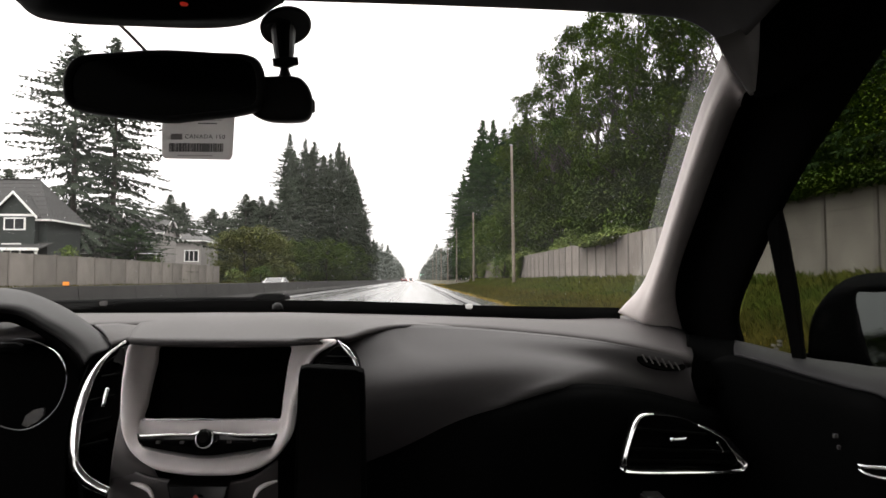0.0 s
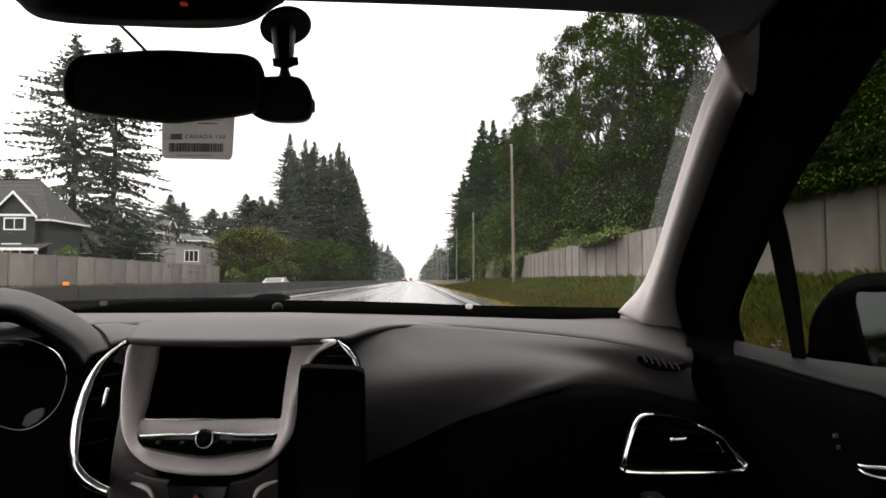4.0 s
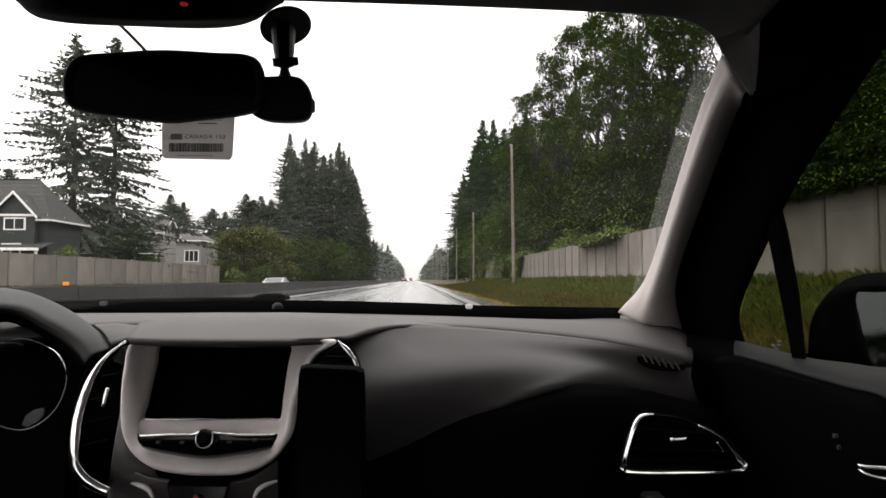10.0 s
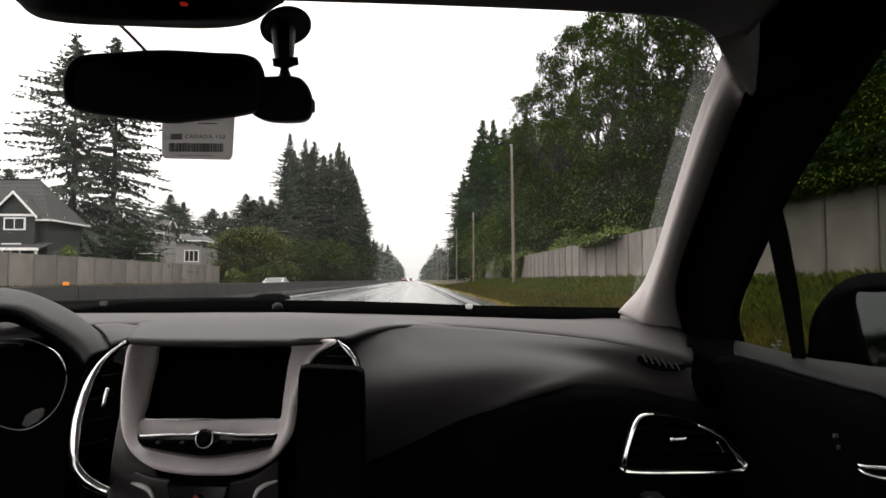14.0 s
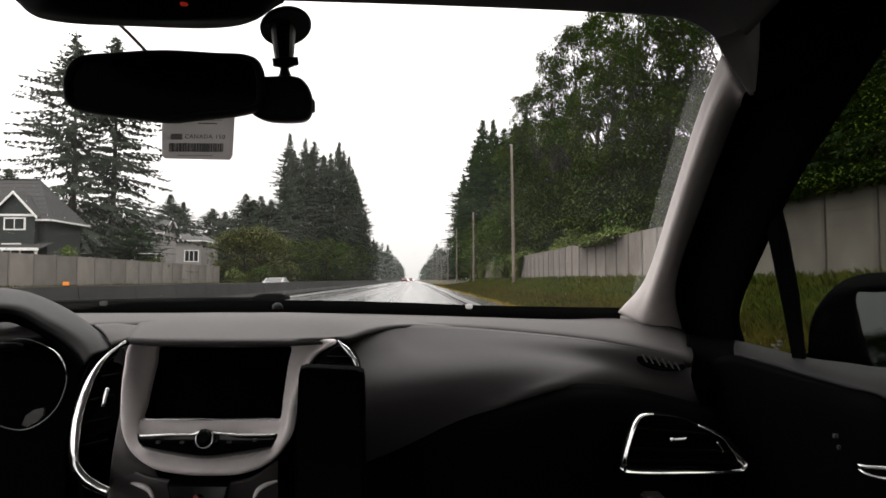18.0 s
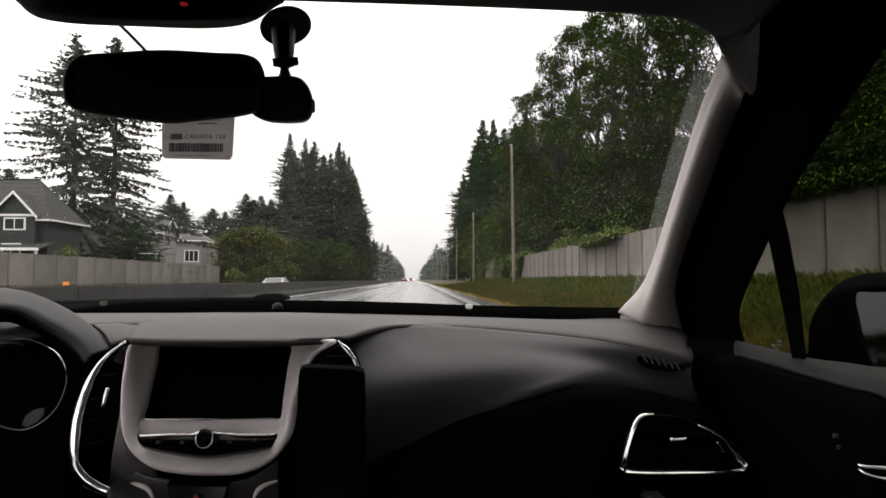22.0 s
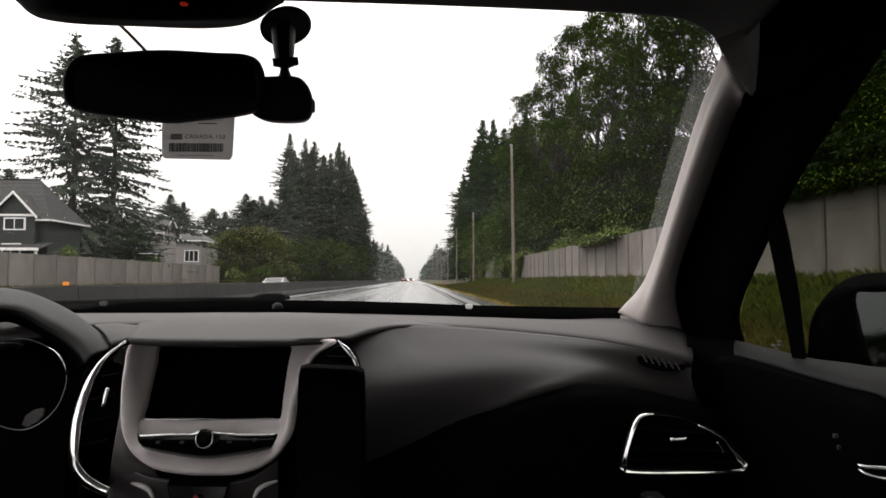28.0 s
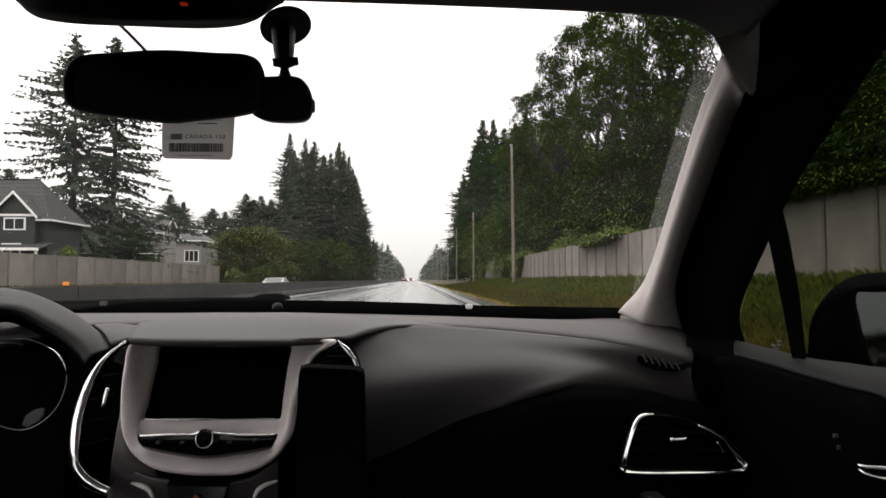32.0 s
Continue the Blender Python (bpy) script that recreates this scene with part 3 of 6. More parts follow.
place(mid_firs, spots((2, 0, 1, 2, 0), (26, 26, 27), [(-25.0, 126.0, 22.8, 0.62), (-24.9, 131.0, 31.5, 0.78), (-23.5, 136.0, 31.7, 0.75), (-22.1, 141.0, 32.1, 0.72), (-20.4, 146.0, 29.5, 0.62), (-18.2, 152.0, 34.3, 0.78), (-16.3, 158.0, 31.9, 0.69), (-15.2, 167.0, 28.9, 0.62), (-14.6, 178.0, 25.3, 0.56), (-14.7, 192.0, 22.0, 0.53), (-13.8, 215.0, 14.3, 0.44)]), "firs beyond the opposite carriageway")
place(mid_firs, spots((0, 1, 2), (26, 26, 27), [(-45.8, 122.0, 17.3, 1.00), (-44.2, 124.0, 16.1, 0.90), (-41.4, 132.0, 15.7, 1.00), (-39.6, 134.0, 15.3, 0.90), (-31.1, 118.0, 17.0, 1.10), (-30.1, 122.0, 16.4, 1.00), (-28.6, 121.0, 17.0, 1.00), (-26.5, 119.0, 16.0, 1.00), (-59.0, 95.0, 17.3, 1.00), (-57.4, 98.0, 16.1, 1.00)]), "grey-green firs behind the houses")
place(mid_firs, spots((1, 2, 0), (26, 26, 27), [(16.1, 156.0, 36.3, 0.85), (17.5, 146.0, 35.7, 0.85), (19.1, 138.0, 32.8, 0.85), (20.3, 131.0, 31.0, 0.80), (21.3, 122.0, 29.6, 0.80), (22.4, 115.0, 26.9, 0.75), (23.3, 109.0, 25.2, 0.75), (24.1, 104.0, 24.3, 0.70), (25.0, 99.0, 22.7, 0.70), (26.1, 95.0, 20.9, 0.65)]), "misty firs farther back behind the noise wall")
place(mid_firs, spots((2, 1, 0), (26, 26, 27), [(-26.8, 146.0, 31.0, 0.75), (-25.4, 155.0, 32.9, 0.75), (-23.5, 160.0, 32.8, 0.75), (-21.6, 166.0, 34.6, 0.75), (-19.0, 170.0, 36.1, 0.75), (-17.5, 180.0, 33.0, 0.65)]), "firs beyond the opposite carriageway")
place(old_firs, spots((0, 1), (26, 26), [(-32.4, 62.0, 25.3, 1.05), (-30.7, 66.0, 26.3, 1.05)]), "old open firs behind the panel wall")
place(firs, spots((1, 3), FIR_H, [(-26.5, 62.0, 6.5, 0.74), (-31.4, 58.0, 6.0, 0.60)]), "low firs behind the panel wall")
# Distant rows use the haze-paled needles.
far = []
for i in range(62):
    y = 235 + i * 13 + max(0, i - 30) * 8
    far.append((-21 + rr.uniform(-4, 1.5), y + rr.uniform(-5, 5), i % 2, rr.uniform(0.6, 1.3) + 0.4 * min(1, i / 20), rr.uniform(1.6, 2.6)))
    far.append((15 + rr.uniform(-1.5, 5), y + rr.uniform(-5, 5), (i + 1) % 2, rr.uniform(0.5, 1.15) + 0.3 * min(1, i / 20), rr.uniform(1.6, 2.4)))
place(slim, far, "distant roadside firs", "distant roadside fir, needles paled for rain haze")
place(broad, spots((0, 1, 2, 1, 0), BROAD_H, [(12.2, 118.0, 11.0, 0.92), (13.2, 104.0, 11.2, 0.92), (14.7, 96.0, 11.6, 0.92), (15.2, 84.0, 13.1, 0.92), (16.0, 76.0, 11.3, 0.86), (16.7, 68.0, 11.6, 0.86), (17.2, 60.0, 9.8, 0.80), (17.7, 53.0, 9.3, 0.80), (18.1, 47.0, 9.0, 0.75), (18.8, 43.0, 8.8, 0.69)]), "broadleaf trees behind the noise wall")
place(broad, spots((3, 3, 3, 3, 0, 1, 0, 1, 0), BROAD_H, [(-26.0, 92.0, 7.7, 0.83), (-23.4, 90.0, 8.2, 0.94), (-22.0, 93.0, 8.6, 0.94), (-21.2, 98.0, 7.9, 0.88), (-22.0, 118.0, 7.5, 0.99), (-20.1, 124.0, 8.6, 0.99), (-17.6, 130.0, 8.7, 0.99), (-15.5, 140.0, 8.8, 0.99), (-14.2, 158.0, 8.7, 0.99)]) + [(13.6, -52, 0, 0.42, 0.9), (12.5, -66, 1, 0.55, 1.0), (15.5, -74, 0, 0.5, 1.1), (10.5, -84, 1, 0.6, 1.2)], "broadleaf trees along the road")
near_leafy = [broad_tree(37, 12, 4.4, low=0.0, count=240, leaves=130, size=0.11, mat=DARK_LEAF)]
tall_leafy = [broad_tree(71, 24, 5.6, low=0.12, count=420, leaves=80, size=0.2, mat=DARK_LEAF, boughs=60), broad_tree(72, 22, 5.0, low=0.1, count=400, leaves=80, size=0.2, mat=LEAF, boughs=52), broad_tree(73, 25, 5.2, low=0.2, count=330, leaves=80, size=0.22, mat=DARK_LEAF, boughs=42)]
place(tall_leafy, spots((0, 2, 1), (24, 22, 25), [(14.5, 86.0, 22.0, 0.75), (15.9, 80.0, 25.0, 0.85), (16.9, 74.0, 27.3, 0.85), (17.8, 68.0, 28.1, 0.85), (18.6, 63.0, 28.2, 0.85), (18.7, 57.0, 26.4, 0.85), (19.1, 52.0, 24.7, 0.80), (19.5, 47.0, 23.4, 0.80), (20.1, 43.0, 21.5, 0.80), (20.5, 39.0, 19.3, 0.80)]), "tall leafy trees behind the noise wall", "tall full green broadleaf tree with wet leaves")
place(bush, [(13.2, 47, 1, 1.45, 1.0), (13.0, 50.5, 1, 1.7, 1.1), (13.1, 54.5, 1, 1.55, 1.1), (12.9, 58, 1, 1.3, 1.0), (13.3, 38, 1, 1.3, 0.9), (14.2, 43, 0, 1.3, 1.0), (13.6, 30, 0, 1.2, 1.0), (10.6, 72, 0, 1.0, 0.9), (10.5, 79, 1, 1.1, 1.0), (10.9, 106, 0, 1.3, 1.2), (10.6, 118, 0, 1.2, 1.2)], "bushes at the noise wall")
place(near_leafy, [(15.6, 9.5, 0, 0.75, 0.7), (15.2, 16.0, 0, 0.8, 0.75), (16.2, 20.5, 0, 0.85, 0.75), (17.8, 24.0, 0, 0.9, 0.75), (20.2, 27.5, 0, 0.9, 0.8)], "leafy trees close behind the noise wall")
place(bush, [(-19.8, 84, 0, 0.8, 1.0), (-20.6, 90, 1, 0.8, 1.1), (-21.5, 78, 1, 0.9, 1.0), (-20.2, 98, 0, 0.9, 1.1), (-24.2, 46, 1, 1.3, 0.9), (-24.0, 60, 0, 0.9, 0.9)], "bushes beyond the opposite carriageway")

def grass_field(name, x0, x1, y0, y1, count, high, label, mat=None):
    rng = random.Random(count)
    vs, fs = [], []
    for _ in range(count):
        y = y0 + (y1 - y0) * rng.random() ** 1.6
        x = rng.uniform(x0, x1)
        tall = 0.45 + 0.55 * min(1, abs(x - ROAD_R) / 2.5)
        z = verge_height(x, y)
        for _b in range(4):
            a = rng.uniform(0, 6.28)
            h = high * tall * rng.uniform(0.4, 1.2)
            w = rng.uniform(0.004, 0.010) * (1 + max(0.0, y - 8) / 22)
            bx, by = x + rng.uniform(-0.12, 0.12), y + rng.uniform(-0.12, 0.12)
            lx, ly = rng.uniform(-0.5, 0.5) * h, rng.uniform(-0.5, 0.5) * h
            o = len(vs)
            vs += [(bx - w * math.cos(a), by - w * math.sin(a), z - 0.03), (bx + w * math.cos(a), by + w * math.sin(a), z - 0.03), (bx + lx * 0.4 + w * 0.5, by + ly * 0.4, z + h * 0.65), (bx + lx, by + ly, z + h)]
            fs += [(o, o + 1, o + 2), (o, o + 2, o + 3)]
    g = raw(name, vs, fs, mat or GRASS, None)
    tagged(g, label, "grass", kind="stuff")


GREEN_GRASS = material("dark_bank_grass", (0.033, 0.05, 0.009), 0.8, second=(0.066, 0.066, 0.014), scale=0.5, by_island=0.4, spec=0.05)
grass_field("bank_grass", 6.3, 11.2, 3, 95, 26000, 0.34, "tall wet green grass high on the roadside bank", GREEN_GRASS)
grass_field("verge_grass", ROAD_R + 0.1, 7.0, 3, 95, 18000, 0.36, "tall wet yellow-green grass on the roadside bank")
grass_field("wall_foot_weeds", 9.9, 11.2, 3, 110, 3600, 0.5, "tall tangled weeds along the foot of the noise wall", GREEN_GRASS)
grass_field("far_verge_grass", -22.2, -17.0, 26, 130, 11000, 0.5, "yellowed grass beyond the opposite carriageway")

grass_field("dry_far_grass", -20.5, -17.0, 24, 120, 9000, 0.35, "dry yellow grass beyond the opposite carriageway", DRY)
grass_field("dry_edge_grass", ROAD_R + 0.02, ROAD_R + 2.0, 3, 120, 17000, 0.24, "dry yellow grass along the asphalt edge", DRY)


def ivy(y0, y1, hang, seed, mat=None):
    rng = random.Random(seed)
    plant = thing("ivy", (11.2, (y0 + y1) / 2, 3.3), "leafy green ivy spilling over the noise wall", "ivy", "ivy on the noise wall")
    clumps = []
    n = int((y1 - y0) * 48)
    for k in range(n):
        y = rng.uniform(y0, y1)
        mid_ = 1 - abs(2 * (y - y0) / (y1 - y0) - 1)
        drop = hang * min(1, 2.2 * mid_) * rng.random()
        clumps.append((11.18 - rng.uniform(0.0, 0.35), y, 3.38 - drop + rng.uniform(0, 0.25) * mid_, rng.uniform(0.16, 0.34)))
        if k % 3 == 0:
            clumps.append((11.5 + rng.uniform(0, 0.8), y, 3.45 + rng.uniform(0, 0.5) * mid_, rng.uniform(0.25, 0.45)))
    vs, fs = [], []
    leaf_cloud(rng, clumps, 26, 0.14 if mat is None else 0.1, vs, fs)
    raw("foliage", vs, fs, mat or IVY, plant)


ivy(12.0, 20.5, 0.1, 3, DARK_LEAF)
ivy(33.0, 41.0, 0.35, 8)
ivy(63.0, 71.0, 2.3, 4)
ivy(71.0, 78.0, 2.0, 6)
ivy(96.0, 106.0, 2.0, 5)

# ---------------------------------------------------------------- poles, signs
WOOD = material("weathered_pole_wood", (0.20, 0.165, 0.13), 0.85, second=(0.13, 0.105, 0.085), scale=2.5, bump=0.5, bump_scale=25)
STEEL = material("galvanised_steel", (0.35, 0.35, 0.36), 0.45, metal=0.8)
SIGN_WHITE = material("sign_white", (0.75, 0.75, 0.74), 0.5, vary=0.06)
ORANGE = material("orange_reflector", (0.75, 0.25, 0.02), 0.4, vary=0.1)


def utility_pole(x, y, height, r=0.16):
    p = thing("utility_pole", (x, y, verge_height(x, y)), "weathered brown wooden utility pole in the verge", "pole", "utility poles beside the road")
    z = verge_height(x, y)
    lean = -0.011 * height if y < 80 else 0.0
    part("shaft", sweep([(x - lean, y, z - 0.4), (x - lean * 0.4, y, z + height * 0.5), (x - 0.03, y, z + height)], r, 10, 12, taper=lambda t: 1 - 0.35 * t), WOOD, p, smooth=True)
    part("cap", disc((x - 0.03, y, z + height + 0.03), (0, 0, 1), r * 0.72, 0.08), STEEL, p)
    for k in range(2):
        part("bolt", disc((x - 0.03, y - r * 0.66, z + height - 0.4 - 0.5 * k), (0, 1, 0), 0.03, 0.1, 10), STEEL, p)
    return p


for y, h in ((56, 12.6), (93, 10.4), (130, 11.0), (165, 10.5), (205, 10.5), (250, 10.5), (300, 10.5)):
    utility_pole(9.0, y, h)


def small_sign(x, y, wide, high, top):
    z = verge_height(x, y)
    s = thing("road_sign", (x, y, z), "small white road sign on a steel post", "sign")
    part("post", box((x - 0.03, y, z - 0.2), (x + 0.03, y + 0.05, z + top)), STEEL, s)
    part("plate", box((x - wide / 2, y - 0.012, z + top - high), (x + wide / 2, y - 0.002, z + top), 0.002), SIGN_WHITE, s)
    for k in range(3):
        part("bar", box((x - wide * 0.3, y - 0.018, z + top - high * (0.3 + 0.22 * k)), (x + wide * 0.3, y - 0.013, z + top - high * (0.22 + 0.22 * k))), CARD_DARK, s)
    return s


small_sign(-17.0, 137, 0.75, 0.85, 2.1)
small_sign(-20.5, 330, 1.8, 2.2, 4.2)
for y in (14.8,):
    r = thing("barrier_reflector", (-7.65, y, 0.79), "orange plastic reflector on the concrete barrier", "reflector", "reflectors on the barrier")
    part("base", box((-7.71, y - 0.05, 0.79), (-7.59, y + 0.05, 0.81), 0.004), RUBBER, r)
    part("lens", box((-7.72, y - 0.02, 0.81), (-7.58, y + 0.02, 0.90), 0.008), ORANGE, r)

SIGN_YELLOW = material("fluorescent_yellow_sign", (0.62, 0.68, 0.02), 0.5, vary=0.06)
SIGN_ORANGE = material("orange_warning_sign", (0.8, 0.28, 0.01), 0.5, vary=0.06)
SIGN_GREEN = material("green_street_sign", (0.01, 0.16, 0.08), 0.5, vary=0.06)
SIGN_BLACK = material("sign_black", (0.01, 0.01, 0.01), 0.5)


def lettering(name, words, size, at, parent):
    """Flat raised letters on a sign face that looks towards -y, centred at the point."""
    cv = bpy.data.curves.new("letters", "FONT")
    cv.body, cv.size, cv.align_x, cv.align_y, cv.extrude = words, size, "CENTER", "CENTER", 0.002
    src = bpy.data.objects.new("letters", cv)
    scene.collection.objects.link(src)
    bpy.context.view_layer.update()
    me = bpy.data.meshes.new_from_object(src.evaluated_get(bpy.context.evaluated_depsgraph_get()))
    bpy.data.objects.remove(src)
    me.transform(Matrix.Translation(at) @ pose(0, 0, 0, 90, 0, 0))
    me.materials.clear()
    put_mesh(name, me, SIGN_BLACK, parent)


def post_sign(x, y, top, label, plates, ground=None):
    """A steel post with plates of (outline kind, width, height, centre height, material)."""
    z = verge_height(x, y) if ground is None else ground
    s = thing("road_sign", (x, y, z), label, "sign", "signs beside the road")
    part("post", box((x - 0.03, y, z - 0.3), (x + 0.03, y + 0.05, z + top)), STEEL, s)
    for kind, w, h, c, mat in plates:
        zc = z + c
        pts = {"box": [(-w, -h), (w, -h), (w, h), (-w, h)], "diamond": [(0, -h), (w, 0), (0, h), (-w, 0)], "house": [(-w, -h), (w, -h), (w, h * 0.2), (0, h), (-w, h * 0.2)]}[kind]
        part("plate", slab([(x + a / 2, y - 0.012, zc + b / 2) for a, b in pts], (0, 0.01, 0), 0, 0.001), mat, s)
    return s


speed = post_sign(6.4, -297, 2.6, "white speed limit sign on a steel post in the verge", [("box", 0.6, 0.75, 2.2, SIGN_WHITE)])
lettering("numerals", "80", 0.34, (6.4, -297.014, speed.location.z + 2.25), speed)
lettering("lettering", "km/h", 0.13, (6.4, -297.014, speed.location.z + 1.96), speed)
school = post_sign(6.2, -205, 2.9, "yellow school crossing sign above a white speed plate", [("house", 0.65, 0.75, 2.5, SIGN_YELLOW), ("box", 0.6, 0.62, 1.78, SIGN_WHITE)])
lettering("numerals", "50", 0.24, (6.12, -205.014, school.location.z + 1.92), school)
for k in range(2):
    part("bar", box((5.98, -205.018, school.location.z + 1.54 + 0.1 * k), (6.42, -205.013, school.location.z + 1.59 + 0.1 * k)), SIGN_BLACK, school)
fork = post_sign(6.6, -357, 2.5, "orange diamond side-road warning sign above a green name plate", [("diamond", 0.95, 0.95, 2.1, SIGN_ORANGE), ("box", 0.6, 0.34, 1.36, SIGN_GREEN)])
part("symbol", box((6.57, -357.018, fork.location.z + 1.85), (6.64, -357.013, fork.location.z + 2.35)), SIGN_BLACK, fork)
part("symbol", box((6.4, -357.018, fork.location.z + 2.07), (6.57, -357.013, fork.location.z + 2.14)), SIGN_BLACK, fork)
corner = post_sign(7.2, -170, 2.7, "green street name plate on a steel post", [("box", 1.0, 0.24, 2.5, SIGN_GREEN)])
part("bar", box((6.85, -170.018, corner.location.z + 2.46), (7.55, -170.013, corner.location.z + 2.54)), SIGN_WHITE, corner)
for ky, mat in ((-355, SIGN_ORANGE), (-160, SIGN_YELLOW)):
    keep = post_sign(-7.65, ky, 2.5, "white arrow sign above a black-striped hazard board", [("box", 0.6, 0.75, 2.1, SIGN_WHITE), ("box", 0.32, 1.0, 1.15, mat)], 0.0)
    part("arrow", sweep([(-7.78, ky - 0.016, 1.88), (-7.66, ky - 0.016, 2.06), (-7.56, ky - 0.016, 2.22), (-7.5, ky - 0.016, 2.38)], 0.03, 12, 6, flat=0.2), SIGN_BLACK, keep)
    part("island_mark", disc((-7.8, ky - 0.015, 2.24), (0, 1, 0), 0.07, 0.006, 20), SIGN_BLACK, keep)
    for k in range(4):
        za = 0.72 + 0.24 * k
        part("stripe", slab([(-7.81, ky - 0.018, za), (-7.49, ky - 0.018, za + 0.14), (-7.49, ky - 0.018, za + 0.24), (-7.81, ky - 0.018, za + 0.1)], (0, 0.005, 0), 0, 0), SIGN_BLACK, keep)


def street_lamp(x, y):
    z = verge_height(x, y)
    p = thing("street_lamp", (x, y, z), "tall grey steel street lamp with a curved arm", "street lamp", "street lamps beside the crossing")
    part("pole", sweep([(x, y, z - 0.3), (x, y, z + 4), (x, y, z + 7.6)], 0.09, 12, 12, taper=lambda t: 1 - 0.4 * t), STEEL, p, smooth=True)
    part("arm", sweep([(x, y, z + 7.5), (x + 0.2, y, z + 8.5), (x + 1.0, y, z + 9.1), (x + 2.4, y, z + 9.2)], 0.045, 20, 8), STEEL, p, smooth=True)
    part("lamp_head", slab([(x + 2.3, y - 0.14, z + 9.16), (x + 3.0, y - 0.11, z + 9.16), (x + 3.0, y + 0.11, z + 9.16), (x + 2.3, y + 0.14, z + 9.16)], (0, 0, 0.13), 0, 0.02), STEEL, p)
    return p


for ly in (-186, -148):
    street_lamp(-18.5, ly)

# ---------------------------------------------------------------- houses
PALE_STUCCO = material("white_house_render", (0.6, 0.59, 0.58), 0.9, vary=0.1, scale=0.6)
STUCCO = material("grey_house_stucco", (0.22, 0.208, 0.2), 0.9, vary=0.12, scale=0.6, bump=0.2, bump_scale=25)
SHINGLE = material("wet_roof_shingle", (0.05, 0.049, 0.048), 0.75, vary=0.3, scale=1.2, bump=0.5, bump_scale=12)
WHITE_TRIM = material("white_house_trim", (0.7, 0.7, 0.69), 0.6, vary=0.06)
HOUSE_GLASS = material("dark_house_window", (0.02, 0.022, 0.024), 0.25, vary=0.2, spec=0.15)


def house(x, y, wide, deep, eave, ridge, label, windows, along=True, skin_mat=None):
    z = verge_height(x, y)
    h = thing("house", (x, y, z), label, "house")
    x0, x1, y0, y1 = x - wide / 2, x + wide / 2, y, y + deep
    part("wall", box((x0, y0, z - 0.3), (x1, y1, z + eave)), skin_mat or STUCCO, h)
    o = 0.5
    ym = (y0 + y1) / 2
    xm0, xm1 = (x0 - o, x1 + o) if along else (x0 + wide * 0.3, x1 - wide * 0.3)
    e = z + eave
    v = [(x0 - o, y0 - o, e - 0.1), (x1 + o, y0 - o, e - 0.1), (x1 + o, y1 + o, e - 0.1), (x0 - o, y1 + o, e - 0.1), (xm0, ym, z + ridge), (xm1, ym, z + ridge),
         (x0 - o, y0 - o, e - 0.28), (x1 + o, y0 - o, e - 0.28), (x1 + o, y1 + o, e - 0.28), (x0 - o, y1 + o, e - 0.28)]
    raw("roof", v, [(0, 1, 5, 4), (2, 3, 4, 5), (1, 2, 5), (3, 0, 4), (6, 9, 8, 7), (0, 6, 7, 1), (1, 7, 8, 2), (2, 8, 9, 3), (3, 9, 6, 0)], SHINGLE, h)
    part("gutter", box((x0 - o - 0.02, y0 - o - 0.1, e - 0.24), (x1 + o + 0.02, y0 - o - 0.003, e - 0.1), 0.02), WHITE_TRIM, h)
    for wx, wz, ww, wh, n in windows:
        fr = part("window", box((x + wx - ww / 2 - 0.1, y0 - 0.06, z + wz - 0.1), (x + wx + ww / 2 + 0.1, y0 + 0.02, z + wz + wh + 0.1)), WHITE_TRIM, h)
        pw = ww / n
        for k in range(n):
            part("pane", box((x + wx - ww / 2 + k * pw + 0.05, y0 - 0.075, z + wz), (x + wx - ww / 2 + (k + 1) * pw - 0.05, y0 - 0.062, z + wz + wh)), HOUSE_GLASS, fr)
    return h


DARK_SHINGLE = material("dark_wet_shingle", (0.024, 0.0235, 0.023), 0.75, vary=0.3, scale=1.2, bump=0.5, bump_scale=12)
SIDING = material("dark_grey_clapboard", (0.015, 0.02, 0.018), 0.8, vary=0.15, scale=0.6, bump=0.25, bump_scale=12)


def gable_house(x0, x1, y0, deep, eave, ridge, cross, skin_mat, label, windows, porch, hip=0.0):
    """A house whose ridge runs across the view, with a small gable in front, an optional porch roof at that height, and a hipped end of that length."""
    z = verge_height(x1, y0)
    tiles = DARK_SHINGLE if skin_mat is SIDING else SHINGLE
    h = thing("house", ((x0 + x1) / 2, y0, z), label, "house", "houses behind the panel wall")
    y1, o, ym = y0 + deep, 0.45, y0 + deep / 2
    part("wall", box((x0, y0, z - 0.3), (x1, y1, eave)), skin_mat, h)
    for side in (-1, 1):
        ye = y0 - o if side < 0 else y1 + o
        roof = raw("roof", [(x - (hip if x > x0 and zz > eave else 0), y, zz) for x in (x0 - o, x1 + o) for y, zz in ((ye, eave - 0.2), (ym, ridge), (ym, ridge - 0.14), (ye, eave - 0.34))], [(0, 1, 5, 4), (2, 3, 7, 6), (0, 4, 7, 3), (1, 2, 6, 5), (0, 3, 2, 1), (4, 5, 6, 7)], tiles, h)
        rows = 9 if side < 0 else 0
        for k in range(rows):
            t0, t1 = k / rows, min(1, (k + 1.2) / rows)
            ya, za, yb, zb = ye + (ym - ye) * t0, eave - 0.2 + (ridge - eave + 0.2) * t0, ye + (ym - ye) * t1, eave - 0.2 + (ridge - eave + 0.2) * t1
            xa, xc = x1 + o + 0.02 - hip * t0, x1 + o + 0.02 - hip * t1
            raw("shingle_row", [(x0 - o - 0.02, ya, za + 0.05), (xa, ya, za + 0.05), (xc, yb, zb + 0.012), (x0 - o - 0.02, yb, zb + 0.012), (x0 - o - 0.02, ya, za), (xa, ya, za)], [(0, 1, 2, 3), (4, 5, 1, 0)], tiles, roof)
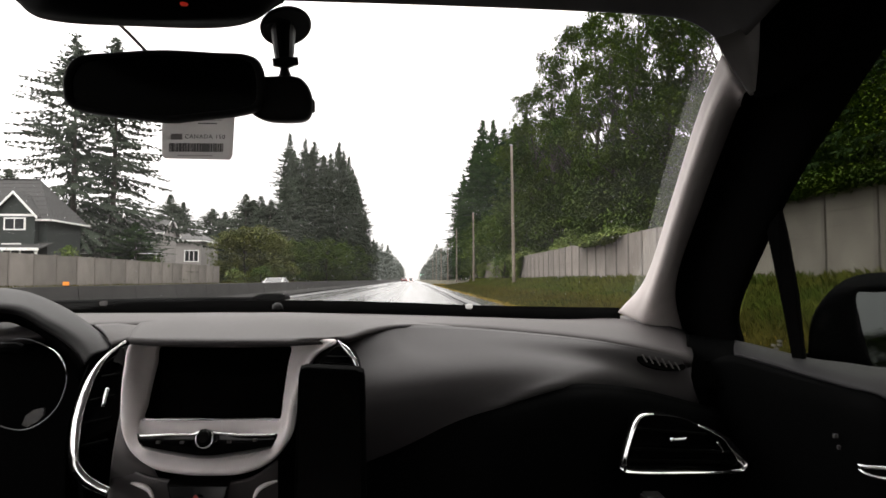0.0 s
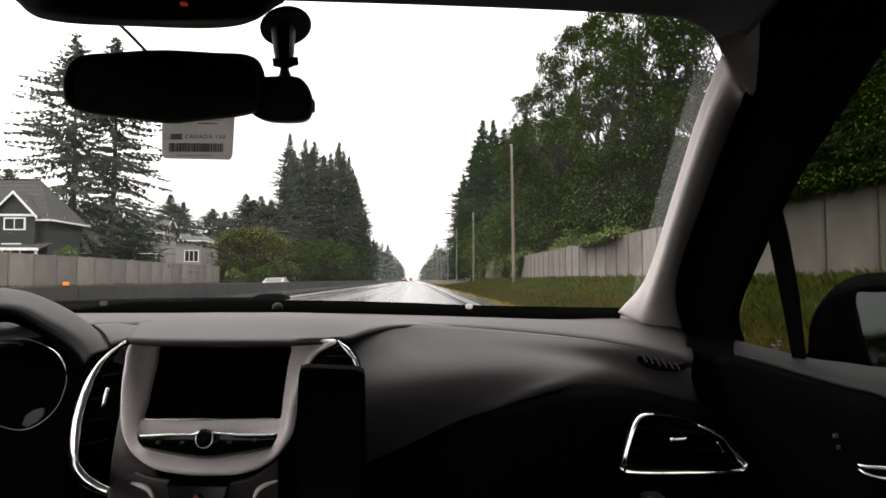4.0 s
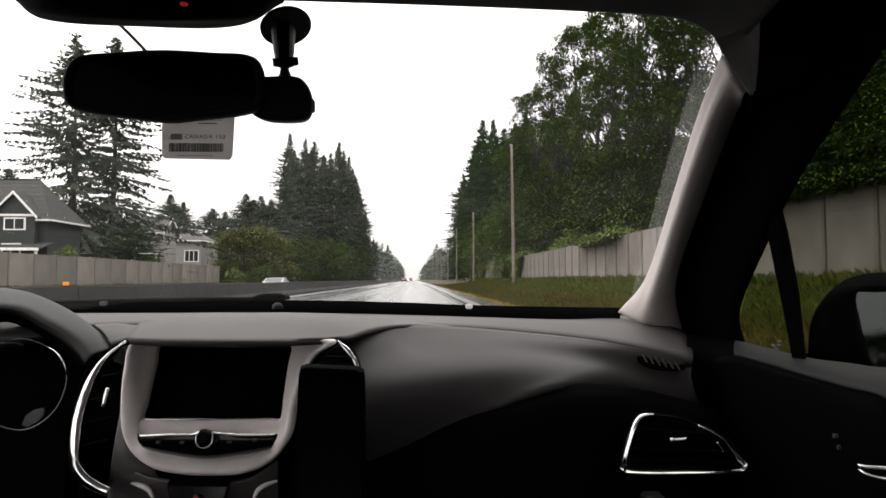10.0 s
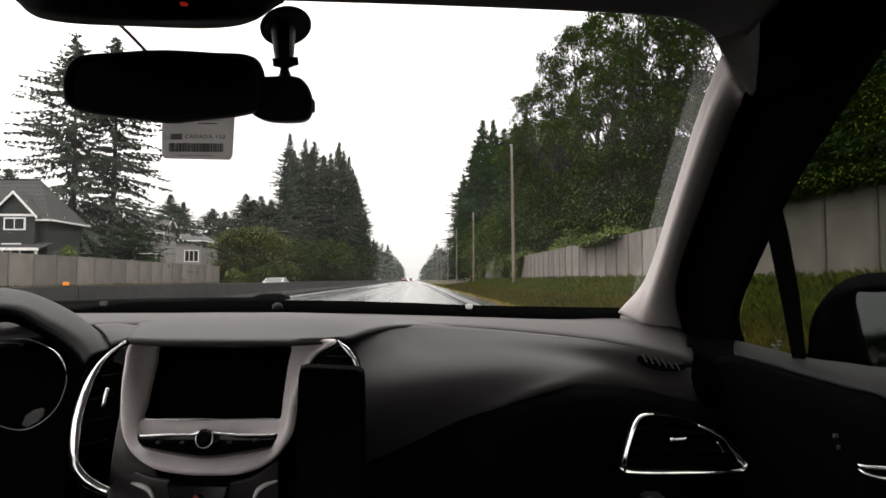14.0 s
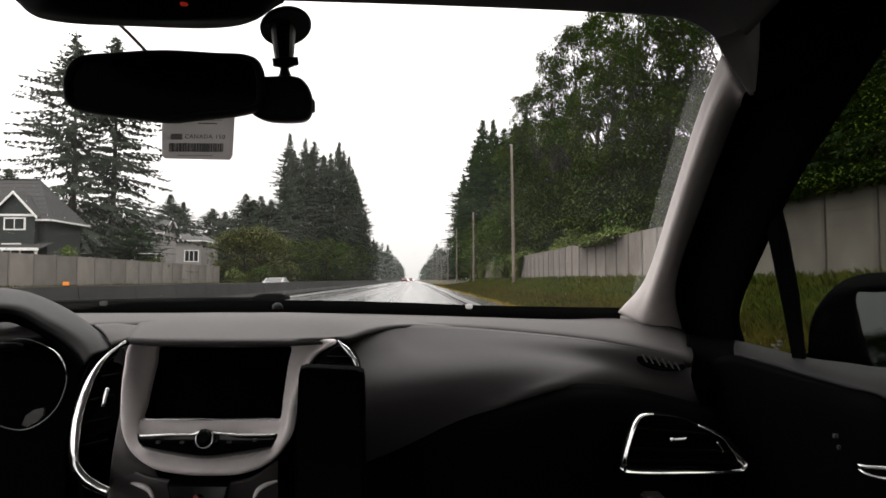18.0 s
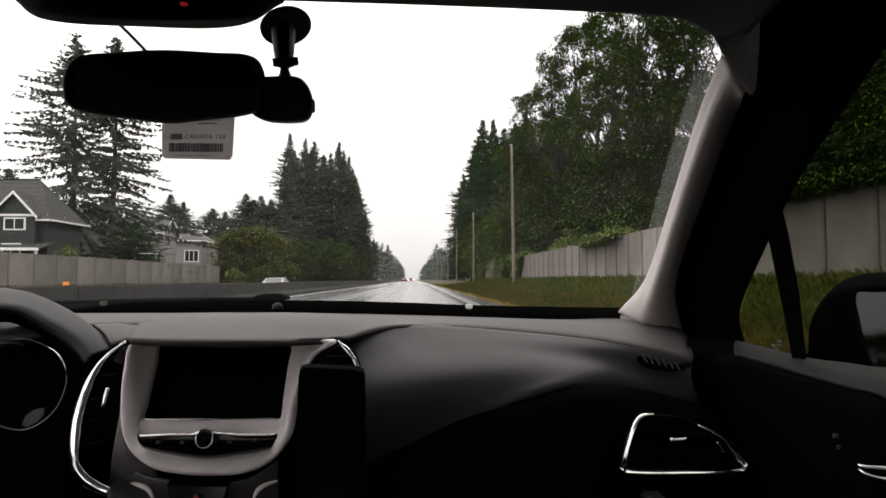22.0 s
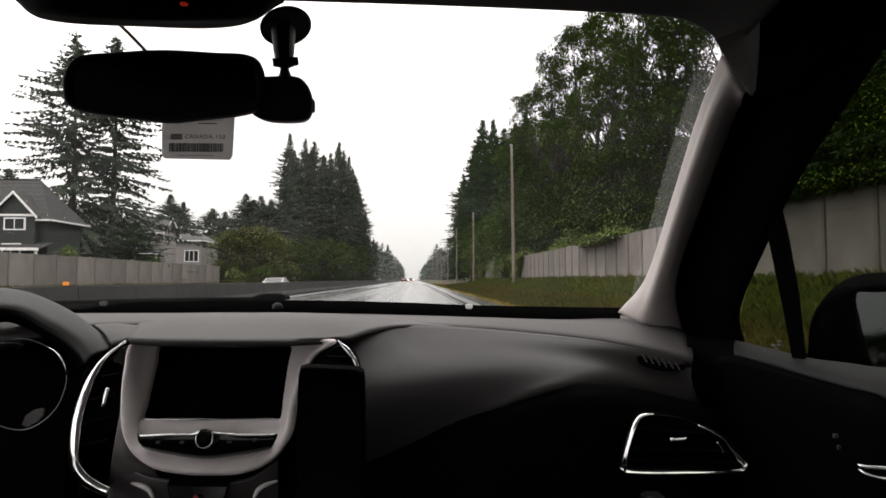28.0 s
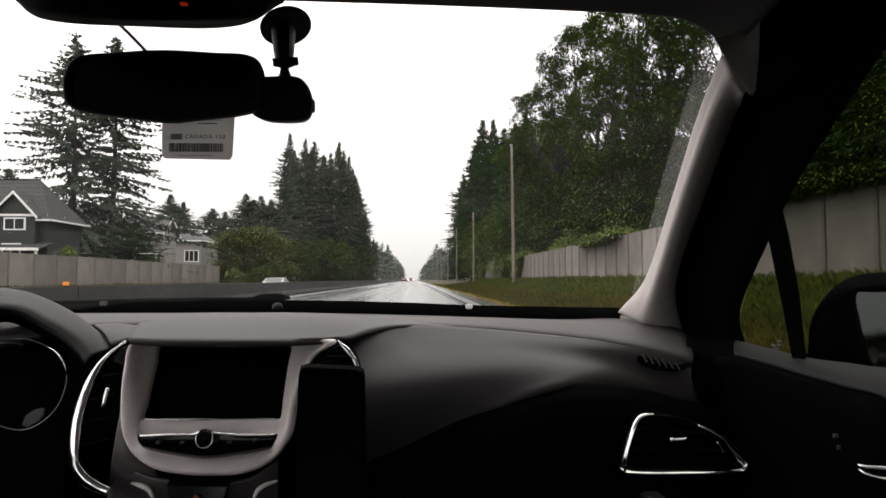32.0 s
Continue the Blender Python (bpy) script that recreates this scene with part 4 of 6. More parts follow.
    if hip:
        raw("hip_roof", [(x1 + o, y0 - o, eave - 0.2), (x1 + o, y1 + o, eave - 0.2), (x1 + o - hip, ym, ridge), (x1 + o, y0 - o, eave - 0.34), (x1 + o, y1 + o, eave - 0.34)], [(0, 1, 2), (0, 3, 4, 1), (0, 2, 3), (1, 4, 2)], tiles, h)
        part("side_gutter", box((x1 + o + 0.004, y0 - o, eave - 0.32), (x1 + o + 0.12, y1 + o, eave - 0.18), 0.02), WHITE_TRIM, h, "white gutter")
    for x in (x0,) if hip else (x0, x1):
        raw("gable_end", [(x, y0, eave - 0.01), (x, y1, eave - 0.01), (x, ym, ridge - 0.16)], [(0, 1, 2)], skin_mat, h)
        xb = x + (o if x == x1 else -o)
        for ye in (y0 - o, y1 + o):
            raw("barge_board", [(xx, y, zz) for xx in (xb - 0.04, xb + 0.04) for y, zz in ((ye, eave - 0.42), (ye, eave - 0.16), (ym, ridge + 0.04), (ym, ridge - 0.22))], [(0, 1, 2, 3), (7, 6, 5, 4), (0, 4, 5, 1), (3, 2, 6, 7)], WHITE_TRIM, h, "white barge board")
    part("gutter", box((x0 - o, y0 - o - 0.13, eave - 0.32), (x1 + o, y0 - o - 0.003, eave - 0.18), 0.02), WHITE_TRIM, h, "white gutter")
    part("ridge_cap", box((x0 - o, ym - 0.1, ridge + 0.01), (x1 + o - hip, ym + 0.1, ridge + 0.07), 0.02), tiles, h)
    if cross:
        cx, half, base, top = cross
        yf = y0 - 0.62
        raw("front_gable", [(cx - half, yf, base), (cx + half, yf, base), (cx, yf, top), (cx - half, ym, base), (cx + half, ym, base), (cx, ym, top)], [(0, 1, 2), (3, 5, 4), (0, 3, 4, 1)], skin_mat, h)
        part("bay_wall", box((cx - half + 0.02, yf + 0.004, z - 0.3), (cx + half - 0.02, y0 - 0.004, base - 0.004)), skin_mat, h)
        for sd in (-1, 1):
            e = cx + sd * (half + 0.3)
            drop = (top - base) * 0.3 / half
            raw("front_roof", [(x, y, zz) for y in (yf - 0.25, ym) for x, zz in ((e, base - drop + 0.06), (cx, top + 0.06), (cx, top + 0.16), (e, base - drop + 0.16))], [(0, 1, 5, 4), (2, 3, 7, 6), (0, 4, 7, 3), (0, 3, 2, 1), (4, 5, 6, 7)], tiles, h)
            raw("front_barge", [(x, y, zz) for y in (yf - 0.31, yf - 0.255) for x, zz in ((e, base - drop - 0.08), (cx, top - 0.06), (cx, top + 0.17), (e, base - drop + 0.16))], [(0, 1, 2, 3), (7, 6, 5, 4), (0, 4, 5, 1), (3, 2, 6, 7)], WHITE_TRIM, h, "white barge board")
        part("gable_band", box((cx - half - 0.05, yf - 0.06, base - 0.14), (cx + half + 0.05, yf - 0.003, base + 0.04)), WHITE_TRIM, h, "white trim board")
    for wx, wz, ww, wh, n in windows:
        yf = y0 - 0.62 if cross and abs(wx - cross[0]) < cross[1] else y0
        fr = part("window", box((wx - ww / 2 - 0.1, yf - 0.06, wz - 0.1), (wx + ww / 2 + 0.1, yf - 0.004, wz + wh + 0.1), 0.01), WHITE_TRIM, h, "white window frame")
        pw = ww / n
        for k in range(n):
            part("pane", box((wx - ww / 2 + k * pw + 0.04, yf - 0.075, wz), (wx - ww / 2 + (k + 1) * pw - 0.04, yf - 0.062, wz + wh)), HOUSE_GLASS, fr)
    if porch:
        raw("porch_roof", [(x, y, zz) for x in (x0 + 0.3, x1 + 0.5) for y, zz in ((y0 - 2.0, porch - 0.55), (y0 - 0.005, porch), (y0 - 0.005, porch - 0.1), (y0 - 2.0, porch - 0.65))], [(0, 1, 5, 4), (2, 3, 7, 6), (0, 4, 7, 3), (1, 2, 6, 5), (0, 3, 2, 1), (4, 5, 6, 7)], tiles, h, "low shingled porch roof")
        part("porch_fascia", box((x0 + 0.3, y0 - 2.1, porch - 0.72), (x1 + 0.5, y0 - 2.004, porch - 0.5), 0.01), WHITE_TRIM, h, "white porch fascia")
        for x in (x0 + 0.6, (x0 + x1) / 2, x1 + 0.2):
            part("porch_post", box((x - 0.09, y0 - 1.95, z - 0.3), (x + 0.09, y0 - 1.77, porch - 0.62)), WHITE_TRIM, h)
    return h


gable_house(-39.6, -29.1, 52.0, 5.0, 5.92, 9.35, (-31.35, 1.6, 6.10, 7.80), SIDING, "dark grey clapboard house with white gable trim", [(-31.3, 4.95, 1.5, 0.8, 2), (-31.5, 2.7, 1.3, 1.0, 2)], 3.9, 2.6)
gable_house(-35.8, -32.0, 66.0, 6.0, 6.3, 8.60, (-33.6, 1.6, 6.5, 8.2), STUCCO, "grey rendered house behind the tall firs", [(-34.9, 3.0, 1.4, 1.1, 3)], 4.2)
gable_house(-36.6, -31.2, 80.0, 5.0, 6.9, 8.82, None, STUCCO, "grey two-storey house with white gable trim", [(-33.0, 5.0, 1.3, 0.9, 2), (-35.0, 5.0, 1.2, 0.9, 2)], 4.7)
gable_house(-35.2, -30.6, 93.0, 8.0, 6.75, 8.0, None, STUCCO, "grey two-storey house among the roadside firs", [(-31.9, 3.6, 1.9, 1.5, 3)], 0, 2.0)
house(-60.0, 108, 11, 9, 4.8, 7.4, "low pale suburban house behind the panel wall", [(3.0, 2.9, 2.0, 1.2, 3), (-1.5, 2.9, 1.4, 1.2, 2)], True, PALE_STUCCO)

# ---------------------------------------------------------------- cars far ahead
CAR_RED = material("dark_red_car_paint", (0.12, 0.03, 0.03), 0.3, metal=0.3, coat=0.5)
CAR_GLASS = material("dark_car_window", (0.02, 0.022, 0.025), 0.1)
TAIL = glow("lit_tail_lamp", (1.0, 0.5, 0.42), 9.0)
TYRE = material("tyre_rubber", (0.015, 0.015, 0.015), 0.8)


def far_car(x, y, paint, lit, label):
    c = thing("car", (x, y, 0), label, "car", "traffic far ahead")
    prof = [(0, 0.35), (0, 0.85), (0.25, 0.95), (0.75, 1.42), (2.3, 1.45), (3.2, 0.98), (4.3, 0.85), (4.4, 0.4)]
    v = [(x + s * 0.88 * (0.86 if pz > 1.2 else 1), y + py, pz) for s in (-1, 1) for py, pz in prof]
    n = len(prof)
    f = [(i, (i + 1) % n, n + (i + 1) % n, n + i) for i in range(n)] + [tuple(range(n))[::-1], tuple(range(n, 2 * n))]
    raw("body", v, f, paint, c)
    raw("rear_window", [(x - 0.7, y + 0.28, 1.0), (x + 0.7, y + 0.28, 1.0), (x + 0.62, y + 0.69, 1.39), (x - 0.62, y + 0.69, 1.39)], [(0, 1, 2, 3)], CAR_GLASS, c)
    for s in (-1, 1):
        part("tail_lamp", box((x + s * 0.72 - 0.13, y - 0.03, 0.68), (x + s * 0.72 + 0.13, y + 0.02, 0.86), 0.01), lit, c)
        for wy in (0.8, 3.5):
            w = part("wheel", disc((x + s * 0.78, y + wy, 0.32), (1, 0, 0), 0.32, 0.2, 16), TYRE, c)
    return c


def oncoming_car(x, y, paint, label):
    """A car facing the viewer on the opposite carriageway, with lit headlamps."""
    c = thing("car", (x, y, 0), label, "car", "oncoming traffic")
    floor_z = -0.25
    prof = [(0, 0.35), (0.02, 0.70), (0.25, 0.82), (1.0, 0.94), (1.85, 1.36), (3.3, 1.40), (4.2, 1.0), (4.4, 0.45)]
    n = len(prof)
    v = [(x + s * 0.9 * (0.84 if pz > 1.2 else 1), y + py, pz) for s in (-1, 1) for py, pz in prof]
    raw("body", v, [(i, (i + 1) % n, n + (i + 1) % n, n + i) for i in range(n)] + [tuple(range(n))[::-1], tuple(range(n, 2 * n))], paint, c)
    raw("windscreen", [(x - 0.8, y + 1.02, 0.975), (x + 0.8, y + 1.02, 0.975), (x + 0.69, y + 1.80, 1.355), (x - 0.69, y + 1.80, 1.355)], [(0, 1, 2, 3)], CAR_GLASS, c, "dark windscreen")
    part("grille", box((x - 0.45, y - 0.03, 0.55), (x + 0.45, y + 0.015, 0.74), 0.01), RUBBER, c)
    part("bumper", box((x - 0.88, y - 0.06, 0.3), (x + 0.88, y + 0.1, 0.5), 0.03), paint, c)
    for s in (-1, 1):
        part("headlamp", box((x + s * 0.68 - 0.16, y - 0.02, 0.6), (x + s * 0.68 + 0.16, y + 0.06, 0.72), 0.02), HEADLAMP, c, "lit headlamp")
        raw("side_window", [(x + s * 0.885, y + 1.3, 0.98), (x + s * 0.885, y + 3.9, 1.0), (x + s * 0.775, y + 3.25, 1.34), (x + s * 0.775, y + 1.95, 1.32)], [(0, 1, 2, 3)], CAR_GLASS, c)
        part("door_mirror", box((x + s * 0.99 - 0.1, y + 1.25, 0.93), (x + s * 0.99 + 0.1, y + 1.36, 1.06), 0.02), paint, c)
        for wy in (0.85, 3.5):
            part("wheel", disc((x + s * 0.8, y + wy, 0.34), (1, 0, 0), 0.34, 0.22, 18), TYRE, c)
    c.location.z = floor_z
    return c


HEADLAMP = glow("lit_headlamp", (1.0, 0.86, 0.7), 8.0)
CAR_WHITE = material("white_car_paint", (0.42, 0.42, 0.42), 0.3, coat=0.5, vary=0.05)
oncoming_car(-13.2, 60, CAR_WHITE, "white hatchback oncoming beyond the concrete barrier")
oncoming_car(-14.6, 262, PAINT_GREY, "grey car oncoming far ahead with lit headlamps")
far_car(-3.0, 205, CAR_RED, material("unlit_tail_lamp", (0.3, 0.02, 0.02), 0.3), "dark red saloon car driving far ahead")
far_car(-1.0, 235, PAINT_GREY, TAIL, "grey car far ahead with lit tail lamps")

GREEN_LAMP = glow("green_signal_lens", (0.55, 1.0, 0.8), 5.0)


def traffic_signal(x, y, reach):
    t = thing("traffic_signal", (x, y, 0), "distant traffic signal on a steel mast showing green", "traffic signal")
    part("mast", sweep([(x, y, -0.2), (x, y, 3.0), (x, y, 5.6)], 0.11, 8, 8), STEEL, t)
    part("arm", sweep([(x, y, 5.5), (x - reach * 0.5, y, 5.7), (x - reach, y, 5.7)], 0.07, 8, 8), STEEL, t)
    for k in range(2):
        hx = x - reach * (0.5 + 0.5 * k)
        head = part("head", box((hx - 0.25, y - 0.2, 3.9), (hx + 0.25, y, 5.6), 0.04), RUBBER, t, "black signal head")
        part("lens", disc((hx, y - 0.22, 4.2), (0, 1, 0), 0.2, 0.06, 20), GREEN_LAMP, head, "lit green lens")
    return t


traffic_signal(7.4, 420, 2.6)

# ---------------------------------------------------------------- car: windscreen
screen = thing("windscreen", (0, 1.2, 0.9), "rain-spotted curved laminated windscreen of the car", "windscreen", kind="structure")


def glass_point(u, v):
    """A point of the windscreen: u across from -1 to 1, v up from 0 to 1."""
    x0, y0, z0 = 0.80 * u, 1.36 - 0.25 * u * u, 0.888
    x1, y1, z1 = 0.74 * u, 0.835 - 0.12 * u * u, 1.30
    bow = 0.012 * math.sin(math.pi * v)
    return Vector((x0 + (x1 - x0) * v, y0 + (y1 - y0) * v + bow, z0 + (z1 - z0) * v + bow))


pane = skin("pane", [[glass_point(u, v) for u in (-1, -0.6, -0.2, 0.2, 0.6, 1)] for v in (0, 0.25, 0.5, 0.75, 1)], GLASS, screen, "clear rain-spotted glass", 30, 4, thick=0)
pane.visible_shadow = False
skin("frit_band", [[(-0.704, 1.220, 0.898), (-0.443, 1.300, 0.902), (-0.002, 1.325, 0.907), (0.231, 1.320, 0.903), (0.382, 1.290, 0.898), (0.563, 1.220, 0.897), (0.646, 1.150, 0.898)],
                   [(-0.703, 1.220, 0.862), (-0.442, 1.300, 0.866), (-0.001, 1.325, 0.867), (0.231, 1.320, 0.865), (0.382, 1.290, 0.862), (0.562, 1.220, 0.861), (0.647, 1.140, 0.864)]], RUBBER, screen, "black ceramic band along the glass", 40, 2, thick=0.003)
for px in ((-0.337, 1.270, 0.903), (0.380, 1.270, 0.896)):
    part("clip", box((px[0] - 0.007, px[1] - 0.004, px[2] - 0.005), (px[0] + 0.007, px[1] + 0.004, px[2] + 0.005), 0.002), GREY_SLAT if px[0] < 0 else SIGN_WHITE, screen, "small pale glass clip")

WATER = bpy.data.materials.new("rain_water")
WATER.use_nodes = True
WATER.node_tree.nodes["Principled BSDF"].inputs["Transmission Weight"].default_value = 1.0
WATER.node_tree.nodes["Principled BSDF"].inputs["Roughness"].default_value = 0.0
WATER.node_tree.nodes["Principled BSDF"].inputs["IOR"].default_value = 1.33


def rain_drops(count):
    """Small flattened drops on the outer face of the windscreen."""
    rng = random.Random(8)
    vs, fs = [], []
    for _ in range(count):
        u, v = rng.uniform(-0.98, 0.98), rng.uniform(0.04, 0.98)
        wiped = noise.noise((u * 2.2, v * 1.7, 4.0)) + 0.5 * v
        if rng.random() > 0.25 + 0.9 * max(0.0, wiped):
            continue
        if rng.random() < (0.7 if v < 0.22 else 0.5 if v > 0.45 else 0.2):
            continue
        r = 0.00032 + 0.00055 * rng.random() ** 2.5
        c = glass_point(u, v)
        du = (glass_point(min(u + 0.01, 1), v) - glass_point(u - 0.01, v)).normalized()
        dv = (glass_point(u, min(v + 0.01, 1)) - glass_point(u, v - 0.01)).normalized()
        nn = du.cross(dv)
        if nn.z < 0:
            nn = -nn
        long = rng.uniform(0.9, 1.5)
        o = len(vs)
        c = c + nn * 0.0012
        for ring, (rad, up) in enumerate(((1.0, 0.0), (0.7, 0.3))):
            for k in range(6):
                a = k * math.pi / 3
                vs.append(c + du * (r * rad * math.cos(a)) + dv * (r * long * rad * math.sin(a)) + nn * (r * up))
        vs.append(c + nn * (r * 0.4))
        for k in range(6):
            k2 = (k + 1) % 6
            fs.append((o + k, o + k2, o + 6 + k2, o + 6 + k))
            fs.append((o + 6 + k, o + 6 + k2, o + 12))
        fs.append(tuple(o + k for k in range(5, -1, -1)))
    d = raw("rain_drops", vs, fs, WATER, screen, "small rain drops on the glass", True)
    tagged(d, kind="stuff")
    d.visible_shadow = False


rain_drops(20000)

WET_FILM = bpy.data.materials.new("unwiped_rain_film")
WET_FILM.use_nodes = True
fn, fl = WET_FILM.node_tree.nodes, WET_FILM.node_tree.links
fn.remove(fn["Principled BSDF"])
f_clear, f_milk, f_mix, f_ns, f_rg = fn.new("ShaderNodeBsdfTransparent"), fn.new("ShaderNodeBsdfTranslucent"), fn.new("ShaderNodeMixShader"), fn.new("ShaderNodeTexNoise"), fn.new("ShaderNodeMapRange")
f_milk.inputs[0].default_value = (0.8, 0.8, 0.79, 1)
f_ns.inputs["Scale"].default_value, f_ns.inputs["Detail"].default_value = 60, 6
f_rg.inputs["To Min"].default_value, f_rg.inputs["To Max"].default_value = 0.01, 0.085
fl.new(f_ns.outputs[0], f_rg.inputs[0])
fl.new(f_rg.outputs[0], f_mix.inputs[0])
fl.new(f_clear.outputs[0], f_mix.inputs[1])
fl.new(f_milk.outputs[0], f_mix.inputs[2])
fl.new(f_mix.outputs[0], fn["Material Output"].inputs["Surface"])
# Milky sheet added over the whole glass to lift dark tones like haze.
MIST = bpy.data.materials.new("fine_rain_mist")
MIST.use_nodes = True
mn, ml = MIST.node_tree.nodes, MIST.node_tree.links
mn.remove(mn["Principled BSDF"])
m_clear, m_milk, m_mix, m_ns, m_rg = mn.new("ShaderNodeBsdfTransparent"), mn.new("ShaderNodeBsdfTranslucent"), mn.new("ShaderNodeMixShader"), mn.new("ShaderNodeTexNoise"), mn.new("ShaderNodeMapRange")
m_milk.inputs[0].default_value = (0.8, 0.8, 0.8, 1)
m_ns.inputs["Scale"].default_value, m_ns.inputs["Detail"].default_value = 9, 8
m_rg.inputs["From Min"].default_value, m_rg.inputs["From Max"].default_value = 0.3, 0.7
m_rg.inputs["To Min"].default_value, m_rg.inputs["To Max"].default_value = 0.003, 0.011
ml.new(m_ns.outputs[0], m_rg.inputs[0])
ml.new(m_rg.outputs[0], m_mix.inputs[0])
ml.new(m_clear.outputs[0], m_mix.inputs[1])
ml.new(m_milk.outputs[0], m_mix.inputs[2])
ml.new(m_mix.outputs[0], mn["Material Output"].inputs["Surface"])
mist = skin("rain_mist", [[glass_point(u, v) + Vector((0, 0.002, 0.002)) for u in (-1, -0.6, -0.2, 0.2, 0.6, 1)] for v in (0, 0.25, 0.5, 0.75, 1)], MIST, screen, "fine rain mist on the glass, veiling the view as haze", 30, 4, thick=0)
mist.visible_shadow = False
film_in = [glass_point(0.842 + 0.03 * v, v) + Vector((0, 0, 0.003)) for v in (0.03, 0.25, 0.5, 0.75, 1.0)]
film_out = [glass_point(0.99, v) + Vector((0, 0, 0.003)) for v in (0.03, 0.25, 0.5, 0.75, 1.0)]
film = skin("rain_film", [film_in, film_out], WET_FILM, screen, "unwiped rain film at the glass edge", 24, 3, thick=0)
film.visible_shadow = False

# ---------------------------------------------------------------- car: shell
shell = thing("car_cabin", (0, 0, 0.2), "dark cabin shell of a saloon car", "car cabin", kind="structure")
# Headliner farther back is out of view, toned pale to bounce light forward.
LINER_PALE = material("pale_grey_headliner", (0.74, 0.70, 0.69), 0.9, vary=0.1, scale=40, bump=0.2, bump_scale=900)
edge = [(-0.66, 0.66, 1.25), (-0.5, 0.735, 1.285), (-0.169, 0.780, 1.295), (-0.037, 0.790, 1.301), (0.101, 0.800, 1.306), (0.317, 0.790, 1.299), (0.484, 0.760, 1.282), (0.578, 0.730, 1.264), (0.611, 0.710, 1.240), (0.630, 0.700, 1.210)]
skin("shaded_header", [[(x, y + 0.05, z + 0.05) for x, y, z in edge], [(x, y + 0.006, z + 0.008) for x, y, z in edge], edge, [(x, y - 0.03, z + 0.004) for x, y, z in edge],
                   [(x, y - 0.14, z + 0.022) for x, y, z in edge]], LINER, shell, "headliner front above the windscreen, darkened for shade", 48, 4, thick=0.003)
skin("roof_lining", [[(x, y - 0.141, z + 0.022) for x, y, z in edge], [(x * 1.02, 0.35, 1.345 - 0.09 * (x / 0.62) ** 4) for x, y, z in edge], [(x * 1.02, -0.4, 1.36 - 0.1 * (x / 0.62) ** 4) for x, y, z in edge], [(x, -1.3, 1.28 - 0.1 * (x / 0.62) ** 4) for x, y, z in edge]],
     LINER_PALE, shell, "pale grey cloth headliner", 48, 4, thick=0.003)
p_left = [(0.648, 1.150, 0.889), (0.679, 1.090, 0.950), (0.680, 0.970, 1.078), (0.666, 0.850, 1.171), (0.638, 0.720, 1.215)]
p_mid = [(0.680, 1.090, 0.872), (0.672, 1.020, 0.945), (0.669, 0.905, 1.070), (0.655, 0.785, 1.156), (0.635, 0.692, 1.186)]
p_right = [(0.753, 1.120, 0.844), (0.719, 1.075, 0.945), (0.720, 0.965, 1.078), (0.706, 0.840, 1.171), (0.652, 0.700, 1.168)]
skin("pillar_trim", [p_left, [((a + b) / 2 - 0.002, (c + d) / 2 - 0.004, (e + f) / 2) for (a, c, e), (b, d, f) in zip(p_left, p_mid)], p_mid, p_right], FABRIC, shell, "beige-grey moulded pillar trim", 40, 6, thick=0.006)
p_win = [(0.774, 0.960, 0.846), (0.752, 0.930, 0.908), (0.739, 0.820, 1.012), (0.727, 0.720, 1.088), (0.720, 0.565, 1.191)]
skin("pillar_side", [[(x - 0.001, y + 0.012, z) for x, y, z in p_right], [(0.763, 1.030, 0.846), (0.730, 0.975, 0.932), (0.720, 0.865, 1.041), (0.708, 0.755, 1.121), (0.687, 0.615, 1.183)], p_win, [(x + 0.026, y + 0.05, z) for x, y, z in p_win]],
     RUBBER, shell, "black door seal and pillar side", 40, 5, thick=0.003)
# Same headliner wrapping down, its dimness mixed into the tone.
CORNER = material("dimmed_corner_cloth", (0.11, 0.102, 0.1), 0.9, vary=0.1, scale=40, bump=0.2, bump_scale=900)
skin("lining_corner", [[(0.600, 0.672, 1.217), (0.615, 0.662, 1.177), (0.622, 0.642, 1.144)], [(0.611, 0.668, 1.218), (0.622, 0.656, 1.184), (0.624, 0.640, 1.145)], [(0.627, 0.664, 1.225), (0.632, 0.654, 1.191), (0.626, 0.640, 1.147)], [(0.653, 0.672, 1.244), (0.645, 0.662, 1.198), (0.631, 0.646, 1.150)]], CORNER, shell, "headliner corner above the pillar trim, dimmed for shade", 20, 4, thick=0.003)
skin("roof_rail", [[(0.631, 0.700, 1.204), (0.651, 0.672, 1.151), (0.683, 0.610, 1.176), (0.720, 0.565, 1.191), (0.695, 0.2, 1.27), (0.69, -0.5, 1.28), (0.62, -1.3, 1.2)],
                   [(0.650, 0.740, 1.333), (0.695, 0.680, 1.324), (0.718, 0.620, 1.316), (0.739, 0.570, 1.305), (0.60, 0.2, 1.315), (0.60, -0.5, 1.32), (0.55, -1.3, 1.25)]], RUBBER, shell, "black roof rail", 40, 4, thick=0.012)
# Unseen cabin back: lighter wall adds bounce light, dark floor cuts it.
REAR_BOUNCE = material("rear_bounce_grey", (0.34, 0.32, 0.315), 0.9, vary=0.15, scale=20, bump=0.2, bump_scale=600)
CARPET = material("black_carpet", (0.03, 0.028, 0.028), 0.95, vary=0.2, scale=30, bump=0.4, bump_scale=500, spec=0.05)
part("rear_wall", box((-0.75, -1.36, 0.2), (0.75, -1.3, 0.92)), REAR_BOUNCE, shell)
part("floor_pan", box((-0.75, -1.3, 0.18), (0.75, 1.0, 0.22)), CARPET, shell)
part("firewall", box((-0.75, 1.36, 0.2), (0.75, 1.40, 0.84)), BLACK, shell)
part("kick_panel", box((0.70, 0.92, 0.25), (0.76, 1.36, 0.83)), BLACK, shell)
